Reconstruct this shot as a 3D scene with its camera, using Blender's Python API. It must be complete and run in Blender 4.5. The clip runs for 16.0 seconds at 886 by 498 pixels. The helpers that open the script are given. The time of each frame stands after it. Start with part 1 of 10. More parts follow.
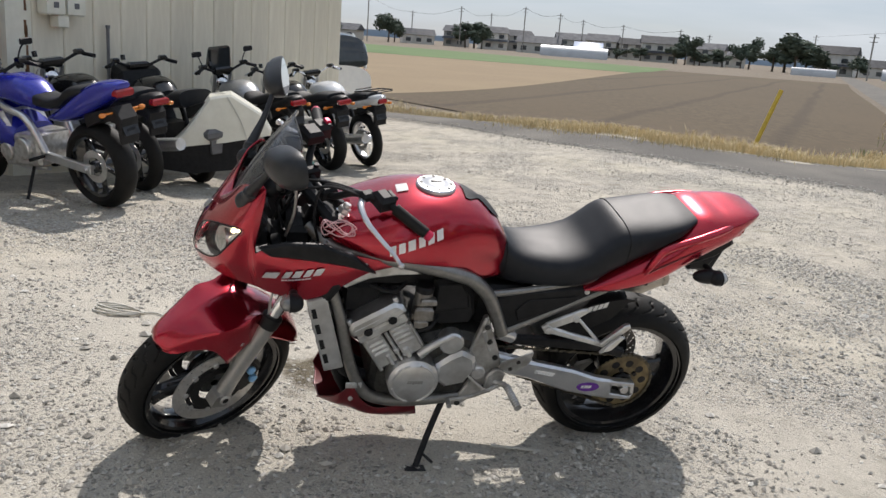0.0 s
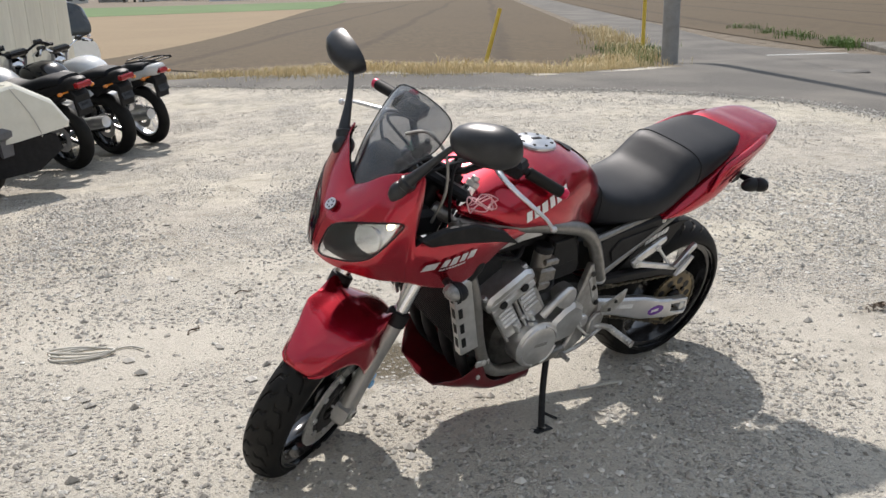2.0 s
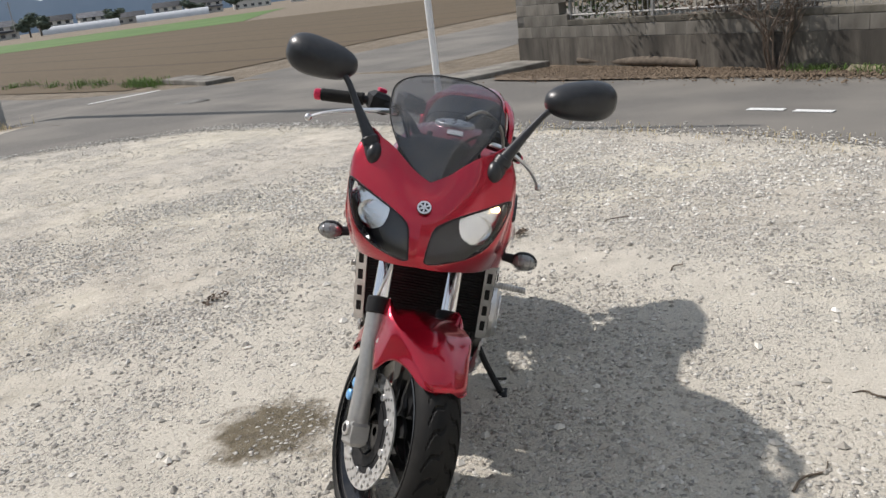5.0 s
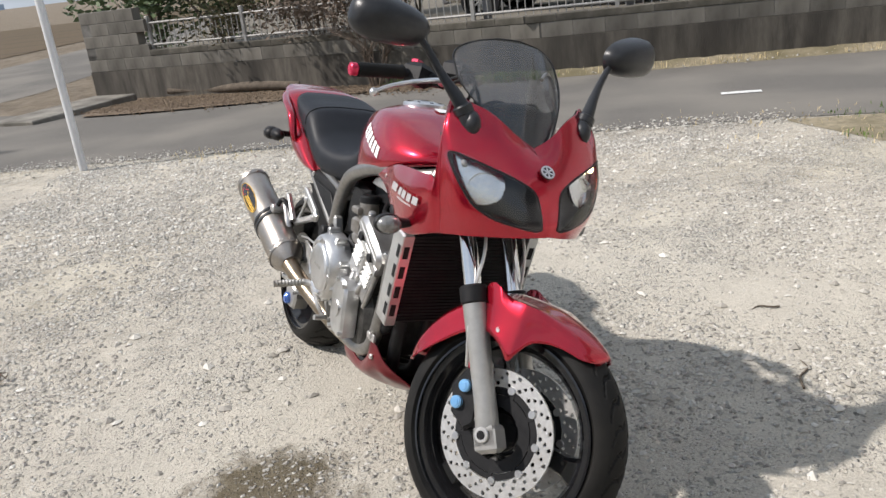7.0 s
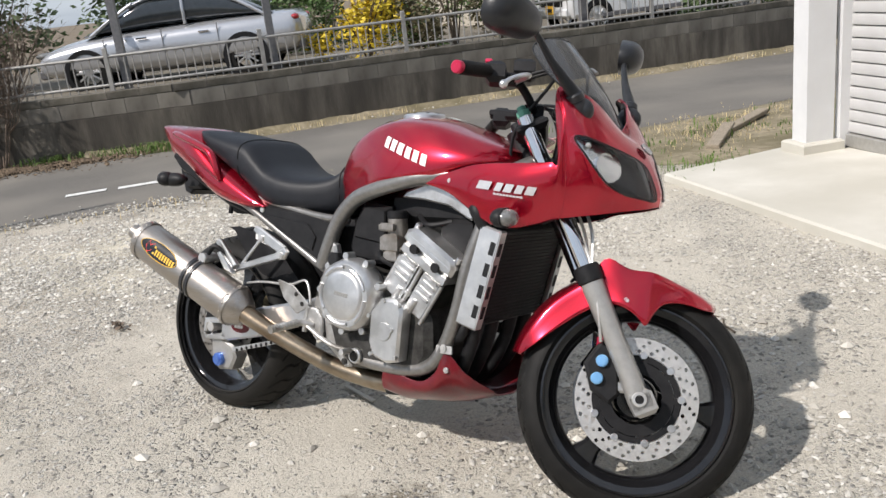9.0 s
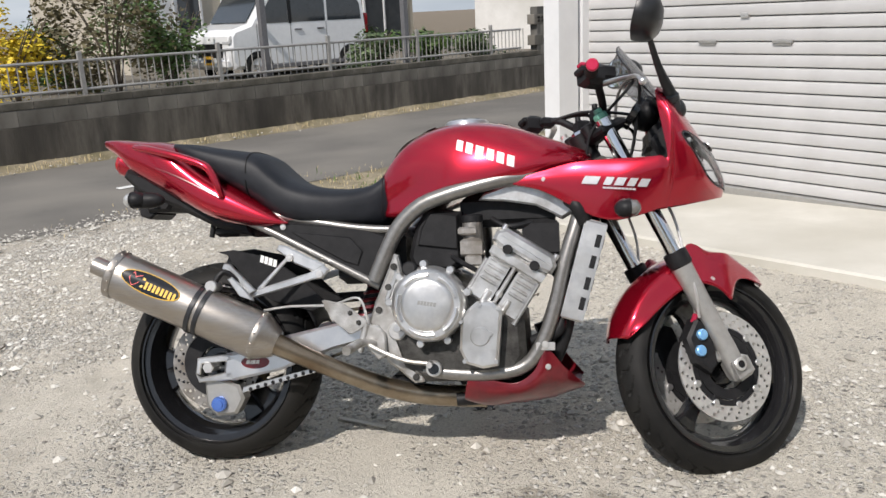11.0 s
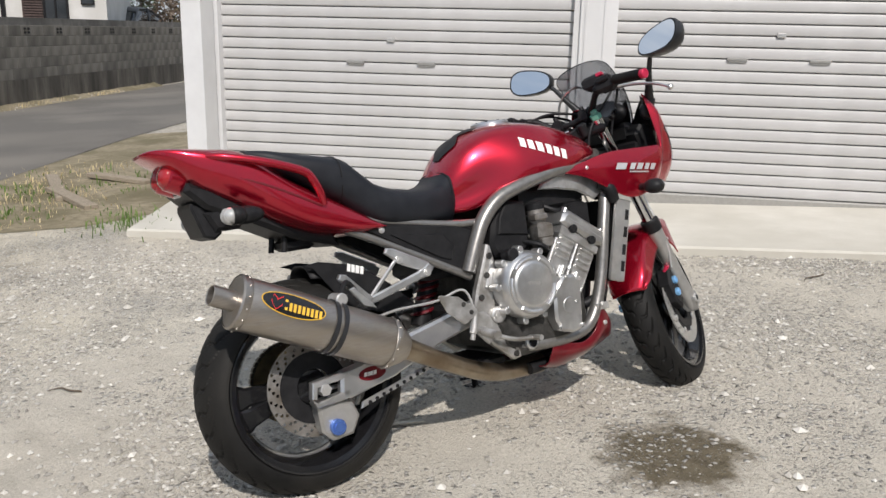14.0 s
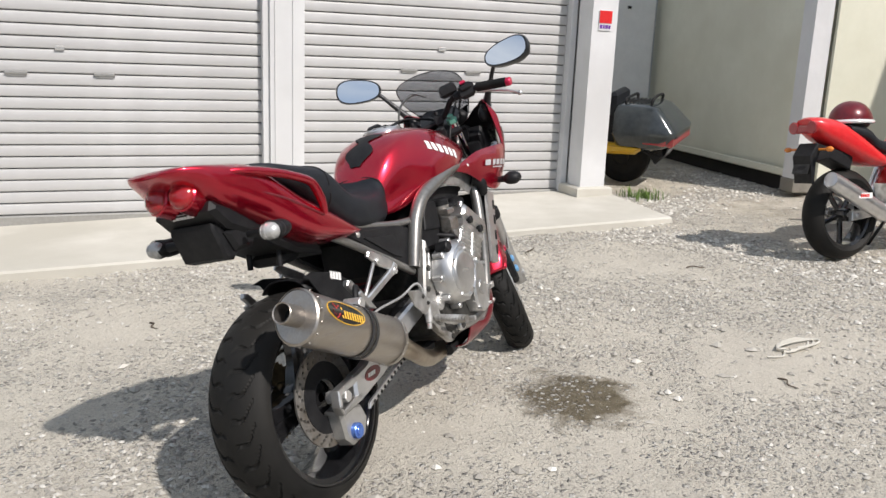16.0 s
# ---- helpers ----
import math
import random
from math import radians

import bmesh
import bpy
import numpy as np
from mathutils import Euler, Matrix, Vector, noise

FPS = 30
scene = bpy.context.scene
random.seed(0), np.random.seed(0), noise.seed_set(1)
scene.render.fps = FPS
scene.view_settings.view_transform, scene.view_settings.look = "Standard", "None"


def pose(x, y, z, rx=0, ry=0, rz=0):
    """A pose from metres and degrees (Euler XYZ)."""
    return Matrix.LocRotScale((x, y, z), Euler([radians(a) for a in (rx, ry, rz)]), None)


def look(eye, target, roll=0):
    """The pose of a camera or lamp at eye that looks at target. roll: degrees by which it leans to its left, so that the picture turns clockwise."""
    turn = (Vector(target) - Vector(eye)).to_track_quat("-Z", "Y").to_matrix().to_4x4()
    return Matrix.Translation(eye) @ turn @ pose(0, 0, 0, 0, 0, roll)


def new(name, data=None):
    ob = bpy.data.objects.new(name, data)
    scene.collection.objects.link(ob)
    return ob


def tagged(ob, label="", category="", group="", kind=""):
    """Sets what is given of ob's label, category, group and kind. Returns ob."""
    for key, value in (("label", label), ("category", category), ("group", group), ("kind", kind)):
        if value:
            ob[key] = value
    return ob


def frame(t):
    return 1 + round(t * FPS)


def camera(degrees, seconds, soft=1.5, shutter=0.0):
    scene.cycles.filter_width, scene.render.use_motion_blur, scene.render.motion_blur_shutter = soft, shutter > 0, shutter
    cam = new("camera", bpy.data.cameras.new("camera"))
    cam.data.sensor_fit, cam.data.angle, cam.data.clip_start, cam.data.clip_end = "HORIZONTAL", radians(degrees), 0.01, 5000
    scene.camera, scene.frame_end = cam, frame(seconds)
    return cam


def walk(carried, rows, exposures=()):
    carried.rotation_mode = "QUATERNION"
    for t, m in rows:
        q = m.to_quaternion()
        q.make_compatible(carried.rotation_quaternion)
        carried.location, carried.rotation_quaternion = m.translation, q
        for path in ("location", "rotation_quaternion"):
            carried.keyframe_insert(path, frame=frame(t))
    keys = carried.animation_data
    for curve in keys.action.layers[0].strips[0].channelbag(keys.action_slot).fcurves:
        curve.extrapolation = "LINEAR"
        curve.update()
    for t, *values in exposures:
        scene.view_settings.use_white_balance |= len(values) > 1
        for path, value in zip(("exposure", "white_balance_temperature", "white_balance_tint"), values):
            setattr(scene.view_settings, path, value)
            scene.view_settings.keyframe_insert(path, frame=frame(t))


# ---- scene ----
# ---- camera ----
cam = camera(55.7, 16.0)
PATH = [
    (0, (0.754, -0.054, 1.391), (0.568, 1.879, 0.91), 4.3),
    (0.5, (0.45, -0.095, 1.395), (0.395, 1.842, 0.902), 2.7),
    (1, (0.17, 0.008, 1.384), (0.214, 1.938, 0.864), -0.8),
    (1.5, (-0.113, 0.133, 1.408), (0.133, 2.037, 0.849), -1.8),
    (2, (-0.432, 0.158, 1.409), (0.052, 2.004, 0.812), -1.8),
    (2.5, (-0.701, 0.279, 1.405), (-0.036, 2.06, 0.787), -4.3),
    (3, (-0.944, 0.488, 1.436), (-0.093, 2.191, 0.823), -6.7),
    (3.5, (-1.263, 0.613, 1.41), (-0.156, 2.173, 0.827), -7.0),
    (4, (-1.528, 0.788, 1.399), (-0.175, 2.138, 0.811), -7.4),
    (4.5, (-1.68, 1.082, 1.404), (-0.152, 2.219, 0.794), -7.7),
    (5, (-1.876, 1.359, 1.389), (-0.186, 2.239, 0.781), -7.4),
    (5.2, (-1.984, 1.488, 1.409), (-0.235, 2.236, 0.791), -7.4),
    (7.3, (-1.94, 2.855, 1.359), (-0.07, 2.587, 0.701), -7.1),
    (7.5, (-1.903, 2.969, 1.37), (-0.047, 2.618, 0.713), -7.1),
    (8, (-1.802, 3.288, 1.357), (-0.023, 2.639, 0.714), -6.4),
    (8.5, (-1.743, 3.598, 1.37), (-0.062, 2.717, 0.738), -6.5),
    (9, (-1.54, 3.861, 1.327), (0.03, 2.78, 0.723), -6.7),
    (9.2, (-1.438, 3.979, 1.369), (0.054, 2.803, 0.745), -6.9),
    (11.3, (-0.436, 4.828, 1.276), (0.342, 3.07, 0.724), -1.9),
    (11.5, (-0.326, 4.922, 1.288), (0.361, 3.131, 0.723), -1.4),
    (12, (-0.035, 4.994, 1.258), (0.426, 3.139, 0.67), -2.0),
    (12.5, (0.317, 5.044, 1.268), (0.555, 3.153, 0.662), -2.4),
    (13, (0.651, 5.156, 1.269), (0.686, 3.246, 0.676), -1.3),
    (13.5, (0.977, 5.147, 1.241), (0.773, 3.239, 0.676), 0.6),
    (14, (1.258, 5.1, 1.262), (0.798, 3.222, 0.75), 1.3),
    (14.5, (1.605, 5.123, 1.255), (0.867, 3.327, 0.776), 1.6),
    (15, (1.903, 5.014, 1.217), (0.95, 3.322, 0.741), 0.3),
    (15.5, (2.139, 4.831, 1.232), (0.953, 3.292, 0.76), 0.6),
    (16, (2.4, 4.66, 1.224), (0.999, 3.307, 0.771), 2.3),
]
walk(cam, [(t, look(eye, target, roll)) for t, eye, target, roll in PATH],
     [(0.0, 0.0), (1.0, 0.0), (2.0, 0.15), (3.5, 0.13), (5.0, 0.08), (7.5, 0.16), (9.0, 0.12), (11.5, 0.0), (12.5, -0.02), (13.5, -0.1), (14.5, -0.16), (15.2, -0.04), (16.0, 0.0)])

# ---- world, sun ----
world = bpy.data.worlds.new("sky")
scene.world = world
world.use_nodes = True
wn = world.node_tree.nodes
wl = world.node_tree.links
bgn = wn["Background"]
sky = wn.new("ShaderNodeTexSky")
sky.sky_type = "NISHITA"
sky.sun_disc = False
sky.sun_elevation = radians(49)
sky.sun_rotation = radians(2)
sky.air_density, sky.dust_density, sky.ozone_density = 1.0, 0.7, 1.6
# drifting grey-white cloud over the blue
wco = wn.new("ShaderNodeTexCoord")
wmp = wn.new("ShaderNodeMapping")
wmp.inputs["Scale"].default_value = (1.0, 1.0, 7.5)
wl.new(wco.outputs["Generated"], wmp.inputs[0])
wnz = wn.new("ShaderNodeTexNoise")
wnz.inputs["Scale"].default_value, wnz.inputs["Detail"].default_value, wnz.inputs["Roughness"].default_value = 2.2, 7, 0.55
wl.new(wmp.outputs[0], wnz.inputs["Vector"])
wrp = wn.new("ShaderNodeValToRGB")
wrp.color_ramp.elements[0].position, wrp.color_ramp.elements[1].position = 0.34, 0.66
wrp.color_ramp.elements[0].color, wrp.color_ramp.elements[1].color = (0.72, 0.72, 0.72, 1), (0.96, 0.96, 0.96, 1)
wl.new(wnz.outputs["Fac"], wrp.inputs[0])
wcl = wn.new("ShaderNodeValToRGB")
wcl.color_ramp.elements[0].position, wcl.color_ramp.elements[1].position = 0.40, 0.70
wcl.color_ramp.elements[0].color, wcl.color_ramp.elements[1].color = (3.1, 3.7, 4.7, 1), (5.7, 6.0, 6.4, 1)
wl.new(wnz.outputs["Fac"], wcl.inputs[0])
wmx = wn.new("ShaderNodeMix")
wmx.data_type = "RGBA"
wl.new(wrp.outputs[0], wmx.inputs["Factor"])
wl.new(sky.outputs[0], wmx.inputs["A"])
wl.new(wcl.outputs[0], wmx.inputs["B"])
wl.new(wmx.outputs["Result"], bgn.inputs[0])
bgn.inputs[1].default_value = 0.126
sun_data = bpy.data.lights.new("sun", "SUN")
sun_data.energy, sun_data.angle, sun_data.color = 4.4, radians(1.2), (1.0, 0.932, 0.885)
sun = new("sun", sun_data)
SUN_DIR = Vector((0.04, 0.66, 0.75))
sun.matrix_world = Matrix.Translation((0, 0, 30)) @ (-SUN_DIR).to_track_quat("-Z", "Y").to_matrix().to_4x4()


# ---- materials ----
def node_mat(name):
    m = bpy.data.materials.new(name)
    m.use_nodes = True
    nt = m.node_tree
    return m, nt, nt.nodes, nt.links, nt.nodes["Principled BSDF"]


def surf(name, c1, c2, scale=20.0, rough=0.6, metal=0.0, bump=0.0, bscale=120.0, coat=0.0, big=None, bigscale=1.5,
         rough2=None, rnd=0.0, stretch=None, space="Object", trans=0.0, ior=1.45, spec=0.5):
    """A surface whose colour wanders between c1 and c2 by noise at scale, with big patches and fine relief."""
    m, nt, n, l, b = node_mat(name)
    b.inputs["Metallic"].default_value = metal
    b.inputs["Roughness"].default_value = rough
    b.inputs["Coat Weight"].default_value = coat
    b.inputs["Coat Roughness"].default_value = 0.06
    b.inputs["Transmission Weight"].default_value = trans
    b.inputs["IOR"].default_value = ior
    b.inputs["Specular IOR Level"].default_value = spec
    if space == "World":
        co = n.new("ShaderNodeNewGeometry").outputs["Position"]
    else:
        co = n.new("ShaderNodeTexCoord").outputs["Object"]
    if stretch:
        mp = n.new("ShaderNodeMapping")
        mp.inputs["Scale"].default_value = stretch
        l.new(co, mp.inputs[0])
        co = mp.outputs[0]
    nz = n.new("ShaderNodeTexNoise")
    nz.inputs["Scale"].default_value = scale
    nz.inputs["Detail"].default_value = 6
    nz.inputs["Roughness"].default_value = 0.65
    l.new(co, nz.inputs["Vector"])
    rp = n.new("ShaderNodeValToRGB")
    rp.color_ramp.elements[0].position, rp.color_ramp.elements[1].position = 0.32, 0.68
    rp.color_ramp.elements[0].color, rp.color_ramp.elements[1].color = (*c1, 1), (*c2, 1)
    l.new(nz.outputs["Fac"], rp.inputs[0])
    col = rp.outputs[0]
    if big:
        nb = n.new("ShaderNodeTexNoise")
        nb.inputs["Scale"].default_value = bigscale
        nb.inputs["Detail"].default_value = 5
        l.new(co, nb.inputs["Vector"])
        rb = n.new("ShaderNodeValToRGB")
        rb.color_ramp.elements[0].position, rb.color_ramp.elements[1].position = 0.42, 0.66
        l.new(nb.outputs["Fac"], rb.inputs[0])
        mx = n.new("ShaderNodeMix")
        mx.data_type = "RGBA"
        l.new(rb.outputs[0], mx.inputs["Factor"])
        l.new(col, mx.inputs["A"])
        mx.inputs["B"].default_value = (*big, 1)
        col = mx.outputs["Result"]
    if rnd:
        oi = n.new("ShaderNodeObjectInfo")
        hs = n.new("ShaderNodeHueSaturation")
        mr = n.new("ShaderNodeMapRange")
        mr.inputs["To Min"].default_value, mr.inputs["To Max"].default_value = 1 - rnd, 1 + rnd
        l.new(oi.outputs["Random"], mr.inputs["Value"])
        l.new(mr.outputs[0], hs.inputs["Value"])
        l.new(col, hs.inputs["Color"])
        col = hs.outputs[0]
    l.new(col, b.inputs["Base Color"])
    if rough2 is not None:
        mr = n.new("ShaderNodeMapRange")
        mr.inputs["To Min"].default_value, mr.inputs["To Max"].default_value = rough, rough2
        l.new(nz.outputs["Fac"], mr.inputs["Value"])
        l.new(mr.outputs[0], b.inputs["Roughness"])
    if bump:
        nf = n.new("ShaderNodeTexNoise")
        nf.inputs["Scale"].default_value = bscale
        nf.inputs["Detail"].default_value = 4
        l.new(co, nf.inputs["Vector"])
        bp = n.new("ShaderNodeBump")
        bp.inputs["Strength"].default_value = bump
        bp.inputs["Distance"].default_value = 0.01
        l.new(nf.outputs["Fac"], bp.inputs["Height"])
        l.new(bp.outputs[0], b.inputs["Normal"])
    return m


def clear(name, tint, ior, pale_film=0.0):
    """A thin clear sheet: tinted, with gloss that grows at grazing angles and a grey diffuse film standing for
    reflected sky and scratches.
    """
    m, nt, n, l, b = node_mat(name)
    n.remove(b)
    tr = n.new("ShaderNodeBsdfTransparent")
    tr.inputs[0].default_value = (*tint, 1)
    gl = n.new("ShaderNodeBsdfGlossy")
    gl.inputs["Roughness"].default_value = 0.03
    lw = n.new("ShaderNodeLayerWeight")
    lw.inputs["Blend"].default_value = 0.5
    pw = n.new("ShaderNodeMath")
    pw.operation = "POWER"
    l.new(lw.outputs["Facing"], pw.inputs[0])
    pw.inputs[1].default_value = 5.0
    f0 = ((ior - 1) / (ior + 1)) ** 2
    fr = n.new("ShaderNodeMath")
    fr.operation = "MULTIPLY_ADD"
    l.new(pw.outputs[0], fr.inputs[0])
    fr.inputs[1].default_value, fr.inputs[2].default_value = 1 - f0, f0
    mx = n.new("ShaderNodeMixShader")
    l.new(fr.outputs[0], mx.inputs[0])
    l.new(tr.outputs[0], mx.inputs[1])
    l.new(gl.outputs[0], mx.inputs[2])
    last = mx.outputs[0]
    # flat grey mixed in as the screen's sky sheen and scratches
    if pale_film:
        df = n.new("ShaderNodeBsdfDiffuse")
        df.inputs[0].default_value = (0.42, 0.42, 0.42, 1)
        md = n.new("ShaderNodeMixShader")
        md.inputs[0].default_value = pale_film
        l.new(last, md.inputs[1])
        l.new(df.outputs[0], md.inputs[2])
        last = md.outputs[0]
    l.new(last, n["Material Output"].inputs[0])
    return m


M = {}
M["red"] = surf("red_metallic_paint", (0.385, 0.0036, 0.020), (0.50, 0.0074, 0.029), 500, 0.27, 0.77, 0.0, coat=1.0, big=(0.43, 0.0058, 0.024), bigscale=3)
M["lamp_silver"] = surf("silvered_reflector", (0.80, 0.80, 0.78), (0.92, 0.92, 0.90), 40, 0.24, 1.0, 0.12, 120)
M["red_dark"] = surf("dark_red_fibreglass", (0.10, 0.005, 0.010), (0.16, 0.008, 0.014), 30, 0.28, 0.1, 0.02, coat=0.5)
M["black_gloss"] = surf("gloss_black_paint", (0.008, 0.008, 0.009), (0.014, 0.014, 0.015), 40, 0.16, 0.0, coat=0.5)
M["black"] = surf("matt_black_plastic", (0.008, 0.008, 0.009), (0.018, 0.018, 0.019), 30, 0.50, 0.0, 0.08, 500, spec=0.28)
M["black_mirror"] = surf("satin_black_plastic", (0.014, 0.015, 0.017), (0.025, 0.026, 0.028), 30, 0.36, 0.0, 0.05, 700)
M["vinyl"] = surf("black_seat_vinyl", (0.0085, 0.0098, 0.013), (0.015, 0.0168, 0.021), 25, 0.46, 0.0, 0.08, 420, rough2=0.58, spec=0.36)
M["rubber"] = surf("tyre_rubber", (0.0065, 0.0065, 0.0064), (0.0130, 0.0128, 0.0122), 18, 0.60, 0.0, 0.10, 300, big=(0.019, 0.018, 0.016), bigscale=4, spec=0.22)
M["silver"] = surf("cast_aluminium", (0.66, 0.66, 0.66), (0.79, 0.79, 0.78), 30, 0.28, 0.90, 0.05, 260, big=(0.48, 0.475, 0.46), bigscale=9, rough2=0.42)
M["silver_paint"] = surf("silver_engine_paint", (0.60, 0.60, 0.595), (0.74, 0.74, 0.73), 26, 0.34, 0.8, 0.08, 260, big=(0.45, 0.44, 0.42), bigscale=22)
# grimy metal, darkened to carry the shade between engine covers; also dark bolts
M["engine_dark"] = surf("grimy_gap_shade_casting", (0.030, 0.029, 0.027), (0.085, 0.083, 0.078), 30, 0.5, 0.5, 0.15, 200, spec=0.3)
M["frame"] = surf("grey_metallic_frame_paint", (0.215, 0.208, 0.196), (0.285, 0.277, 0.262), 60, 0.36, 0.72, 0.03, 300, coat=0.25)
M["plate"] = surf("grimy_cast_alloy", (0.42, 0.415, 0.40), (0.60, 0.595, 0.58), 24, 0.36, 0.72, 0.12, 220, big=(0.27, 0.255, 0.23), bigscale=16, rough2=0.5)
M["chain"] = surf("oily_chain_steel", (0.06, 0.055, 0.045), (0.16, 0.14, 0.10), 60, 0.42, 0.8, 0.06, 300)
M["lamp_inner"] = surf("dark_tinted_lamp_bowl", (0.022, 0.023, 0.025), (0.040, 0.041, 0.043), 8, 0.45, 0.2)
M["alloy"] = surf("polished_aluminium", (0.62, 0.62, 0.63), (0.74, 0.74, 0.74), 18, 0.24, 0.9, 0.03, 200, rough2=0.36)
M["chrome"] = surf("chrome", (0.75, 0.75, 0.76), (0.82, 0.82, 0.82), 20, 0.08, 1.0)
M["fork_low"] = surf("grey_fork_paint", (0.36, 0.353, 0.335), (0.43, 0.423, 0.405), 40, 0.36, 0.55, 0.03, 200)
M["steel"] = surf("worn_brake_steel", (0.56, 0.55, 0.53), (0.70, 0.69, 0.67), 60, 0.36, 0.7, 0.05, 300)
M["titan"] = surf("brushed_titanium", (0.36, 0.33, 0.30), (0.45, 0.42, 0.385), 14, 0.34, 0.9, 0.05, 90, big=(0.40, 0.36, 0.31), bigscale=4, stretch=(1, 12, 12))
M["old_disc"] = surf("dull_brake_steel", (0.24, 0.225, 0.205), (0.38, 0.36, 0.335), 60, 0.42, 0.75, 0.05, 300, big=(0.20, 0.175, 0.145), bigscale=14)
M["bronze"] = surf("heat_tinted_steel_pipe", (0.27, 0.215, 0.150), (0.38, 0.325, 0.250), 16, 0.30, 0.92, 0.04, 120, big=(0.19, 0.135, 0.085), bigscale=6)
M["gold"] = surf("dull_brass_sprocket", (0.22, 0.17, 0.085), (0.33, 0.265, 0.15), 30, 0.42, 0.75, 0.05, 200, big=(0.12, 0.095, 0.06), bigscale=14)
M["blue_anod"] = surf("blue_anodised_alloy", (0.10, 0.20, 0.62), (0.16, 0.30, 0.75), 30, 0.25, 0.7)
M["cyan_anod"] = surf("light_blue_anodised_alloy", (0.22, 0.50, 0.85), (0.30, 0.58, 0.9), 30, 0.28, 0.5)
M["red_anod"] = surf("pinkish_red_bar_end", (0.55, 0.02, 0.07), (0.65, 0.04, 0.1), 30, 0.3, 0.4)
M["white_ink"] = surf("white_lettering", (0.78, 0.78, 0.76), (0.84, 0.84, 0.82), 60, 0.4)
M["silver_ink"] = surf("silver_lettering", (0.55, 0.55, 0.56), (0.65, 0.65, 0.66), 60, 0.3, 0.4)
M["purple_ink"] = surf("purple_sticker", (0.13, 0.03, 0.28), (0.17, 0.05, 0.34), 60, 0.35)
M["yellow_ink"] = surf("yellow_print", (0.75, 0.42, 0.04), (0.8, 0.5, 0.06), 60, 0.4)
M["red_ink"] = surf("red_print", (0.62, 0.02, 0.02), (0.7, 0.03, 0.03), 60, 0.4)
M["smoke"] = clear("smoked_screen", (0.62, 0.63, 0.65), 1.6, 0.10)
M["lens"] = clear("clear_lens", (0.92, 0.93, 0.94), 1.6)
M["red_lens"] = surf("red_lamp_lens", (0.30, 0.01, 0.015), (0.36, 0.015, 0.02), 60, 0.12, 0.0, coat=0.8)
M["amber_lens"] = surf("amber_lamp_lens", (0.7, 0.2, 0.02), (0.75, 0.26, 0.03), 60, 0.15, 0.0, coat=0.8)
M["clear_lamp"] = surf("frosted_lamp_lens", (0.16, 0.16, 0.155), (0.26, 0.26, 0.25), 80, 0.12, 0.3, coat=1.0)
M["clear_bright"] = surf("clear_ribbed_lens", (0.42, 0.42, 0.41), (0.55, 0.55, 0.53), 80, 0.10, 0.3, coat=1.0)
M["plastic_dark"] = surf("dark_lamp_bowl", (0.025, 0.025, 0.026), (0.05, 0.05, 0.05), 20, 0.2, 0.3)
m, nt, n, l, b = node_mat("lit_position_bulb")
b.inputs["Base Color"].default_value = (0.8, 0.7, 0.5, 1)
b.inputs["Emission Color"].default_value = (1.0, 0.78, 0.42, 1)
b.inputs["Emission Strength"].default_value = 9.0
M["bulb_lit"] = m
M["mirror"] = surf("mirror_glass", (0.9, 0.92, 0.95), (0.92, 0.94, 0.96), 10, 0.02, 1.0)
M["pink"] = surf("pink_wire_sleeve", (0.62, 0.36, 0.38), (0.7, 0.45, 0.46), 60, 0.5)
M["green"] = surf("verdigris_green_paint", (0.10, 0.30, 0.22), (0.16, 0.4, 0.3), 60, 0.5)


# ---- mesh helpers ----
def smooth_line(pts, sub=6):
    """Points along a soft curve through pts (tuples of any length)."""
    p = [np.array(q, float) for q in pts]
    out = []
    for i in range(len(p) - 1):
        a, b, c, d = p[max(i - 1, 0)], p[i], p[i + 1], p[min(i + 2, len(p) - 1)]
        for k in range(sub):
            t = k / sub
            out.append(0.5 * (2 * b + (c - a) * t + (2 * a - 5 * b + 4 * c - d) * t * t + (3 * b - a - 3 * c + d) * t ** 3))
    out.append(p[-1])
    return out


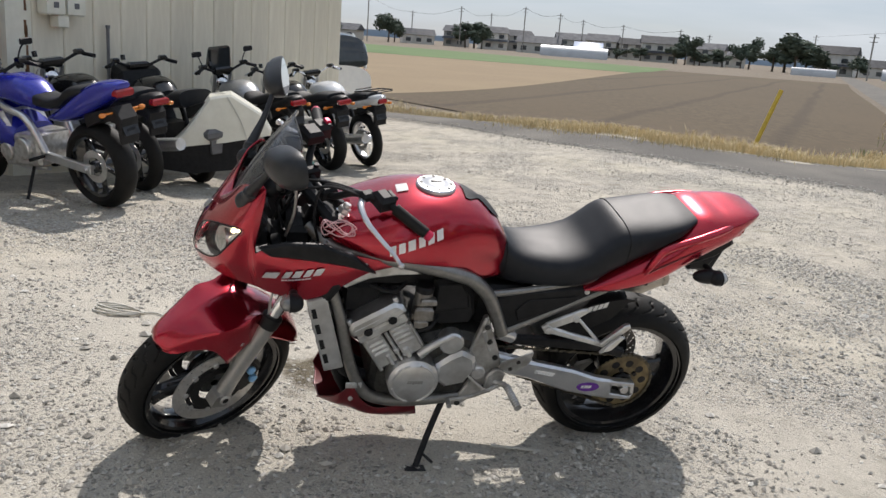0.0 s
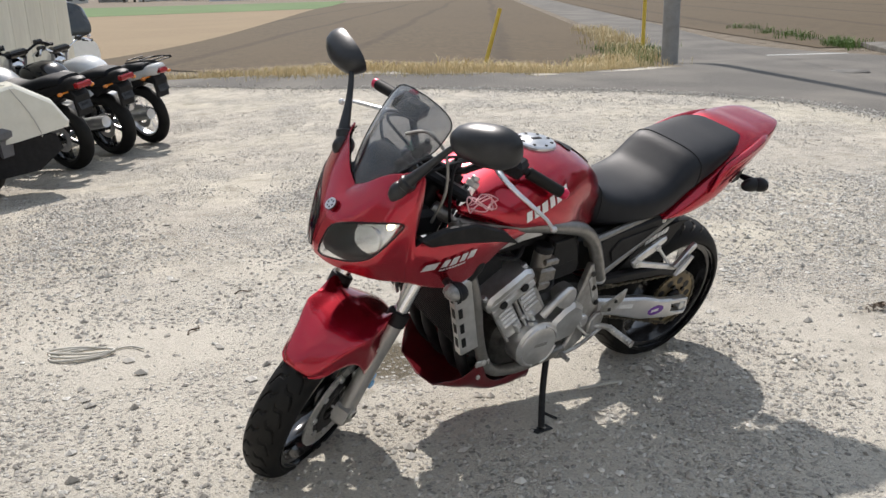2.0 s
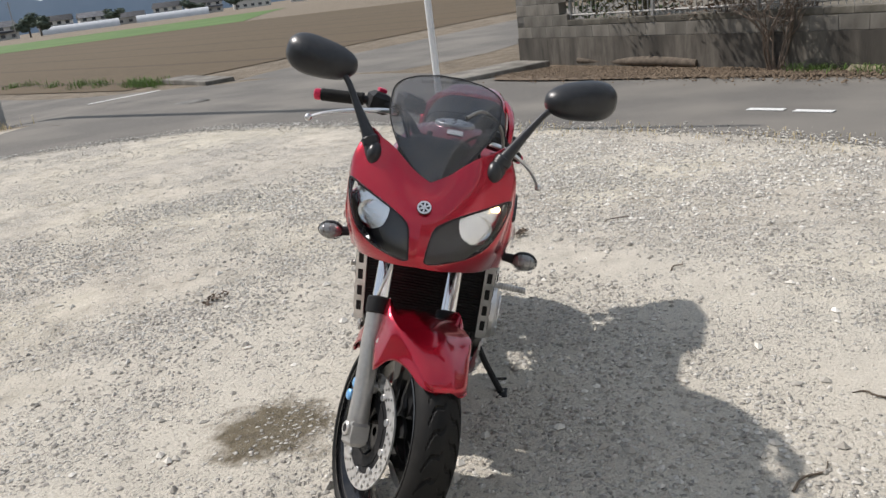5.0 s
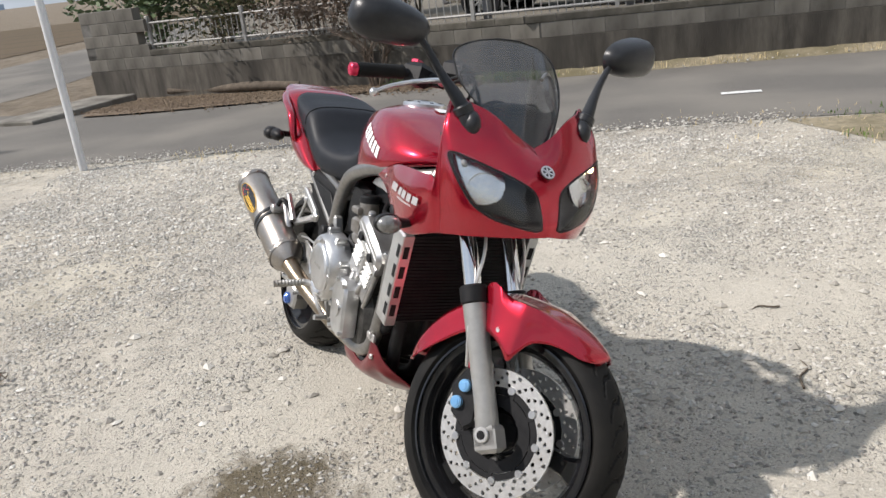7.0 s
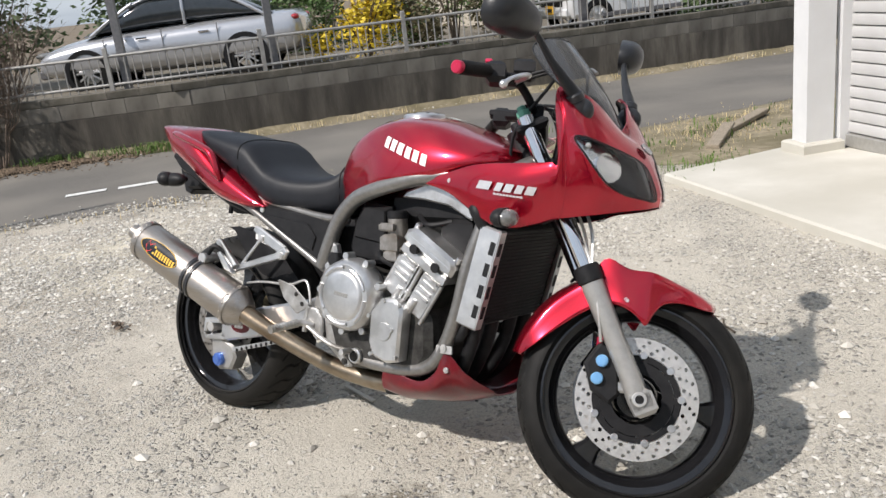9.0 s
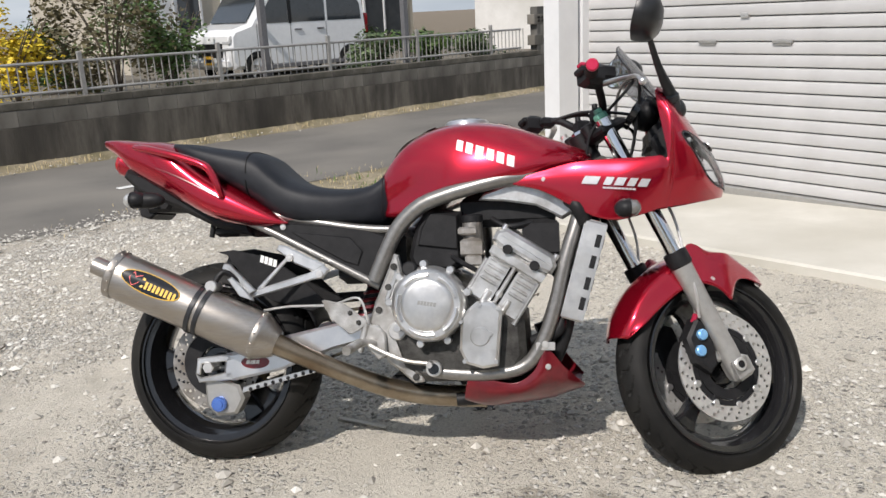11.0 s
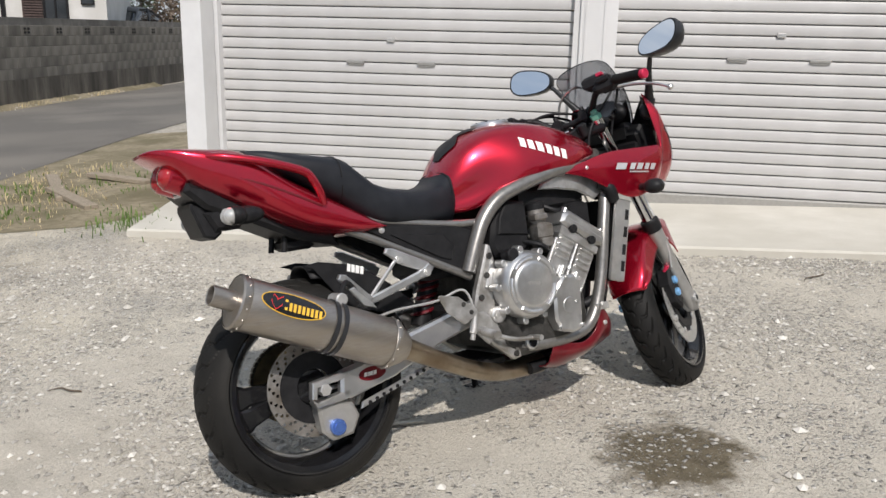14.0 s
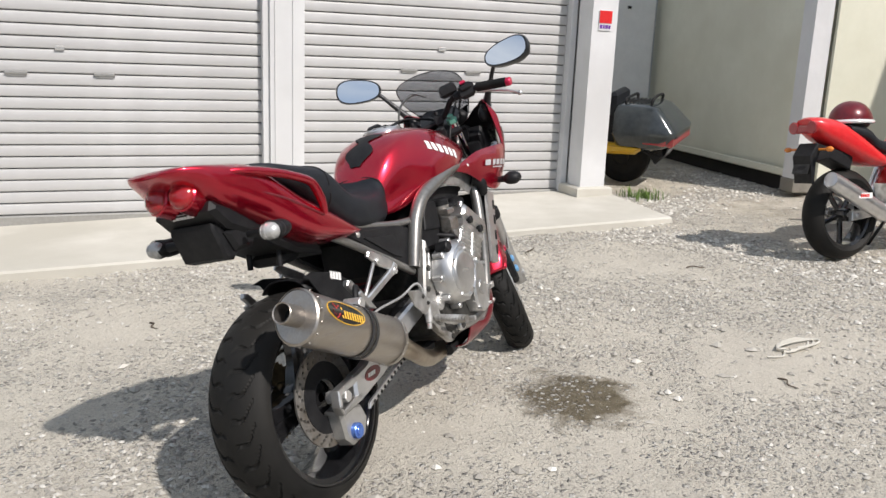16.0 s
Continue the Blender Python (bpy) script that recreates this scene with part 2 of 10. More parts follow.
class Geo:
    """Gathers vertices and faces of one mesh."""

    def __init__(self):
        self.v, self.f, self.weld = [], [], False

    def add(self, verts, faces, m=None):
        k = len(self.v)
        if m is not None:
            verts = [tuple(m @ Vector(q)) for q in verts]
        self.v += [tuple(q) for q in verts]
        self.f += [tuple(i + k for i in face) for face in faces]
        return self

    def rings(self, rings, cap=True, closed=True, loop=False, m=None):
        n = len(rings[0])
        verts = [q for r in rings for q in r]
        faces = []
        for i in range(len(rings) if loop else len(rings) - 1):
            a, b = i * n, ((i + 1) % len(rings)) * n
            for j in range(n if closed else n - 1):
                k = (j + 1) % n
                faces.append((a + j, a + k, b + k, b + j))
        if cap and closed and not loop:
            faces.append(tuple(range(n - 1, -1, -1)))
            faces.append(tuple(range((len(rings) - 1) * n, len(rings) * n)))
        return self.add(verts, faces, m)

    def tube(self, pts, r, seg=12, sub=6, m=None, flat=1.0, cap=True):
        """A round bar through pts; r a number or one for each point."""
        rr = r if hasattr(r, "__len__") else [r] * len(pts)
        line = smooth_line([(*p, q) for p, q in zip(pts, rr)], sub) if len(pts) > 2 and sub > 1 else [np.array((*p, q), float) for p, q in zip(pts, rr)]
        rings = []
        side = None
        for i, q in enumerate(line):
            d = line[min(i + 1, len(line) - 1)][:3] - line[max(i - 1, 0)][:3]
            d = d / (np.linalg.norm(d) + 1e-9)
            if side is None:
                side = np.cross(d, (0, 0, 1.0)) if abs(d[2]) < 0.9 else np.cross(d, (0, 1.0, 0))
            side = side - d * (side @ d)
            side /= np.linalg.norm(side) + 1e-9
            up = np.cross(side, d)
            rings.append([tuple(q[:3] + q[3] * (math.cos(a) * side + flat * math.sin(a) * up)) for a in np.linspace(0, 2 * math.pi, seg, endpoint=False)])
        return self.rings(rings, cap, m=m)

    def lathe(self, profile, seg=48, m=None, loop=False, axis="y"):
        """profile: (radius, along) pairs turned round the axis."""
        rings = []
        for k in range(seg):
            a = 2 * math.pi * k / seg
            c, s = math.cos(a), math.sin(a)
            if axis == "y":
                rings.append([(r * c, h, r * s) for r, h in profile])
            elif axis == "z":
                rings.append([(r * c, r * s, h) for r, h in profile])
            else:
                rings.append([(h, r * c, r * s) for r, h in profile])
        return self.rings(rings, cap=False, closed=loop, loop=True, m=m)

    def prism(self, outline, lo, hi, axis="y", bevel=0.0, m=None):
        """An outline pushed from lo to hi along an axis, its edges broken by bevel. Axis y: outline in (x, z)."""
        o = [np.array(q, float) for q in outline]
        area = sum(o[i][0] * o[(i + 1) % len(o)][1] - o[(i + 1) % len(o)][0] * o[i][1] for i in range(len(o)))
        if area < 0:
            o = o[::-1]
        n = len(o)
        inset = []
        for i in range(n):
            e1, e2 = o[i] - o[i - 1], o[(i + 1) % n] - o[i]
            n1 = np.array((-e1[1], e1[0])) / (np.linalg.norm(e1) + 1e-9)
            n2 = np.array((-e2[1], e2[0])) / (np.linalg.norm(e2) + 1e-9)
            d = n1 + n2
            d = d / max(0.5, d @ n1)
            inset.append(o[i] + bevel * d)

        def lift(q, h):
            return (q[0], h, q[1]) if axis == "y" else (q[0], q[1], h) if axis == "z" else (h, q[0], q[1])

        s = 1 if hi > lo else -1
        if bevel > 0:
            rings = [[lift(q, lo) for q in inset], [lift(q, lo + s * bevel) for q in o], [lift(q, hi - s * bevel) for q in o], [lift(q, hi) for q in inset]]
        else:
            rings = [[lift(q, lo) for q in o], [lift(q, hi) for q in o]]
        return self.rings(rings, True, m=m)

    def box(self, c, s, bevel=0.0, m=None):
        x, y, z = c
        a, b, h = s[0] / 2, s[1] / 2, s[2] / 2
        return self.prism([(x - a, y - b), (x + a, y - b), (x + a, y + b), (x - a, y + b)], z - h, z + h, "z", min(bevel, 0.45 * min(s)), m)

    def ball(self, c, r, seg=16, ring=10, m=None):
        rx, ry, rz = r if hasattr(r, "__len__") else (r, r, r)
        rings = []
        for i in range(1, ring):
            t = math.pi * i / ring
            rings.append([(c[0] + rx * math.sin(t) * math.cos(a), c[1] + ry * math.sin(t) * math.sin(a), c[2] - rz * math.cos(t)) for a in np.linspace(0, 2 * math.pi, seg, endpoint=False)])
        return self.rings(rings, True, m=m)

    def cyl(self, a, b, r, seg=20, bevel=0.0, r2=None, m=None):
        """A cylinder from point a to point b, its rims broken by bevel."""
        a, b = np.array(a, float), np.array(b, float)
        d = (b - a) / np.linalg.norm(b - a)
        r2 = r if r2 is None else r2
        if bevel:
            return self.tube([a, a + 1e-4 * d + bevel * d, b - bevel * d, b], [r - bevel, r, r2, r2 - bevel], seg, 1, m)
        return self.tube([a, b], [r, r2], seg, 1, m)

    def moved(self, m):
        self.v = [tuple(m @ Vector(q)) for q in self.v]
        return self

    def mirrored(self):
        """Adds the image on the other side of y = 0."""
        k = len(self.v)
        self.f += [tuple(i + k for i in reversed(face)) for face in self.f]
        self.v += [(x, -y, z) for x, y, z in self.v]
        return self

    def mesh(self, name, mat, angle=38):
        me = bpy.data.meshes.new(name)
        me.from_pydata(self.v, [], self.f)
        bm = bmesh.new()
        bm.from_mesh(me)
        if self.weld:
            bmesh.ops.remove_doubles(bm, verts=bm.verts, dist=0.0004)
        bmesh.ops.recalc_face_normals(bm, faces=bm.faces)
        bm.to_mesh(me)
        bm.free()
        if mat is not None:
            me.materials.append(M[mat] if isinstance(mat, str) else mat)
        me.polygons.foreach_set("use_smooth", [angle > 0] * len(me.polygons))
        if angle > 0:
            me.set_sharp_from_angle(angle=radians(angle))
        me.update()
        return me


def part(name, geo, mat, parent=None, label="", angle=38, m=None):
    me = geo if isinstance(geo, bpy.types.Mesh) else geo.mesh(name, mat, angle)
    ob = new(name, me)
    if parent is not None:
        ob.parent = parent
    if m is not None:
        ob.matrix_basis = m
    return tagged(ob, label)


def pieces(name, geo, mat, parent=None, label="", angle=38):
    """The loose pieces of a mesh as parts of their own; shapes that touch stay together."""
    n = len(geo.v)
    root = list(range(n))

    def find(i):
        while root[i] != i:
            root[i] = root[root[i]]
            i = root[i]
        return i

    for face in geo.f:
        for i in face[1:]:
            root[find(i)] = find(face[0])
    P = np.array(geo.v)
    ids = np.array([find(i) for i in range(n)])
    boxes = [(k, P[ids == k].min(0) - 0.0006, P[ids == k].max(0) + 0.0006) for k in sorted(set(ids.tolist()))]
    join = {k: k for k, a, b in boxes}

    def top(k):
        while join[k] != k:
            k = join[k]
        return k

    for i in range(len(boxes)):
        for j in range(i):
            if (boxes[i][1] <= boxes[j][2]).all() and (boxes[j][1] <= boxes[i][2]).all():
                join[top(boxes[i][0])] = top(boxes[j][0])
    groups = {}
    for face in geo.f:
        groups.setdefault(top(find(face[0])), []).append(face)
    first = None
    for faces in groups.values():
        used = sorted({i for face in faces for i in face})
        back = {o: k for k, o in enumerate(used)}
        g = Geo()
        g.v = [geo.v[i] for i in used]
        g.f = [tuple(back[i] for i in face) for face in faces]
        ob = part(name, g, mat, parent, label, angle)
        first = first or ob
    return first


def thing(name, m, label, category, group="", kind=""):
    ob = new(name)
    ob.empty_display_size = 0.1
    ob.matrix_basis = m
    return tagged(ob, label, category, group, kind)


# ---- ground ----
def gz(x, y):
    """Height of the sloping yard."""
    x, y = min(max(x, -8.0), 13.0), min(max(y, -22.0), 14.0)
    return 0.003 - 0.0325 * x + 0.0143 * y + 0.014 * min(x - 2.0, 0.0) * min(max(y - 3.5, 0.0), 6.0)


def ease(t):
    t = min(max(t, 0.0), 1.0)
    return t * t * (3 - 2 * t)


def land(x, y):
    """Height of the whole ground: the yard, and the lower flat fields round it."""
    edge = 14.0 + 0.25 * min(max(x - 5.0, 0.0), 8.0) - 0.5 * min(max(2.0 - x, -3.0), 4.0) * -1.0
    w = ease((y - edge) / 3.0)
    far = ease((math.hypot(x, y) - 26.0) / 20.0)
    w = max(w, far)
    return gz(x, y) * (1 - w) - 0.25 * w


def spread(lo, hi, step, far, grow=1.35):
    inner = list(np.arange(lo, hi + 1e-6, step))
    s, up, down = step, [], []
    a, b = lo, hi
    while b < far:
        s *= grow
        a, b = a - s, b + s
        up.append(b)
        down.append(a)
    return down[::-1] + inner + up


def sheet(name, xs, ys, fn, mat, lift=0.0):
    verts = [(x, y, fn(x, y) + lift) for y in ys for x in xs]
    n = len(xs)
    faces = [(j * n + i, j * n + i + 1, (j + 1) * n + i + 1, (j + 1) * n + i) for j in range(len(ys) - 1) for i in range(n - 1)]
    g = Geo()
    g.v, g.f = verts, faces
    return part(name, g, mat, angle=60)


def strip(name, left, right, mat, lift, sub=6, cross=4, fn=land):
    """A sheet between two lines on the ground."""
    a, b = smooth_line(left, sub), smooth_line(right, sub)
    verts, faces = [], []
    for p, q in zip(a, b):
        for k in range(cross + 1):
            s = p + (q - p) * k / cross
            verts.append((s[0], s[1], fn(s[0], s[1]) + lift))
    n = cross + 1
    for i in range(len(a) - 1):
        for k in range(cross):
            faces.append((i * n + k, i * n + k + 1, (i + 1) * n + k + 1, (i + 1) * n + k))
    g = Geo()
    g.v, g.f = verts, faces
    return part(name, g, mat, angle=60)


def gravel_mat():
    m, nt, n, l, b = node_mat("grey_crushed_gravel")
    pos = n.new("ShaderNodeNewGeometry").outputs["Position"]

    def noise(scale, detail=5, rough=0.6):
        q = n.new("ShaderNodeTexNoise")
        q.inputs["Scale"].default_value, q.inputs["Detail"].default_value, q.inputs["Roughness"].default_value = scale, detail, rough
        l.new(pos, q.inputs["Vector"])
        return q.outputs["Fac"]

    def ramp(fac, stops):
        r = n.new("ShaderNodeValToRGB")
        e = r.color_ramp.elements
        while len(e) < len(stops):
            e.new(0.5)
        for q, (p, c) in zip(e, stops):
            q.position, q.color = p, (*c, 1)
        l.new(fac, r.inputs[0])
        return r.outputs[0]

    def mix(fac, a, c, kind="MIX"):
        q = n.new("ShaderNodeMix")
        q.data_type, q.blend_type = "RGBA", kind
        if hasattr(fac, "links"):
            l.new(fac, q.inputs["Factor"])
        else:
            q.inputs["Factor"].default_value = fac
        l.new(a, q.inputs["A"])
        l.new(c, q.inputs["B"])
        return q.outputs["Result"]

    # cells nudged out of their lattice, some of them stones, the rest dust
    wn = n.new("ShaderNodeTexNoise")
    wn.inputs["Scale"].default_value, wn.inputs["Detail"].default_value = 45, 3
    l.new(pos, wn.inputs["Vector"])
    wa = n.new("ShaderNodeVectorMath")
    wa.operation = "MULTIPLY_ADD"
    l.new(wn.outputs["Color"], wa.inputs[0])
    wa.inputs[1].default_value = (0.022, 0.022, 0.022)
    l.new(pos, wa.inputs[2])
    patchn = noise(1.3, 6, 0.62)

    def cells(scale, share):
        v = n.new("ShaderNodeTexVoronoi")
        v.inputs["Scale"].default_value = scale
        l.new(wa.outputs[0], v.inputs["Vector"])
        sp = n.new("ShaderNodeSeparateColor")
        l.new(v.outputs["Color"], sp.inputs[0])
        who = n.new("ShaderNodeMath")
        who.operation = "MULTIPLY_ADD"
        l.new(patchn, who.inputs[0])
        who.inputs[1].default_value = 3.4
        l.new(sp.outputs[0], who.inputs[2])
        is_stone = n.new("ShaderNodeMapRange")
        is_stone.inputs["From Min"].default_value, is_stone.inputs["From Max"].default_value = share, share + 0.12
        l.new(who.outputs[0], is_stone.inputs["Value"])
        cap = n.new("ShaderNodeMapRange")
        cap.inputs["From Min"].default_value, cap.inputs["From Max"].default_value = 0.52, 0.22
        l.new(v.outputs["Distance"], cap.inputs["Value"])
        h = n.new("ShaderNodeMath")
        h.operation = "MULTIPLY"
        l.new(is_stone.outputs[0], h.inputs[0])
        l.new(cap.outputs[0], h.inputs[1])
        return h.outputs[0], sp

    h1, sep = cells(52, 2.36)
    h2, sep2 = cells(125, 2.17)
    stone = ramp(sep.outputs[1], [(0.0, (0.27, 0.255, 0.228)), (0.5, (0.43, 0.412, 0.375)), (1.0, (0.62, 0.60, 0.55))])
    grit = ramp(sep2.outputs[1], [(0.0, (0.25, 0.236, 0.207)), (0.5, (0.425, 0.405, 0.363)), (1.0, (0.65, 0.63, 0.575))])
    pale_film = ramp(noise(110, 8, 0.8), [(0.34, (0.325, 0.300, 0.253)), (0.66, (0.585, 0.549, 0.480))])
    warm = ramp(noise(0.55, 5), [(0.47, (0, 0, 0)), (0.64, (0.8, 0.8, 0.8))])
    sand = ramp(noise(90, 4), [(0.3, (0.40, 0.37, 0.295)), (0.7, (0.60, 0.565, 0.475))])
    base = mix(warm, pale_film, sand)
    mott = ramp(noise(4.5, 8, 0.75), [(0.33, (0.62, 0.60, 0.56)), (0.50, (1.0, 0.98, 0.955)), (0.68, (1.22, 1.205, 1.175))])
    base = mix(1.0, base, mott, "MULTIPLY")
    lay2 = ramp(h2, [(0.15, (0, 0, 0)), (0.4, (1, 1, 1))])
    lay1 = ramp(h1, [(0.15, (0, 0, 0)), (0.35, (1, 1, 1))])
    # pale trodden dust before the garage
    near = n.new("ShaderNodeVectorMath")
    near.operation = "DISTANCE"
    near.inputs[1].default_value = (-0.5, 1.5, 0)
    l.new(pos, near.inputs[0])
    wob = n.new("ShaderNodeMath")
    wob.operation = "MULTIPLY_ADD"
    l.new(noise(2.2, 6, 0.65), wob.inputs[0])
    wob.inputs[1].default_value = 2.2
    l.new(near.outputs["Value"], wob.inputs[2])
    trod = ramp(noise(120, 8, 0.8), [(0.36, (0.385, 0.358, 0.302)), (0.64, (0.66, 0.622, 0.54))])
    dist = n.new("ShaderNodeMapRange")
    dist.inputs["From Min"].default_value, dist.inputs["From Max"].default_value = 4.6, 3.2
    dist.inputs["To Max"].default_value = 0.8
    l.new(wob.outputs[0], dist.inputs["Value"])
    base = mix(dist.outputs[0], base, trod)
    # damp patch beside the motorcycle
    mp = n.new("ShaderNodeVectorMath")
    mp.operation = "DISTANCE"
    off = n.new("ShaderNodeVectorMath")
    off.operation = "MULTIPLY"
    off.inputs[1].default_value = (1, 1, 0)
    l.new(pos, off.inputs[0])
    l.new(off.outputs[0], mp.inputs[0])
    mp.inputs[1].default_value = (0.03, 3.08, 0)
    add = n.new("ShaderNodeMath")
    add.operation = "MULTIPLY_ADD"
    l.new(noise(7, 6, 0.7), add.inputs[0])
    add.inputs[1].default_value = 0.45
    l.new(mp.outputs["Value"], add.inputs[2])
    wet = ramp(add.outputs[0], [(0.38, (1, 1, 1)), (0.48, (0, 0, 0))])
    damp = ramp(noise(22, 8, 0.7), [(0.3, (0.085, 0.070, 0.045)), (0.7, (0.185, 0.158, 0.108))])
    base = mix(wet, base, damp)
    fine_wet = ramp(noise(75, 4), [(0.44, (0.28, 0.25, 0.20)), (0.60, (1, 1, 1))])
    grit = mix(wet, grit, mix(1.0, grit, fine_wet, "MULTIPLY"))
    # fewer stones show through the trodden dust
    thin = n.new("ShaderNodeMath")
    thin.operation = "MULTIPLY_ADD"
    l.new(dist.outputs[0], thin.inputs[0])
    thin.inputs[1].default_value, thin.inputs[2].default_value = -0.55, 1.0
    few = n.new("ShaderNodeMath")
    few.operation = "MULTIPLY"
    l.new(lay2, few.inputs[0])
    l.new(thin.outputs[0], few.inputs[1])
    base = mix(few.outputs[0], base, grit)
    base = mix(lay1, base, stone)
    # bare soil of the surrounding land
    sx = n.new("ShaderNodeSeparateXYZ")
    l.new(pos, sx.inputs[0])
    soil = ramp(noise(3, 8), [(0.3, (0.13, 0.105, 0.075)), (0.7, (0.23, 0.19, 0.14))])
    rng = n.new("ShaderNodeMapRange")
    rng.inputs["From Min"].default_value, rng.inputs["From Max"].default_value = 14.0, 17.0
    l.new(sx.outputs["Y"], rng.inputs["Value"])
    base = mix(rng.outputs[0], base, soil)
    rng2 = n.new("ShaderNodeMapRange")
    rng2.inputs["From Min"].default_value, rng2.inputs["From Max"].default_value = 6.8, 7.6
    l.new(sx.outputs["X"], rng2.inputs["Value"])
    base = mix(rng2.outputs[0], base, soil)
    l.new(base, b.inputs["Base Color"])
    b.inputs["Roughness"].default_value = 0.9
    b.inputs["Specular IOR Level"].default_value = 0.25
    bp = n.new("ShaderNodeBump")
    bp.inputs["Strength"].default_value, bp.inputs["Distance"].default_value = 1.0, 0.010
    fine = n.new("ShaderNodeMath")
    fine.operation = "MULTIPLY_ADD"
    l.new(noise(60, 8, 0.75), fine.inputs[0])
    fine.inputs[1].default_value = 0.75
    l.new(h1, fine.inputs[2])
    hh = n.new("ShaderNodeMath")
    hh.operation = "MULTIPLY_ADD"
    l.new(h2, hh.inputs[0])
    hh.inputs[1].default_value = 0.5
    l.new(fine.outputs[0], hh.inputs[2])
    l.new(hh.outputs[0], bp.inputs["Height"])
    l.new(bp.outputs[0], b.inputs["Normal"])
    return m


M["gravel"] = gravel_mat()
M["asphalt"] = surf("worn_asphalt", (0.112, 0.106, 0.096), (0.176, 0.167, 0.152), 140, 0.9, 0, 0.35, 260, big=(0.20, 0.187, 0.165), bigscale=0.6, space="World", spec=0.12)
M["soil"] = surf("ploughed_brown_soil", (0.060, 0.041, 0.019), (0.104, 0.073, 0.036), 6, 0.95, 0, 0.8, 9, big=(0.090, 0.062, 0.030), bigscale=0.15, space="World", stretch=(1.0, 0.35, 1.0))
nt_s = M["soil"].node_tree
wv = nt_s.nodes.new("ShaderNodeTexWave")
wv.inputs["Scale"].default_value, wv.inputs["Distortion"].default_value, wv.inputs["Detail"].default_value = 0.075, 0.9, 3
# furrows run along the lane beside the field
wv_m = nt_s.nodes.new("ShaderNodeMapping")
wv_m.inputs["Rotation"].default_value = (0, 0, radians(18))
nt_s.links.new(nt_s.nodes["Geometry"].outputs["Position"], wv_m.inputs[0])
nt_s.links.new(wv_m.outputs[0], wv.inputs["Vector"])
wr = nt_s.nodes.new("ShaderNodeValToRGB")
wr.color_ramp.elements[0].position, wr.color_ramp.elements[1].position = 0.0, 0.05
wr.color_ramp.elements[0].color = (0.68, 0.66, 0.64, 1)
nt_s.links.new(wv.outputs["Fac"], wr.inputs[0])
wm = nt_s.nodes.new("ShaderNodeMix")
wm.data_type, wm.blend_type = "RGBA", "MULTIPLY"
wm.inputs["Factor"].default_value = 1.0
pb_s = nt_s.nodes["Principled BSDF"]
nt_s.links.new(pb_s.inputs["Base Color"].links[0].from_socket, wm.inputs["A"])
nt_s.links.new(wr.outputs[0], wm.inputs["B"])
nt_s.links.new(wm.outputs["Result"], pb_s.inputs["Base Color"])
M["stubble"] = surf("pale_stubble_field", (0.19, 0.135, 0.075), (0.28, 0.21, 0.125), 8, 0.95, 0, 0.6, 20, big=(0.255, 0.19, 0.11), bigscale=0.2, space="World")
M["crop"] = surf("young_green_crop", (0.040, 0.092, 0.012), (0.075, 0.145, 0.022), 5, 0.85, 0, 0.6, 30, big=(0.085, 0.15, 0.03), bigscale=0.15, space="World")
M["straw"] = surf("dry_grass", (0.50, 0.39, 0.20), (0.74, 0.62, 0.38), 9, 0.8, space="World")
M["grass"] = surf("green_grass", (0.06, 0.12, 0.02), (0.15, 0.23, 0.05), 9, 0.7, space="World")
M["concrete"] = surf("pale_concrete_slab", (0.52, 0.50, 0.44), (0.62, 0.60, 0.54), 3, 0.75, 0, 0.15, 90, big=(0.47, 0.45, 0.39), bigscale=1.1)
M["old_concrete"] = surf("stained_concrete", (0.11, 0.105, 0.095), (0.20, 0.19, 0.172), 5, 0.9, 0, 0.3, 60, big=(0.07, 0.066, 0.058), bigscale=1.3)
M["block"] = surf("weathered_concrete_block", (0.145, 0.134, 0.114), (0.285, 0.266, 0.230), 5, 0.92, 0, 0.4, 90, big=(0.105, 0.096, 0.080), bigscale=2.4, rnd=0.22, stretch=(1, 1, 0.5))
M["white_line"] = surf("worn_white_road_paint", (0.5, 0.5, 0.48), (0.72, 0.72, 0.7), 25, 0.8)
M["white_paint"] = surf("white_painted_steel", (0.64, 0.645, 0.65), (0.71, 0.715, 0.715), 4, 0.45, 0, 0.02, 60, big=(0.60, 0.60, 0.595), bigscale=1.2)
M["shutter"] = surf("white_shutter_slat", (0.50, 0.495, 0.49), (0.56, 0.555, 0.55), 5, 0.42, 0.1, 0.02, 80, big=(0.47, 0.465, 0.455), bigscale=0.8, rnd=0.03)
# darker grey stands for the shadow lines between slats
M["slat_gap_shade"] = surf("painted_slat_gap_shade", (0.24, 0.235, 0.225), (0.30, 0.295, 0.285), 8, 0.7)

XS = sorted([x for x in spread(-7.0, 8.0, 0.35, 2600) if not -3.3 < x < 4.7] + list(np.arange(-3.3, 4.71, 0.05)))
YS = sorted([y for y in spread(-4.0, 16.0, 0.35, 2600) if not -0.4 < y < 6.9] + list(np.arange(-0.4, 6.91, 0.05)))


def lumps(x, y):
    """Trodden unevenness of the yard round the motorcycle."""
    if not (-3.3 < x < 4.7 and -0.4 < y < 6.9):
        return 0.0
    e = ease(min(x + 3.3, 4.7 - x, y + 0.4, 6.9 - y) / 0.5)
    return e * (0.009 * noise.noise(Vector((x * 1.9, y * 1.9, 0.0))) + 0.007 * noise.noise(Vector((x * 5.5, y * 5.5, 2.0))) + 0.005 * noise.noise(Vector((x * 11.0, y * 11.0, 5.0))))


tagged(sheet("ground", XS, YS, lambda x, y: land(x, y) + lumps(x, y), "gravel"), "grey crushed-stone yard running out into bare brown soil", "ground", kind="structure")

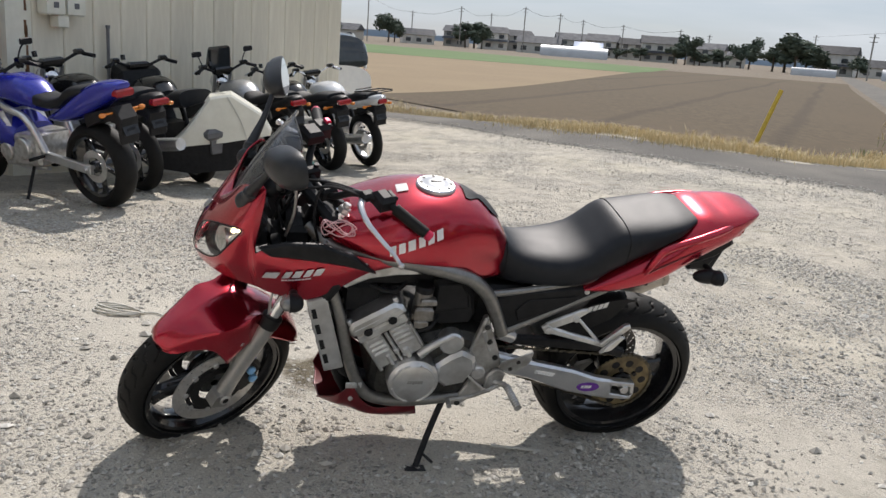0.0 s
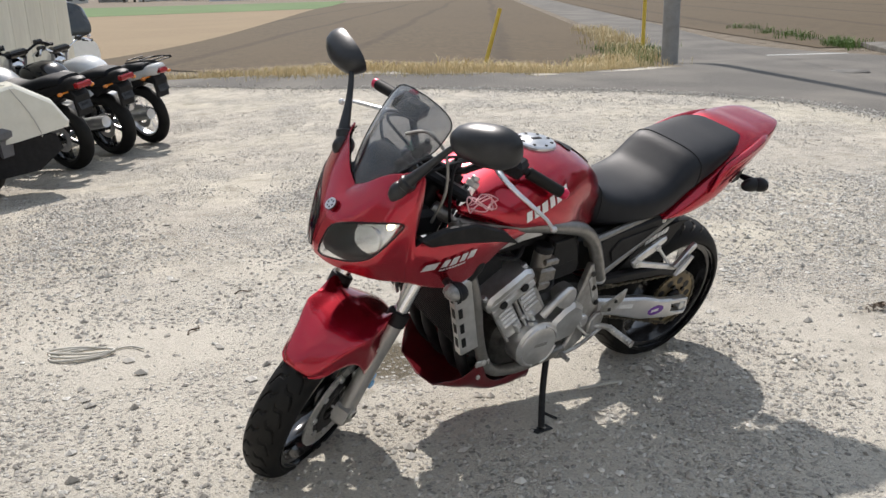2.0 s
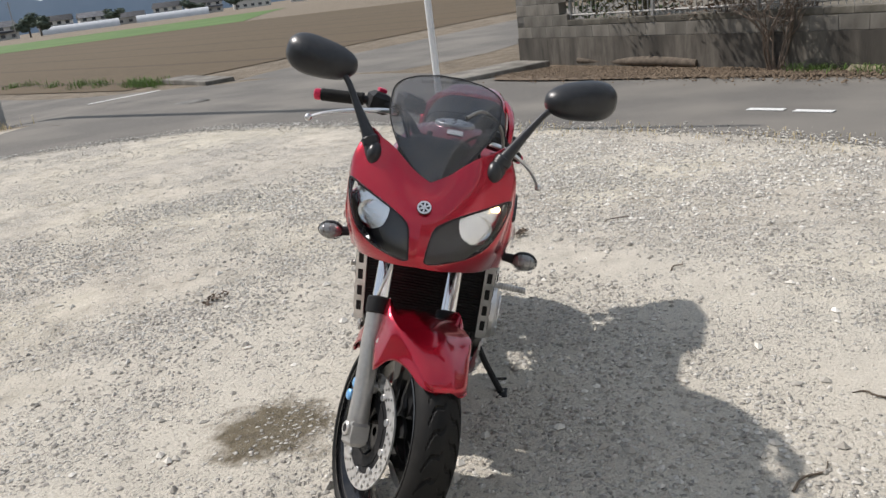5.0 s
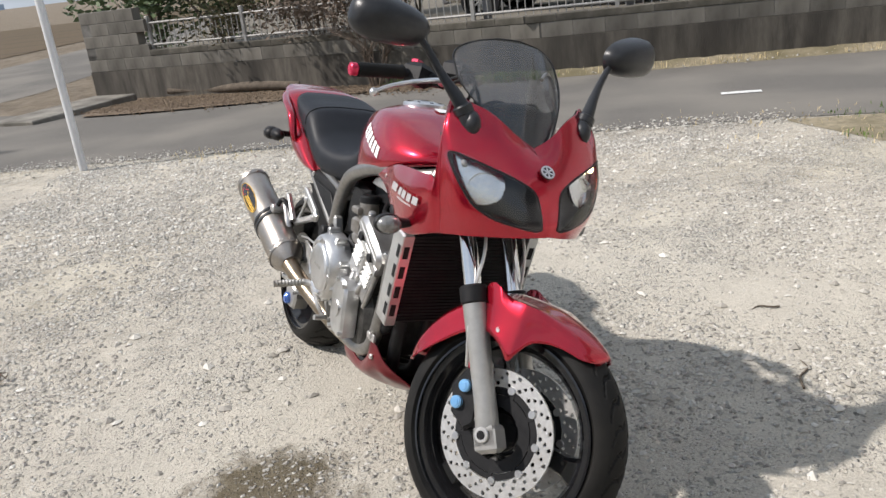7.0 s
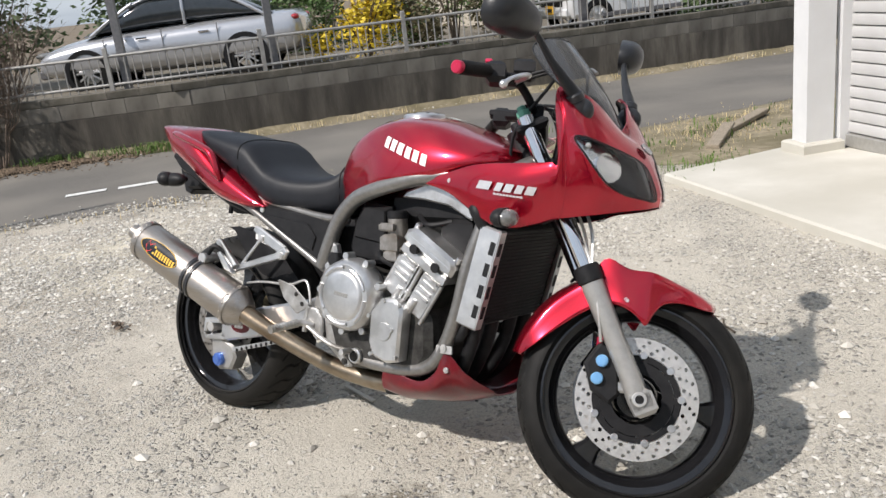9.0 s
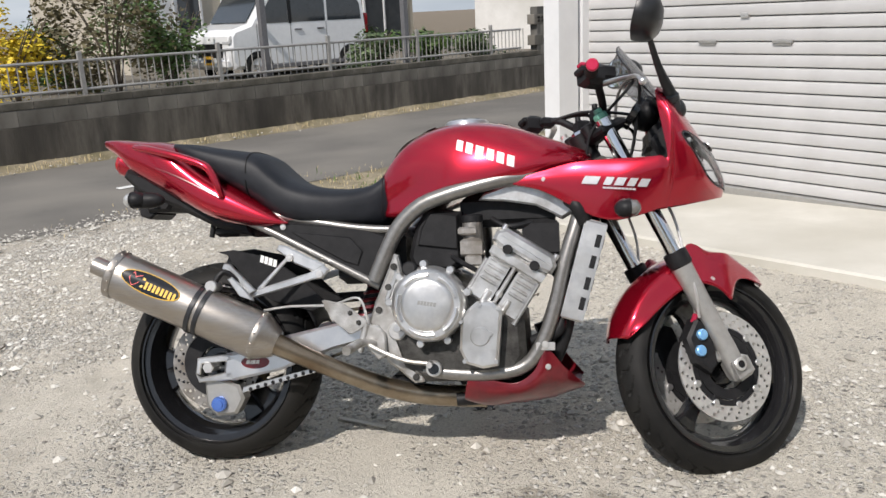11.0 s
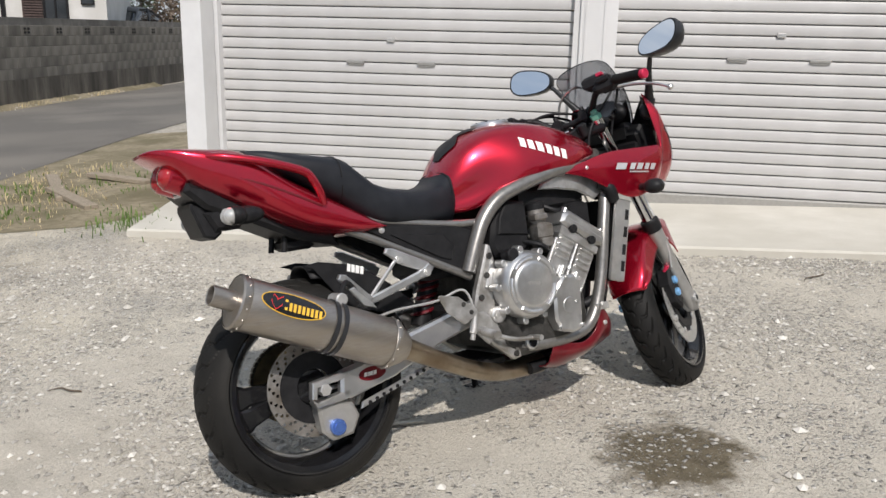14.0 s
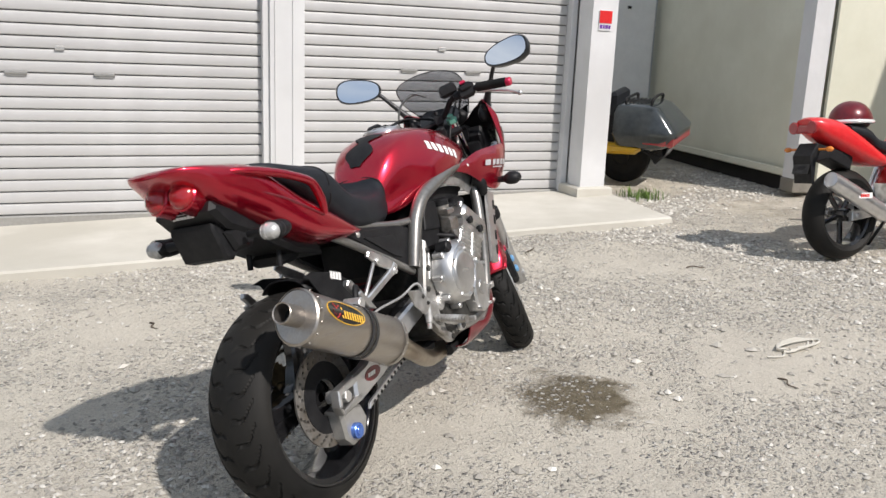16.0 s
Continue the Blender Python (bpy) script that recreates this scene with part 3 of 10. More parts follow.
# roads
LIFT = 0.006
tagged(strip("road_west", [(-60, 30), (-12, 21.5), (-5, 17.8), (-1.8, 15.3), (1.2, 12.1), (3.3, 10.95), (5.0, 10.4), (6.4, 9.0)],
             [(-60, 34), (-12, 25.2), (-5, 21.0), (-2.3, 18.4), (1.2, 14.0), (3.6, 13.1), (6.2, 13.6), (8.0, 15.0)], "asphalt", LIFT),
       "narrow grey asphalt lane beside the yard", "road", kind="structure")
tagged(strip("road_crossing", [(6.4, 9.0), (6.6, 7.8), (6.45, 6.4), (6.1, 4.6)], [(8.0, 15.0), (13.0, 14.0), (13.2, 10.0), (11.0, 6.2)], "asphalt", LIFT, cross=8),
       "grey asphalt crossing of four lanes", "road", kind="structure")
tagged(strip("road_south", [(6.1, 4.6), (5.4, 2.3), (4.7, 1.0), (4.2, -0.6), (3.6, -2.0), (3.1, -4.0), (2.6, -6.0), (1.5, -9.5), (-3.5, -26)],
             [(11.0, 6.2), (9.4, 2.6), (8.7, 0.6), (8.15, -1.6), (7.6, -3.6), (6.9, -5.8), (6.2, -8.4), (4.6, -13.5), (0.2, -27)], "asphalt", LIFT),
       "grey asphalt street along the block wall", "road", kind="structure")
tagged(strip("road_north", [(8.0, 15.0), (9.4, 17.8), (11.2, 22.5), (16, 38), (45, 129), (90, 270)], [(13.0, 14.0), (12.8, 19.0), (14.2, 24.0), (19.2, 39), (48, 128), (94, 269)], "asphalt", LIFT),
       "straight grey lane between brown fields", "road", kind="structure")
tagged(strip("road_east", [(13.0, 14.0), (15.4, 14.1), (19.8, 13.3), (26.5, 12.0), (60, 6)], [(13.2, 10.0), (15.6, 8.9), (18, 8.6), (25, 7.6), (58, 2)], "asphalt", LIFT),
       "grey lane leading off past the wall", "road", kind="structure")

M["verge"] = surf("dry_verge_soil", (0.17, 0.145, 0.092), (0.34, 0.29, 0.20), 14, 0.95, 0, 0.7, 60, big=(0.145, 0.125, 0.072), bigscale=1.9, space="World")
tagged(strip("verge", [(2.3, -0.75), (1.72, -1.45), (1.65, -4.0), (1.5, -6.5)], [(4.15, -0.55), (3.62, -2.0), (3.1, -4.0), (2.5, -6.4)], "verge", 0.004, cross=8),
       "dry soil verge between garage and street", "soil", kind="structure")

# fields
tagged(strip("brown_field", [(-4.2, 23.5), (0.0, 36), (9, 80), (16, 110)], [(9.3, 18.6), (15.2, 37), (30, 84), (40, 114)], "soil", 0.02, cross=8, sub=8),
       "harrowed bare brown field", "field", kind="structure")
tagged(strip("brown_field_corner", [(-4.2, 23.5), (-1.0, 20.2), (1.2, 17.0), (4.0, 16.0), (8.4, 16.6)], [(-3.9, 24.4), (-0.3, 23.8), (3.0, 22.5), (6.2, 21.0), (9.3, 18.8)], "soil", 0.024, cross=4),
       "harrowed brown field edge beside the lane", "field", kind="structure")
tagged(strip("stubble_field", [(-46, 40), (-45, 60), (-44, 84)], [(-4.2, 23.5), (0.0, 36), (9.4, 82)], "stubble", 0.016, cross=8),
       "pale beige stubble field", "field", kind="structure")
tagged(strip("green_field", [(-60, 84), (-60, 120), (-60, 175)], [(9.5, 82), (14, 100), (20, 130)], "crop", 0.03, cross=8),
       "bright green young crop field", "field", kind="structure")
tagged(strip("east_field", [(13.4, 17.4), (19, 38), (38, 96)], [(60, 8.0), (68, 26), (72, 60)], "soil", 0.02, cross=8),
       "bare brown field across the lane", "field", kind="structure")
tagged(strip("east_green_field", [(38.5, 97), (50, 128), (62, 160)], [(72, 60), (110, 85), (150, 110)], "crop", 0.03, cross=8),
       "narrow green crop strip", "field", kind="structure")


# ---- garage ----
def garage():
    base = pose(1.62, -1.42, 0, 0, 0, 156.0) @ Matrix.Translation((0, 0, gz(1.6, -1.3)))
    rise = (gz(-3.3, 0.8) - gz(1.6, -1.3)) / 5.4
    g = thing("garage", base, "white garage with two closed roller shutters on a concrete slab", "garage", kind="structure")
    top = 2.75
    # local: x along the front, -y towards the yard
    for x, y, w in ((0.130, -0.05, 0.15), (2.92, 0.16, 0.20), (5.33, -0.05, 0.22)):
        b = rise * x
        part("post", Geo().box((x, y, (top + b + 0.1) / 2), (w, 0.2, top - b - 0.1), 0.012), "white_paint", g, "white painted steel post")
        part("footing", Geo().box((x, y, b + 0.06), (w + 0.1, 0.3, 0.12), 0.012), "concrete", g, "cast concrete footing")
    seam = Geo()
    for dx in (-0.062, 0.062):
        seam.box((2.92 + dx, 0.058, (top + rise * 2.92) / 2), (0.014, 0.012, top - rise * 2.92 - 0.3), 0.003)
    pieces("post_rib", seam, "white_paint", g)
    part("lintel", Geo().box((2.73, 0.1, top + 0.15), (5.6, 0.4, 0.4), 0.015), "white_paint", g)
    part("wall", Geo().box((2.73, 5.6, 1.4), (5.5, 0.12, 2.9), 0.01).box((0.17, 2.9, 1.4), (0.12, 5.4, 2.9), 0.01).box((5.4, 2.9, 1.4), (0.12, 5.4, 2.9), 0.01), "white_paint", g)
    part("roof", Geo().box((2.73, 2.75, 2.98), (5.8, 6.1, 0.12), 0.02), "white_paint", g)
    for x0, x1 in ((0.195, 2.8), (3.04, 5.2)):
        w = x1 - x0
        cx = (x0 + x1) / 2
        b = rise * cx
        # backing sheet whose grey paints the shade behind the slats
        sh = part("shutter", Geo().box((cx, 0.19, (top + b) / 2), (w + 0.03, 0.02, top - b), 0.0), "slat_gap_shade", g, "closed white roller shutter")
        rail = Geo().box((x0 + 0.0, 0.13, (top + b) / 2), (0.05, 0.09, top - b), 0.004).box((x1, 0.13, (top + b) / 2), (0.05, 0.09, top - b), 0.004)
        part("guide_rail", rail, "white_paint", sh)
        part("bottom_bar", Geo().box((cx, 0.155, b + 0.055), (w, 0.05, 0.09), 0.008), "fork_low", sh, "grey aluminium bottom bar")
        pitch = 0.0765
        slat = Geo()
        prof = [(0.0, 0.0), (-0.012, 0.001), (-0.0165, 0.004), (-0.0185, 0.011), (-0.0195, 0.034), (-0.0185, 0.057), (-0.0155, 0.0665), (-0.010, 0.0690), (0.0, 0.0700)]
        slat.rings([[(-w / 2, y, z) for y, z in prof], [(w / 2, y, z) for y, z in prof]])
        me = slat.mesh("slat", "shutter", 25)
        k = 0
        z = b + 0.105
        while z < top - 0.05:
            part("slat", me, None, sh, m=Matrix.Translation((cx, 0.17, z)))
            z += pitch
            k += 1
        lock = Geo().box((cx, 0.142, b + 1.18), (0.055, 0.014, 0.03), 0.005)
        part("keyhole", lock, "steel", sh)
        for dx in (-0.26, 0.26):
            part("pull_handle", Geo().box((cx + dx, 0.142, b + 1.02), (0.13, 0.016, 0.02), 0.004).box((cx + dx, 0.146, b + 1.005), (0.11, 0.01, 0.014), 0.002), "fork_low", sh, "recessed grey pull handle")
    for x, hs in ((0.130, 1.55), (5.33, 1.40)):
        sg = part("security_sign", Geo().box((x, -0.156, hs + rise * x), (0.112, 0.006, 0.15), 0.001), "white_paint", g, "red and white security sticker with plain bars")
        part("red_band", Geo().box((x, -0.1605, hs + 0.026 + rise * x), (0.108, 0.004, 0.092), 0.0), "red_ink", sg)
        bars = Geo()
        for i, w in enumerate((0.020, 0.015, 0.022, 0.016)):
            bars.box((x - 0.038 + 0.025 * i, -0.1605, hs - 0.046 + rise * x), (w, 0.003, 0.026), 0.0)
        pieces("bar", bars, "purple_ink", sg)
    slab = Geo()
    sl = [(0.10, -1.11), (5.42, -1.09), (5.55, 0.1), (5.5, 0.6), (-0.16, 0.6), (-0.13, 0.0)]
    slab.prism(sl, -0.12, 0.05, "z", 0.012)
    slab.v = [(x, y, z + rise * x) for x, y, z in slab.v]
    s = tagged(part("concrete_slab", slab, "concrete"), "pale concrete apron in front of the shutters", "slab", kind="structure")
    s.matrix_basis = base
    return g


garage()

# ---- red motorcycle ----
# Bike space: x ahead from the rear axle, y to its left, z up from the tyres' foot.
BIKE = pose(1.0764, 2.9396, 0.0099, -14.98, -1.71, -161.46) @ pose(0, -0.022, 0, 0, 0, 1.1)
STEER = Matrix.Translation((1.554, 0, 0)) @ Matrix.Rotation(radians(30.5), 4, Vector((-0.438, 0, 0.899))) @ Matrix.Translation((-1.554, 0, 0))


def table(pts):
    """A soft function through (x, value...) rows."""
    line = smooth_line(pts, 10)
    xs = [q[0] for q in line]

    def at(x):
        return [float(np.interp(x, xs, [q[k] for q in line])) for k in range(1, len(pts[0]))]

    return at


def egg(x, zlo, zhi, w, n=28, power=2.6, belt=0.5):
    """A rounded cross-section; belt: the height share at which it is widest."""
    ring = []
    for k in range(n):
        a = 2 * math.pi * k / n
        c, s = math.cos(a), math.sin(a)
        y = w * math.copysign(abs(c) ** (2 / power), c)
        mid = zlo + (zhi - zlo) * belt
        r = (zhi - mid) if s > 0 else (mid - zlo)
        ring.append((x, y, mid + r * math.copysign(abs(s) ** (2 / power), s)))
    return ring


def tyre_geo(R, w, crown, bead, grooves, sweep, tilt):
    """A road tyre round the y axis with slanted grooves cut into its crown."""
    prof = []
    n = 60
    for k in range(n + 1):
        a = -1 + 2 * k / n
        y = w * math.sin(a * math.pi / 2 * 0.98)
        r = R - crown * (1 - math.cos(a * math.pi / 2 * 0.98)) ** 0.95
        prof.append((r, y))
    prof.append((bead + 0.012, w * 0.92))
    prof.append((bead, w * 0.78))
    inner = [(bead, -w * 0.78), (bead + 0.012, -w * 0.92)]
    prof = inner + prof
    seg = 560
    rings = []
    for k in range(seg):
        a = 2 * math.pi * k / seg
        ring = []
        for r, y in prof:
            d = 0.0
            t = abs(y) / w
            if r > bead + 0.05 and 0.05 < t < 0.92:
                side = 0.5 if y > 0 else 0.0
                ph = (a * grooves / (2 * math.pi) + sweep * (t ** 1.4) + 0.22 * math.sin(9 * t) + side) % 1.0
                if abs(ph - 0.5) < tilt:
                    d = 0.0055 * math.sin(math.pi * (t - 0.05) / 0.87) ** 0.4
            rr = r - d
            ring.append((rr * math.cos(a), y, rr * math.sin(a)))
        rings.append(ring)
    return Geo().rings(rings, cap=False, closed=True, loop=True)


def rim_geo(bead, w, hub):
    """A cast wheel rim with its hub."""
    g = Geo()
    g.lathe([(bead + 0.008, -w), (bead + 0.006, -w * 0.9), (bead - 0.012, -w * 0.86), (bead - 0.022, -w * 0.6), (bead - 0.034, -w * 0.3), (bead - 0.034, w * 0.3),
             (bead - 0.022, w * 0.6), (bead - 0.012, w * 0.86), (bead + 0.006, w * 0.9), (bead + 0.008, w)], 72)
    g.lathe([(0.012, -hub), (0.045, -hub), (0.055, -hub * 0.8), (0.06, 0), (0.055, hub * 0.8), (0.045, hub), (0.012, hub)], 32)
    return g


def spoke_geo(bead, spoke_w, twin=False):
    """One cast spoke along x, forked when twin."""
    g = Geo()
    L = bead - 0.028
    for s in ((-0.022, 0.022) if twin else (0.0,)):
        rings = []
        for r, hw, ht in ((0.03, spoke_w * 1.25, 0.030), (0.08, spoke_w, 0.024), (0.5 * L, spoke_w * 0.8, 0.020), (0.82 * L, spoke_w * 0.9, 0.020), (L, spoke_w * 1.5, 0.022)):
            cx = s * (r / L) * 1.6
            rings.append([(r, -ht, cx - hw * 0.7), (r, -ht * 0.6, cx - hw), (r, ht * 0.6, cx - hw), (r, ht, cx - hw * 0.7), (r, ht, cx + hw * 0.7), (r, ht * 0.6, cx + hw), (r, -ht * 0.6, cx + hw), (r, -ht, cx + hw * 0.7)])
        g.rings(rings, True)
    return g


def disc_geo(r0, r1, y, thick, holes, rows):
    """A drilled brake disc ring: a plate with real round holes between rows."""
    g = Geo()
    seg = holes * 12
    rad = [r0] + [r0 + (r1 - r0) * q for q in np.linspace(0.08, 0.92, 2 * rows * 3 + 1)] + [r1]
    centres = []
    for j in range(rows):
        rc = r0 + (r1 - r0) * (0.2 + 0.6 * j / max(1, rows - 1))
        for k in range(holes):
            centres.append((rc, 2 * math.pi * (k + 0.5 * (j % 2) + 0.18 * j) / holes))
    cart = [(rc * math.cos(a), rc * math.sin(a)) for rc, a in centres]
    hr = 0.0046
    n = len(rad)
    verts = []
    for k in range(seg):
        a = 2 * math.pi * k / seg
        for r in rad:
            verts.append((r * math.cos(a), y, r * math.sin(a)))
    faces = []
    for k in range(seg):
        k2 = (k + 1) % seg
        for j in range(n - 1):
            a = 2 * math.pi * (k + 0.5) / seg
            r = 0.5 * (rad[j] + rad[j + 1])
            cx, cz = r * math.cos(a), r * math.sin(a)
            if any((cx - px) ** 2 + (cz - pz) ** 2 < hr * hr for px, pz in cart):
                continue
            faces.append((k * n + j, k2 * n + j, k2 * n + j + 1, k * n + j + 1))
    g.add(verts, faces)
    top = [(x, q + thick, z) for x, q, z in verts]
    g.add(top, faces)
    g.lathe([(r1, y), (r1, y + thick)], seg)
    g.lathe([(r0, y), (r0, y + thick)], seg)
    return g


def bolt(g, c, axis, r=0.009, h=0.006):
    a = np.array(c, float)
    d = np.array(axis, float)
    g.cyl(a, a + h * d, r, 12, 0.0012)
    g.cyl(a + h * d, a + (h + 0.002) * d, r * 0.55, 6)


def surface(cols, rows_sub=8, cols_sub=8):
    """A soft patch through columns of points: S(u, v), u along the columns, v down each."""
    dense = [np.array(smooth_line(c, rows_sub)) for c in cols]
    grid = np.array([smooth_line([d[k] for d in dense], cols_sub) for k in range(len(dense[0]))])

    def S(u, v):
        u = min(max(u, 0), 1) * (grid.shape[1] - 1)
        v = min(max(v, 0), 1) * (grid.shape[0] - 1)
        i, j = min(int(v), grid.shape[0] - 2), min(int(u), grid.shape[1] - 2)
        fv, fu = v - i, u - j
        return (grid[i, j] * (1 - fv) * (1 - fu) + grid[i + 1, j] * fv * (1 - fu) + grid[i, j + 1] * (1 - fv) * fu + grid[i + 1, j + 1] * fv * fu)

    return S


def patch(S, nu, nv, keep=None, off=0.0, u0=0.0, u1=1.0, v0=0.0, v1=1.0):
    """A mesh over a soft patch, lifted by off along its normal."""
    g = Geo()
    verts = []
    for j in range(nv + 1):
        for i in range(nu + 1):
            u, v = u0 + (u1 - u0) * i / nu, v0 + (v1 - v0) * j / nv
            p = S(u, v)
            if off:
                nrm = np.cross(S(u + 0.01, v) - S(u - 0.01, v), S(u, v + 0.01) - S(u, v - 0.01))
                p = p - off * nrm / (np.linalg.norm(nrm) + 1e-9)
            verts.append(tuple(p))
    faces = []
    for j in range(nv):
        for i in range(nu):
            u, v = u0 + (u1 - u0) * (i + 0.5) / nu, v0 + (v1 - v0) * (j + 0.5) / nv
            if keep and not keep(u, v):
                continue
            k = j * (nu + 1) + i
            faces.append((k, k + 1, k + nu + 2, k + nu + 1))
    g.add(verts, faces)
    used = sorted({i for face in g.f for i in face})
    back = {o: k for k, o in enumerate(used)}
    g.v = [g.v[i] for i in used]
    g.f = [tuple(back[i] for i in face) for face in g.f]
    return g


def thick(ob, t, offset=-1.0):
    s = ob.modifiers.new("thickness", "SOLIDIFY")
    s.thickness, s.offset = t, offset
    return ob


def stripes(g, origin, along, up, out, widths, h, gap=0.2, slant=0.25):
    """A row of plain upright bars standing in for lettering."""
    o, a, u, w = (np.array(q, float) for q in (origin, along, up, out))
    x = 0.0
    for q in widths:
        b = [o + a * x, o + a * (x + q), o + a * (x + q) + u * h + a * slant * h, o + a * x + u * h + a * slant * h]
        g.add([tuple(p) for p in b] + [tuple(p + w) for p in b], [(0, 1, 2, 3), (7, 6, 5, 4), (0, 4, 5, 1), (1, 5, 6, 2), (2, 6, 7, 3), (3, 7, 4, 0)])
        x += q + gap * q
    return g


def on_surface(g, place, width, height, bars, lift=0.0015, slant=0.2, step=1.22):
    """Bars that follow a curved surface: place(s, t) gives a point and normal for s along, t up in metres."""
    x = 0.0
    total = sum(bars) * step
    for q in bars:
        w = width * q / total
        n = 4
        cols = []
        for i in range(3):
            for j in range(n + 1):
                s, t = x + w * i / 2 + slant * height * j / n, height * j / n
                p, nr = place(s, t)
                cols.append(tuple(np.array(p) + lift * np.array(nr)))
        k = len(g.v)
        g.v += cols
        for i in range(2):
            for j in range(n):
                a = k + i * (n + 1) + j
                g.f.append((a, a + n + 1, a + n + 2, a + 1))
        x += w * step
    return g


bike = thing("motorcycle", BIKE, "red half-faired sport motorcycle leaning on its side stand", "motorcycle")

# wheels
R_F, R_R, AXLE_Z = 0.293, 0.298, 0.279
FX, FY, FZ = 1.410, 0.010, 0.236
AX_F = Matrix.Translation((FX, FY, FZ))
AX_R = Matrix.Translation((-0.017, 0, AXLE_Z)) @ Matrix.Rotation(radians(-1.9), 4, "X")
TO_F = STEER @ AX_F

fw = part("front_wheel", rim_geo(0.225, 0.056, 0.05).moved(TO_F), "black_gloss", bike, "gloss black three-spoke front rim")
for k in range(3):
    part("spoke", spoke_geo(0.225, 0.026).moved(TO_F @ Matrix.Rotation(0.12 + 2 * math.pi * k / 3, 4, "Y")), "black_gloss", fw)
part("tyre", tyre_geo(R_F, 0.060, 0.052, 0.227, 32, 1.9, 0.085).moved(TO_F), "rubber", fw, "worn black front tyre with slanted grooves", 32)
lip = Geo().lathe([(0.228, -0.058), (0.233, -0.0575), (0.233, -0.054), (0.228, -0.052)], 72, loop=True).lathe([(0.228, 0.058), (0.233, 0.0575), (0.233, 0.054), (0.228, 0.052)], 72, loop=True)
pieces("rim_lip", lip.moved(TO_F), "black_gloss", fw)
for s in (-1, 1):
    y = s * 0.066 - 0.0025
    d = part("brake_disc", disc_geo(0.108, 0.149, y, 0.005, 24, 3).moved(TO_F), "steel", fw, "drilled steel front brake disc", 30)
    c = Geo()
    c.lathe([(0.062, y - 0.001), (0.09, y - 0.001), (0.09, y + 0.006), (0.062, y + 0.006)], 48, loop=True)
    c.lathe([(0.092, y + 0.0005), (0.106, y + 0.0005), (0.106, y + 0.0045), (0.092, y + 0.0045)], 48, loop=True)
    for k in range(9):
        a = 2 * math.pi * k / 9
        c.box((0.084, y + 0.0025, 0), (0.048, 0.006, 0.012), 0.001, m=Matrix.Rotation(a, 4, "Y"))
    part("disc_carrier", c.moved(TO_F), "black", d)
    b = Geo()
    for k in range(9):
        a = 2 * math.pi * (k + 0.1) / 9
        p = (0.107 * math.cos(a), y + 0.0025, 0.107 * math.sin(a))
        b.cyl((p[0], y - 0.004, p[2]), (p[0], y + 0.009, p[2]), 0.0095, 14, 0.001)
    pieces("disc_bobbin", b.moved(TO_F), "alloy", d)
part("air_valve", Geo().cyl((0.0, 0.01, -0.19), (0.0, 0.03, -0.16), 0.004).moved(TO_F @ Matrix.Rotation(0.6, 4, "Y")), "alloy", fw)

rw = part("rear_wheel", rim_geo(0.225, 0.088, 0.07).moved(AX_R), "black_gloss", bike, "gloss black three-spoke rear rim")
for k in range(3):
    part("spoke", spoke_geo(0.225, 0.030, True).moved(AX_R @ Matrix.Rotation(0.9 + 2 * math.pi * k / 3, 4, "Y")), "black_gloss", rw)
part("tyre", tyre_geo(R_R, 0.095, 0.062, 0.227, 30, 1.7, 0.075).moved(AX_R), "rubber", rw, "worn wide black rear tyre with slanted grooves", 32)
lip = Geo().lathe([(0.228, -0.089), (0.233, -0.0885), (0.233, -0.085), (0.228, -0.083)], 72, loop=True).lathe([(0.228, 0.089), (0.233, 0.0885), (0.233, 0.085), (0.228, 0.083)], 72, loop=True)
pieces("rim_lip", lip.moved(AX_R), "black_gloss", rw)
d = part("brake_disc", disc_geo(0.098, 0.133, -0.088, 0.005, 22, 3).moved(AX_R), "old_disc", rw, "drilled, dull brown-grey steel rear brake disc", 30)
c = Geo().lathe([(0.05, -0.089), (0.097, -0.089), (0.097, -0.082), (0.05, -0.082)], 40, loop=True)
part("disc_carrier", c.moved(AX_R), "black", d)
teeth = []
for k in range(176):
    a = 2 * math.pi * k / 176
    teeth.append(((0.116 if k % 4 < 2 else 0.109) * math.cos(a), (0.116 if k % 4 < 2 else 0.109) * math.sin(a)))
spk = Geo()
n = 88
rin = 0.045
for face in (0,):
    ring_o = [(x, z) for x, z in teeth[::2]]
    rings = []
    for r, yy in ((rin, 0.094), (0.07, 0.094), (0.075, 0.094)):
        rings.append([(r * math.cos(2 * math.pi * k / n), yy, r * math.sin(2 * math.pi * k / n)) for k in range(n)])
    rings.append([(x, 0.094, z) for x, z in ring_o])
    rings.append([(x, 0.100, z) for x, z in ring_o])
    rings.append([(0.075 * math.cos(2 * math.pi * k / n), 0.100, 0.075 * math.sin(2 * math.pi * k / n)) for k in range(n)])
    rings.append([(rin * math.cos(2 * math.pi * k / n), 0.100, rin * math.sin(2 * math.pi * k / n)) for k in range(n)])
    spk.rings(rings, cap=False)
part("sprocket", spk.moved(AX_R), "gold", rw, "gold rear sprocket")
wells = Geo()
for k in range(10):
    a = 2 * math.pi * (k + 0.8) / 10
    wells.cyl((0.082 * math.cos(a), 0.0995, 0.082 * math.sin(a)), (0.082 * math.cos(a), 0.1008, 0.082 * math.sin(a)), 0.015, 14)
pieces("sprocket_well", wells.moved(AX_R), "black", rw)
sb = Geo()
for k in range(6):
    a = 2 * math.pi * (k + 0.3) / 6
    sb.cyl((0.058 * math.cos(a), 0.1, 0.058 * math.sin(a)), (0.058 * math.cos(a), 0.108, 0.058 * math.sin(a)), 0.009, 6)
sb.cyl((0, 0.098, 0), (0, 0.112, 0), 0.04, 24, 0.004)
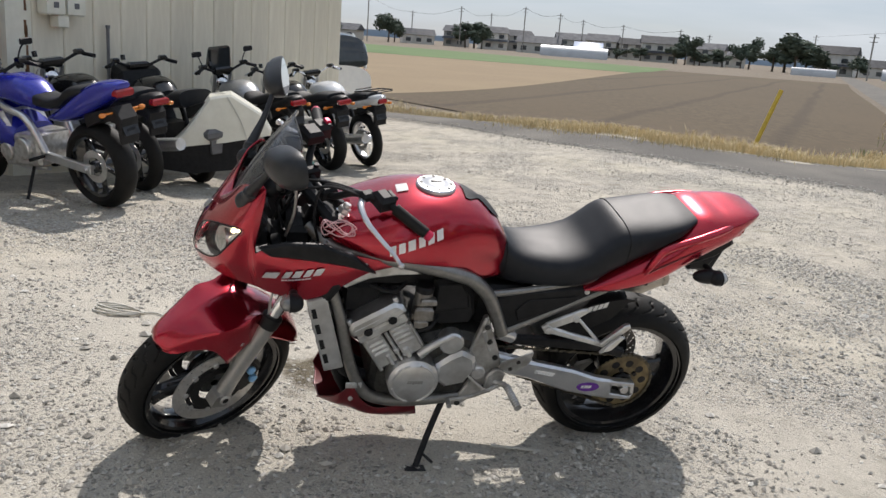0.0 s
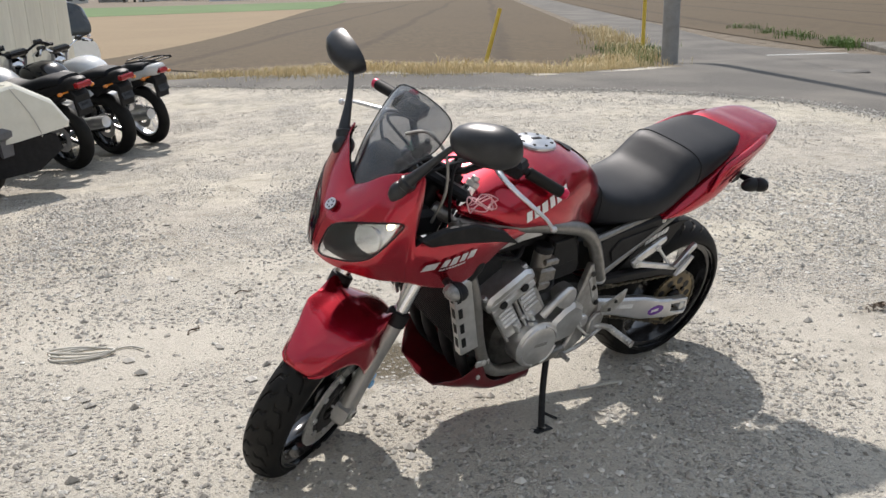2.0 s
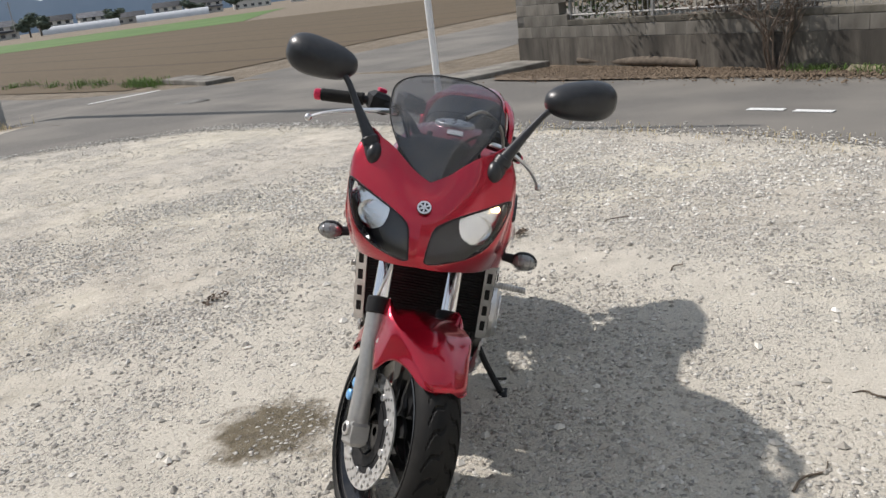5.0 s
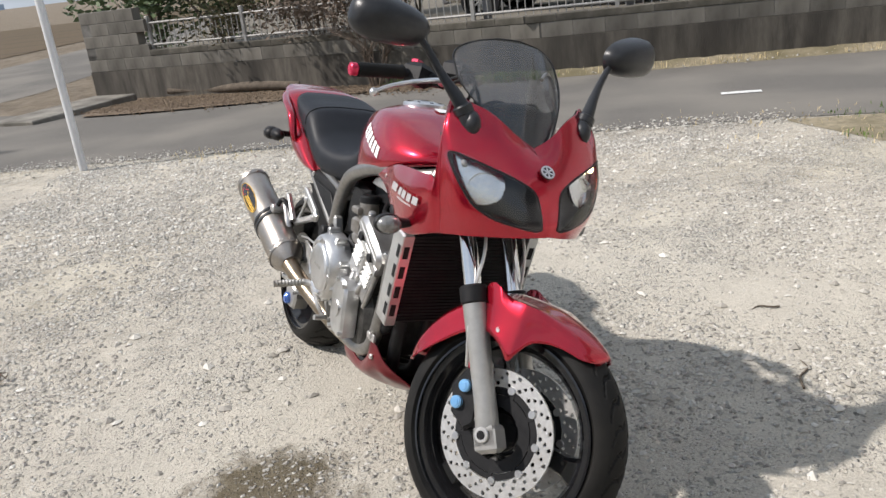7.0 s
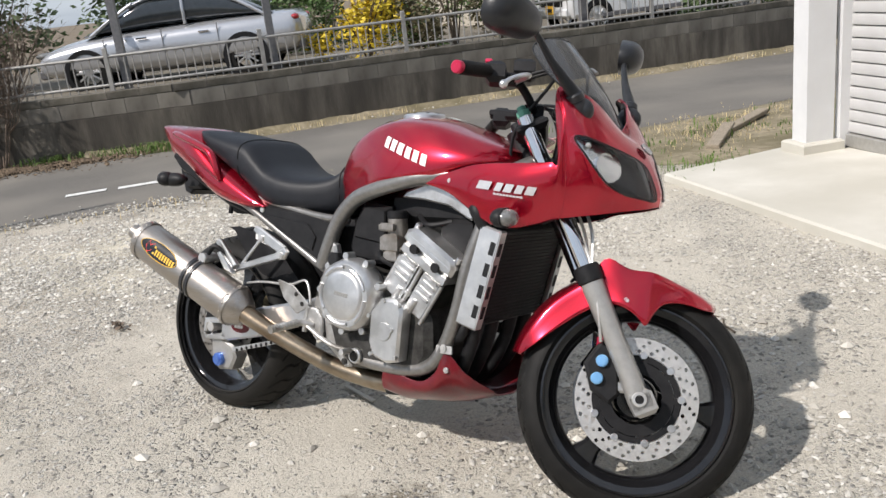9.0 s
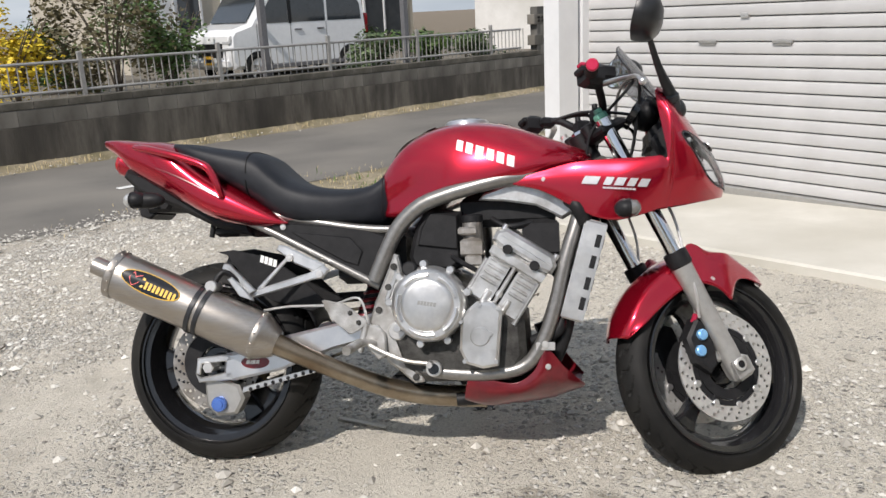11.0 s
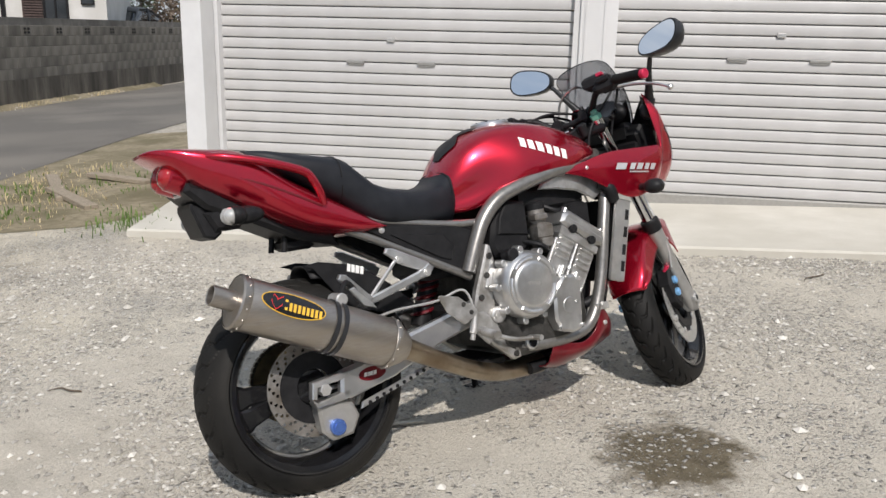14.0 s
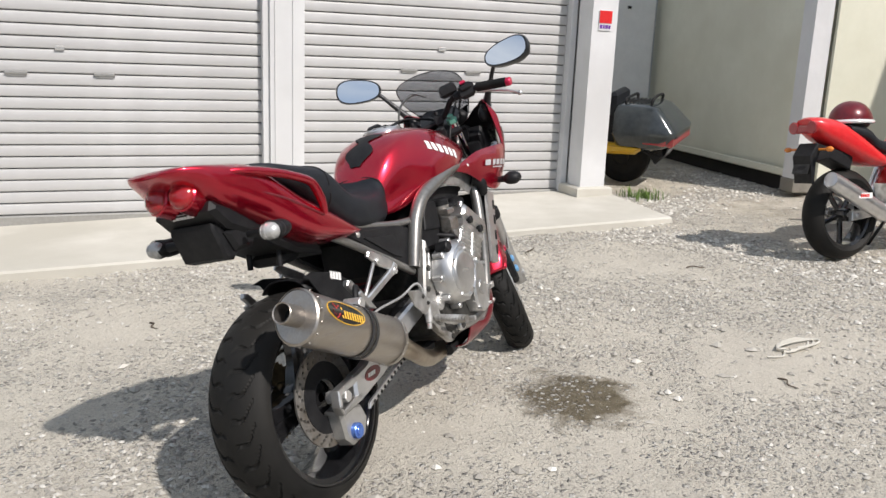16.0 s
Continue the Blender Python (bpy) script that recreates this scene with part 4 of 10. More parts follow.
part("sprocket_hub", sb.moved(AX_R), "black", rw)

# chain: link plates along both runs
ch = Geo()
for z0, z1, n in ((AXLE_Z + 0.112, 0.43, 34), (AXLE_Z - 0.112, 0.36, 34)):
    for k in range(n):
        t = (k + 0.5) / n
        x, z = -0.017 + t * 0.562, z0 + (z1 - z0) * t
        ang = math.atan2(z1 - z0, 0.545)
        ch.box((0, 0, 0), (0.0155, 0.016 if k % 2 else 0.011, 0.010), 0.002, m=Matrix.Translation((x, 0.097, z)) @ Matrix.Rotation(-ang, 4, "Y"))
for k in range(22):
    a = math.pi / 2 + math.pi * (k + 0.5) / 22
    ch.box((0, 0, 0), (0.010, 0.016 if k % 2 else 0.011, 0.0155), 0.002, m=Matrix.Translation((0.114 * math.cos(a) - 0.017, 0.097, AXLE_Z + 0.114 * math.sin(a))) @ Matrix.Rotation(-a, 4, "Y"))
part("chain", ch, "chain", bike, "oily drive chain")
cg = Geo().prism([(0.02, 0.392), (0.10, 0.418), (0.30, 0.436), (0.43, 0.446), (0.43, 0.474), (0.28, 0.468), (0.10, 0.452), (0.01, 0.422)], 0.088, 0.122, "y", 0.006)
part("chain_guard", cg, "black", bike, "matt black chain guard")

# frame
fr = Geo()
for s in (1, -1):
    fr.tube([(1.13, s * 0.05, 0.825), (1.07, s * 0.098, 0.795), (1.005, s * 0.132, 0.786), (0.937, s * 0.158, 0.789), (0.854, s * 0.171, 0.781), (0.771, s * 0.172, 0.764), (0.689, s * 0.168, 0.743), (0.622, s * 0.162, 0.717), (0.564, s * 0.158, 0.665), (0.526, s * 0.156, 0.60), (0.487, s * 0.154, 0.516)],
            [0.019, 0.020, 0.021, 0.0215, 0.0215, 0.0215, 0.022, 0.0225, 0.0225, 0.022, 0.021], 18)
pieces("frame", fr, "frame", bike, "grey metallic tubular frame")
dt = Geo()
for s in (1, -1):
    dt.tube([(1.085, s * 0.10, 0.80), (1.062, s * 0.15, 0.70), (1.015, s * 0.17, 0.56), (0.985, s * 0.172, 0.44), (0.945, s * 0.172, 0.335), (0.895, s * 0.172, 0.275), (0.81, s * 0.172, 0.256), (0.71, s * 0.17, 0.258), (0.60, s * 0.165, 0.27)], 0.0195, 14)
pieces("cradle", dt, "frame", bike, "grey lower frame cradle")
sf = Geo()
for s in (1, -1):
    sf.tube([(0.50, s * 0.14, 0.50), (0.30, s * 0.135, 0.605), (0.13, s * 0.125, 0.69), (-0.05, s * 0.1, 0.76)], 0.0125, 10)
    sf.tube([(0.58, s * 0.145, 0.655), (0.42, s * 0.13, 0.668), (0.15, s * 0.12, 0.72)], 0.012, 10)
pieces("subframe", sf, "frame", bike)

# pivot plates
for s in (1, -1):
    o = [(0.548, 0.590), (0.530, 0.545), (0.492, 0.46), (0.474, 0.405), (0.492, 0.345), (0.525, 0.290), (0.560, 0.262), (0.596, 0.232), (0.622, 0.236), (0.622, 0.262), (0.594, 0.290), (0.574, 0.335), (0.578, 0.375), (0.594, 0.42), (0.588, 0.47), (0.572, 0.53), (0.560, 0.585)]
    p = part("pivot_plate", Geo().prism(o, s * 0.148, s * 0.178, "y", 0.006), "plate", bike, "cast silver swingarm pivot plate")
    bl = Geo()
    for x, z in ((0.531, 0.499), (0.502, 0.437), (0.548, 0.555), (0.600, 0.250)):
        bolt(bl, (x, s * 0.178, z), (0, s, 0), 0.0095)
    for x, z in ((0.503, 0.358), (0.514, 0.318)):
        bolt(bl, (x, s * 0.178, z), (0, s, 0), 0.013, 0.008)
    pieces("plate_bolt", bl, "engine_dark", p)
    part("pivot_cap", Geo().cyl((0.552, s * 0.17, 0.378), (0.552, s * 0.190, 0.378), 0.025, 28, 0.004).cyl((0.552, s * 0.190, 0.378), (0.552, s * 0.1915, 0.378), 0.016, 6, 0.001), "steel", p)
    rib = Geo().prism([(0.552, 0.545), (0.520, 0.465), (0.528, 0.460), (0.562, 0.535)], s * 0.178, s * 0.182, "y", 0.0015)
    rib.prism([(0.578, 0.45), (0.560, 0.415), (0.566, 0.411), (0.584, 0.44)], s * 0.178, s * 0.182, "y", 0.0015)
    pieces("rib", rib, "silver", p)
    # rider's foot rest
    fp = part("foot_rest_bracket", Geo().prism([(0.520, 0.372), (0.500, 0.396), (0.474, 0.398), (0.458, 0.376), (0.466, 0.336), (0.500, 0.300), (0.524, 0.312)], s * 0.178, s * 0.194, "y", 0.004).tube([(0.49, s * 0.19, 0.345), (0.466, s * 0.212, 0.352), (0.458, s * 0.228, 0.352)], 0.010, 10), "plate", bike)
    fr = Geo()
    fr.tube([(0.456 + 0.012 * k / 19 * -1, s * (0.222 + 0.1 * k / 19), 0.352 - 0.008 * k / 19) for k in range(20)], [0.0105 + 0.0022 * (k % 2) for k in range(20)], 12, 1)
    part("foot_rest", fr, "plate", fp, "ribbed alloy foot rest")
    heel = [(0.345, 0.466), (0.352, 0.470), (0.412, 0.456), (0.470, 0.410), (0.472, 0.398), (0.430, 0.374), (0.420, 0.374), (0.369, 0.417)] if s < 0 else [(0.378, 0.468), (0.386, 0.470), (0.440, 0.446), (0.484, 0.432), (0.486, 0.402), (0.450, 0.392), (0.416, 0.394), (0.384, 0.428)]
    hp = part("heel_guard", Geo().prism(heel, s * 0.192, s * 0.197, "y", 0.002), "plate", fp, "pointed alloy heel guard")
    bl = Geo()
    for x, z in ((0.448, 0.405), (0.425, 0.432)):
        bolt(bl, (x, s * 0.197, z), (0, s, 0), 0.007, 0.004)
    pieces("guard_bolt", bl, "engine_dark", hp)
    lv = Geo().tube([(0.466, s * 0.205, 0.350), (0.52, s * 0.208, 0.322), (0.58, s * 0.212, 0.300), (0.645, s * 0.216, 0.292)], 0.0065, 8)
    lv.tube([(0.645, s * 0.21, 0.292), (0.648, s * 0.250, 0.293)], 0.0085, 10, 1)
    part("brake_pedal" if s < 0 else "gear_lever", lv, "plate", fp)
    if s > 0:
        part("gear_link", Geo().tube([(0.52, 0.202, 0.318), (0.585, 0.200, 0.375), (0.612, 0.196, 0.402)], 0.0045, 8).ball((0.612, 0.196, 0.402), 0.009, 10, 8).ball((0.52, 0.202, 0.318), 0.009, 10, 8), "steel", fp)
    else:
        part("brake_cylinder", Geo().cyl((0.470, -0.186, 0.400), (0.452, -0.186, 0.340), 0.0115, 16, 0.002).cyl((0.452, -0.186, 0.34), (0.447, -0.186, 0.322), 0.008, 12), "plate", fp)
        part("brake_line", Geo().tube([(0.470, -0.184, 0.402), (0.445, -0.176, 0.470), (0.36, -0.160, 0.452), (0.24, -0.152, 0.450), (0.16, -0.150, 0.44)], 0.0038, 8), "steel", fp, "braided steel hose")

# passenger foot rests
for s in (1, -1):
    pb = Geo()
    y = s * 0.158
    pb.prism([(0.362, 0.552), (0.345, 0.528), (0.320, 0.526), (0.125, 0.474), (0.112, 0.486), (0.128, 0.496), (0.305, 0.545), (0.345, 0.565)], y, y + s * 0.016, "y", 0.004)
    pb.prism([(0.350, 0.566), (0.322, 0.546), (0.262, 0.572), (0.210, 0.612), (0.218, 0.626), (0.240, 0.622)], y, y + s * 0.014, "y", 0.004)
    pb.prism([(0.250, 0.588), (0.238, 0.590), (0.150, 0.505), (0.160, 0.498)], y + s * 0.002, y + s * 0.012, "y", 0.003)
    q = part("passenger_peg_bracket", pb, "silver", bike, "cast silver passenger foot rest bracket")
    bl = Geo()
    bolt(bl, (0.335, y + s * 0.014, 0.54), (0, s, 0), 0.011)
    bolt(bl, (0.25, y + s * 0.014, 0.588), (0, s, 0), 0.011)
    pieces("bolt", bl, "steel", q)
    fold = Geo()
    fold.prism([(0.13, 0.485), (0.055, 0.565), (0.062, 0.578), (0.078, 0.575), (0.15, 0.50)], y + s * 0.012, y + s * 0.03, "y", 0.003)
    fold.prism([(0.15, 0.472), (0.11, 0.485), (0.075, 0.535), (0.09, 0.54), (0.13, 0.50)], y + s * 0.03, y + s * 0.045, "y", 0.003)
    part("passenger_peg", fold, "silver", q, "folded-up alloy passenger foot rest")

# swingarm
for s in (1, -1):
    y0, y1 = s * 0.118, s * 0.152
    sa = Geo().prism([(0.53, 0.44), (0.50, 0.36), (0.36, 0.326), (0.20, 0.268), (0.06, 0.240), (0.03, 0.248), (0.04, 0.318), (0.10, 0.328), (0.20, 0.362), (0.34, 0.392), (0.44, 0.415)], y0, y1, "y", 0.008)
    w = part("swingarm", sa, "alloy", bike, "polished alloy swingarm")
    ad = Geo().prism([(0.06, 0.318), (-0.045, 0.306), (-0.052, 0.262), (-0.038, 0.258), (-0.032, 0.290), (0.06, 0.298)], y0 + s * 0.004, y1, "y", 0.003)
    ad.prism([(0.06, 0.268), (-0.035, 0.250), (-0.052, 0.262), (-0.043, 0.236), (0.06, 0.243)], y0 + s * 0.004, y1, "y", 0.003)
    part("chain_adjuster", ad, "silver", w)
    part("axle_nut", Geo().cyl((-0.012, s * 0.09, 0.280), (-0.012, s * 0.157, 0.280), 0.017, 6, 0.002).cyl((-0.03, s * 0.10, 0.272), (0.05, s * 0.10, 0.272), 0.006), "steel", w)
    stc = Geo()
    stc.prism([(0.13 + 0.042 * math.cos(a), 0.294 + 0.019 * math.sin(a)) for a in np.linspace(0, 2 * math.pi, 24, endpoint=False)], y1, y1 + s * 0.0012, "y", 0.0)
    sticker = part("sticker", stc, "purple_ink" if s > 0 else "red_dark", w, "oval purple sticker with plain bars" if s > 0 else "oval dark red sticker")
    bars = Geo()
    stripes(bars, (0.157 if s > 0 else 0.103, y1 + s * 0.0012, 0.289), (-1 if s > 0 else 1, 0, 0.0), (0, 0, 1), (0, s * 0.0008, 0), (0.010, 0.004, 0.010, 0.009), 0.011)
    pieces("bar", bars, "white_ink", sticker)
    if s > 0:
        bars = Geo()
        stripes(bars, (0.34, y1, 0.352), (-0.97, 0, -0.2), (0, 0, 1), (0, 0.001, 0), (0.009,) * 7, 0.016)
        pieces("letter_bar", bars, "white_ink", w, "pale bar of a worn decal")
cross = Geo().box((0.47, 0, 0.39), (0.07, 0.25, 0.06), 0.015)
part("swingarm_bridge", cross, "black", bike)
tq = Geo().prism([(0.09, 0.222), (0.085, 0.205), (0.33, 0.268), (0.335, 0.283)], -0.140, -0.150, "y", 0.002)
tqo = part("torque_arm", tq, "alloy", bike, "drilled alloy torque arm")
hl = Geo()
for k in range(10):
    x = 0.112 + 0.0225 * k
    z = 0.2165 + 0.0575 * (k / 9) * 0.95
    hl.cyl((x, -0.1502, z), (x, -0.1512, z), 0.0058, 10)
pieces("drilled_hole", hl, "black", tqo)
cal = Geo().prism([(-0.035, 0.245), (-0.03, 0.165), (0.0, 0.135), (0.06, 0.14), (0.085, 0.185), (0.07, 0.225), (0.0, 0.25)], -0.075, -0.135, "y", 0.008)
cl = part("rear_brake_caliper", cal, "fork_low", bike, "rear brake caliper with a blue anodised cap")
part("caliper_cap", Geo().cyl((0.012, -0.13, 0.172), (0.012, -0.150, 0.172), 0.022, 24, 0.003).cyl((0.012, -0.150, 0.172), (0.012, -0.153, 0.172), 0.014, 20, 0.001), "blue_anod", cl, "blue anodised piston cap")

# hugger and chain guard
hg = []
for k in range(15):
    a = radians(18 + 66 * k / 14)
    r = R_R + 0.022
    w = 0.078
    hg.append([(r * math.cos(a) - 0.01, y, AXLE_Z + 0.012 + (r - 0.035 * (abs(y) / w) ** 3) * math.sin(a)) for y in np.linspace(-w, w, 11)])
hgo = part("rear_mudguard", Geo().rings(hg, cap=False, closed=False), "black", bike, "matt black rear tyre hugger")
thick(hgo, 0.004)
side = Geo()
for s in (-1, 1):
    side.prism([(0.28, 0.43), (0.12, 0.475), (0.03, 0.60), (0.0, 0.61), (0.05, 0.615), (0.16, 0.59), (0.26, 0.52), (0.33, 0.45)], s * 0.080, s * 0.085, "y", 0.001)
pieces("hugger_cheek", side, "black", hgo)
lt = Geo()
for s in (-1, 1):
    stripes(lt, (0.13 if s < 0 else 0.21, s * 0.0852, 0.577 if s < 0 else 0.545), (1, 0, -0.35) if s < 0 else (-1, 0, 0.35), (0.2 * -s, 0, 1), (0, s * 0.001, 0), (0.013, 0.014, 0.016, 0.014, 0.013, 0.014) if s > 0 else (0.010, 0.010, 0.011, 0.010), 0.021, 0.25, 0.0)
pieces("letter_bar", lt, "white_ink", hgo, "white bar of a decal")
sh = Geo().cyl((0.40, 0.03, 0.36), (0.50, 0.03, 0.60), 0.03, 18, 0.004)
spr = Geo()
pts = []
for k in range(60):
    a = k * 2 * math.pi / 8
    t = k / 59
    pts.append((0.41 + 0.075 * t + 0.03 * math.cos(a), 0.03 + 0.036 * math.sin(a), 0.39 + 0.17 * t))
spr.tube(pts, 0.006, 6, 2)
so = part("shock_absorber", sh, "black", bike)
part("spring", spr, "red_dark", so, "dark red coil spring")
part("reservoir", Geo().cyl((0.43, 0.11, 0.475), (0.49, 0.125, 0.50), 0.024, 18, 0.004), "alloy", so)

# engine
# crankcase coloured dark for the shaded gaps between the silver covers
en = part("engine", Geo().prism([(0.54, 0.50), (0.53, 0.36), (0.56, 0.27), (0.62, 0.235), (0.86, 0.235), (0.905, 0.30), (0.90, 0.40), (0.86, 0.46), (0.76, 0.50), (0.66, 0.53)], -0.185, 0.165, "y", 0.02),
          "engine_dark", bike, "silver and dark four-cylinder engine")
# inclined cylinders; e1 runs up the bores, e2 ahead
TILT = Matrix.Translation((0.808, 0, 0.43)) @ Matrix.Rotation(radians(33), 4, "Y") @ Matrix.Diagonal((0.80, 0.94, 0.78, 1))
cy = Geo().box((0.0, 0, 0.075), (0.165, 0.38, 0.17), 0.012, TILT)
cb = part("cylinder_block", cy, "engine_dark", en)
hd = Geo().box((0.0, 0, 0.188), (0.205, 0.42, 0.050), 0.012, TILT)
for s in (1, -1):
    # ribbed columns on each end of the block, a groove and bolts between them
    hd.box((-0.053, s * 0.194, 0.090), (0.078, 0.022, 0.158), 0.008, TILT)
    hd.box((0.053, s * 0.194, 0.092), (0.074, 0.022, 0.162), 0.008, TILT)
    for k in range(4):
        hd.box((-0.053, s * 0.206, 0.160 - 0.024 * k), (0.066, 0.014, 0.013), 0.005, TILT)
        hd.box((0.053, s * 0.206, 0.160 - 0.024 * k), (0.062, 0.014, 0.013), 0.005, TILT)
    hd.cyl((-0.098, s * 0.196, 0.0), (-0.098, s * 0.196, 0.15), 0.008, 10, m=TILT)
    hd.cyl((0.094, s * 0.196, 0.0), (0.094, s * 0.196, 0.165), 0.008, 10, m=TILT)
    hd.cyl((0.0, s * 0.203, 0.01), (0.0, s * 0.203, 0.17), 0.0075, 10, m=TILT)
    hd.cyl((0.0, s * 0.203, 0.055), (0.0, s * 0.203, 0.075), 0.012, 12, 0.002, m=TILT)
    hd.cyl((-0.035, s * 0.205, 0.01), (-0.035, s * 0.205, 0.06), 0.012, 12, 0.003, m=TILT)
    hd.cyl((0.040, s * 0.205, 0.01), (0.040, s * 0.205, 0.065), 0.010, 12, 0.003, m=TILT)
part("cylinder_head", hd, "silver_paint", cb, "ribbed silver cylinder head")
cv = Geo().prism([(-0.115, 0.215), (-0.115, 0.25), (-0.09, 0.275), (0.09, 0.275), (0.115, 0.25), (0.115, 0.215), (0.06, 0.205), (0.045, 0.215), (-0.045, 0.215), (-0.06, 0.205)], -0.218, 0.218, "y", 0.012, TILT)
part("cam_cover", cv, "silver", cb, "bright silver cam cover")
cvb = Geo()
for s in (1, -1):
    cvb.box((0.0, s * 0.214, 0.243), (0.19, 0.010, 0.008), 0.003, TILT)
    for x in (-0.098, 0.098):
        cvb.cyl((x, s * 0.19, 0.262), (x, s * 0.19, 0.285), 0.011, 12, 0.002, m=TILT)
pieces("cover_rib", cvb, "alloy", cb)
gk = Geo()
for s in (1, -1):
    for x in (-0.052, 0.052):
        gk.cyl((x, s * 0.205, 0.213), (x, s * 0.2235, 0.213), 0.017, 16, 0.002, m=TILT)
pieces("cam_plug", gk, "black", cb)
# right side: clutch cover, ignition cover
cc = Geo().lathe([(0.001, -0.252), (0.06, -0.252), (0.068, -0.250), (0.072, -0.245), (0.088, -0.245), (0.096, -0.238), (0.103, -0.215), (0.103, -0.18)], 56, m=Matrix.Translation((0.648, 0, 0.452)))
co = part("clutch_cover", cc, "silver", en, "round cast silver clutch cover")
cr = Geo()
for k in range(5):
    a0 = 2 * math.pi * k / 5 + 0.25
    pts = [(0.648 + 0.08 * math.cos(a), -0.246, 0.452 + 0.08 * math.sin(a)) for a in np.linspace(a0, a0 + 0.9, 8)]
    cr.tube(pts, 0.0055, 8, 1)
pieces("raised_ring", cr, "alloy", co)
bb = Geo()
for k in range(9):
    a = 2 * math.pi * (k + 0.4) / 9
    bb.cyl((0.648 + 0.109 * math.cos(a), -0.185, 0.452 + 0.109 * math.sin(a)), (0.648 + 0.109 * math.cos(a), -0.222, 0.452 + 0.109 * math.sin(a)), 0.0105, 12, 0.002)
pieces("cover_bolt", bb, "silver", co)
st = stripes(Geo(), (0.622, -0.2522, 0.455), (1, 0, -0.15), (0, 0, 1), (0, -0.0008, 0), (0.007,) * 6, 0.011)
pieces("cast_mark", st, "fork_low", co)
ic = Geo().prism([(0.775, 0.455), (0.735, 0.42), (0.728, 0.33), (0.745, 0.292), (0.79, 0.278), (0.83, 0.285), (0.838, 0.36), (0.845, 0.43), (0.82, 0.455)], -0.18, -0.232, "y", 0.008)
io = part("ignition_cover", ic, "silver", en, "cast silver ignition cover")
ib = Geo().cyl((0.785, -0.231, 0.365), (0.785, -0.236, 0.365), 0.026, 24, 0.002)
for x, z in ((0.812, 0.372), (0.742, 0.30), (0.826, 0.298), (0.835, 0.44), (0.785, 0.45), (0.735, 0.405)):
    ib.cyl((x, -0.225, z), (x, -0.239, z), 0.006, 6)
pieces("cover_bolt", ib, "silver", io)
part("oil_filler", Geo().cyl((0.60, -0.19, 0.545), (0.60, -0.235, 0.55), 0.02, 18, 0.004), "black", en)
ow = part("oil_window", Geo().cyl((0.652, -0.185, 0.275), (0.652, -0.20, 0.275), 0.022, 24, 0.003), "silver", en)
part("window_glass", Geo().cyl((0.652, -0.2, 0.275), (0.652, -0.2015, 0.275), 0.015, 20), "black_gloss", ow)
# left side: alternator cover, sprocket cover
ac = Geo().lathe([(0.001, 0.232), (0.062, 0.232), (0.07, 0.228), (0.074, 0.222), (0.082, 0.218), (0.084, 0.16)], 56, m=Matrix.Translation((0.772, 0, 0.368)))
ao = part("alternator_cover", ac, "silver", en, "round cast silver alternator cover")
ar = Geo()
for k in range(4):
    a0 = 2 * math.pi * k / 4 + 0.2
    ar.tube([(0.772 + 0.07 * math.cos(a), 0.229, 0.368 + 0.07 * math.sin(a)) for a in np.linspace(a0, a0 + 1.1, 8)], 0.004, 8, 1)
pieces("raised_ring", ar, "alloy", ao)
pieces("cast_mark", stripes(Geo(), (0.795, 0.2322, 0.37), (-1, 0, 0), (0, 0, 1), (0, 0.0008, 0), (0.007,) * 6, 0.011), "fork_low", ao)
part("sprocket_cover", Geo().prism([(0.70, 0.42), (0.66, 0.455), (0.62, 0.475), (0.575, 0.45), (0.565, 0.40), (0.60, 0.345), (0.66, 0.33), (0.695, 0.36)], 0.15, 0.205, "y", 0.012), "silver", en, "cast silver sprocket cover")
wp = Geo().cyl((0.66, 0.15, 0.50), (0.66, 0.20, 0.50), 0.04, 20, 0.006).tube([(0.66, 0.19, 0.53), (0.72, 0.2, 0.50), (0.76, 0.2, 0.46)], 0.014, 10)
part("water_pump", wp, "silver", en)
# intake side
cbz = Geo()
for s in (1, -1):
    cbz.cyl((0.77, s * 0.15, 0.555), (0.765, s * 0.15, 0.68), 0.028, 16, 0.004)
    cbz.box((0.765, s * 0.172, 0.60), (0.06, 0.035, 0.05), 0.008)
    cbz.box((0.755, s * 0.175, 0.645), (0.05, 0.03, 0.022), 0.005)
    cbz.cyl((0.735, s * 0.17, 0.585), (0.80, s * 0.17, 0.585), 0.010)
    cbz.box((0.77, s * 0.18, 0.565), (0.045, 0.02, 0.03), 0.005)
    cbz.cyl((0.795, s * 0.14, 0.55), (0.845, s * 0.14, 0.54), 0.022, 14)
pieces("carburettor", cbz, "old_disc", bike, "row of dull metal carburettors")
pieces("carburettor_top", Geo().cyl((0.766, 0.15, 0.665), (0.765, 0.15, 0.69), 0.03, 18, 0.005).cyl((0.766, -0.15, 0.665), (0.765, -0.15, 0.69), 0.03, 18, 0.005).cyl((0.766, 0.05, 0.665), (0.765, 0.05, 0.69), 0.03, 18, 0.005), "black", bike)
ab = Geo().prism([(0.60, 0.545), (0.70, 0.535), (0.735, 0.56), (0.735, 0.70), (0.64, 0.715), (0.605, 0.66), (0.585, 0.58)], -0.148, 0.148, "y", 0.012)
abo = part("air_box", ab, "black", bike, "matt black air box")
for s in (1, -1):
    part("air_box_lid", Geo().prism([(0.612, 0.61), (0.725, 0.595), (0.725, 0.69), (0.65, 0.70), (0.625, 0.66)], s * 0.148, s * 0.156, "y", 0.004), "black", abo)
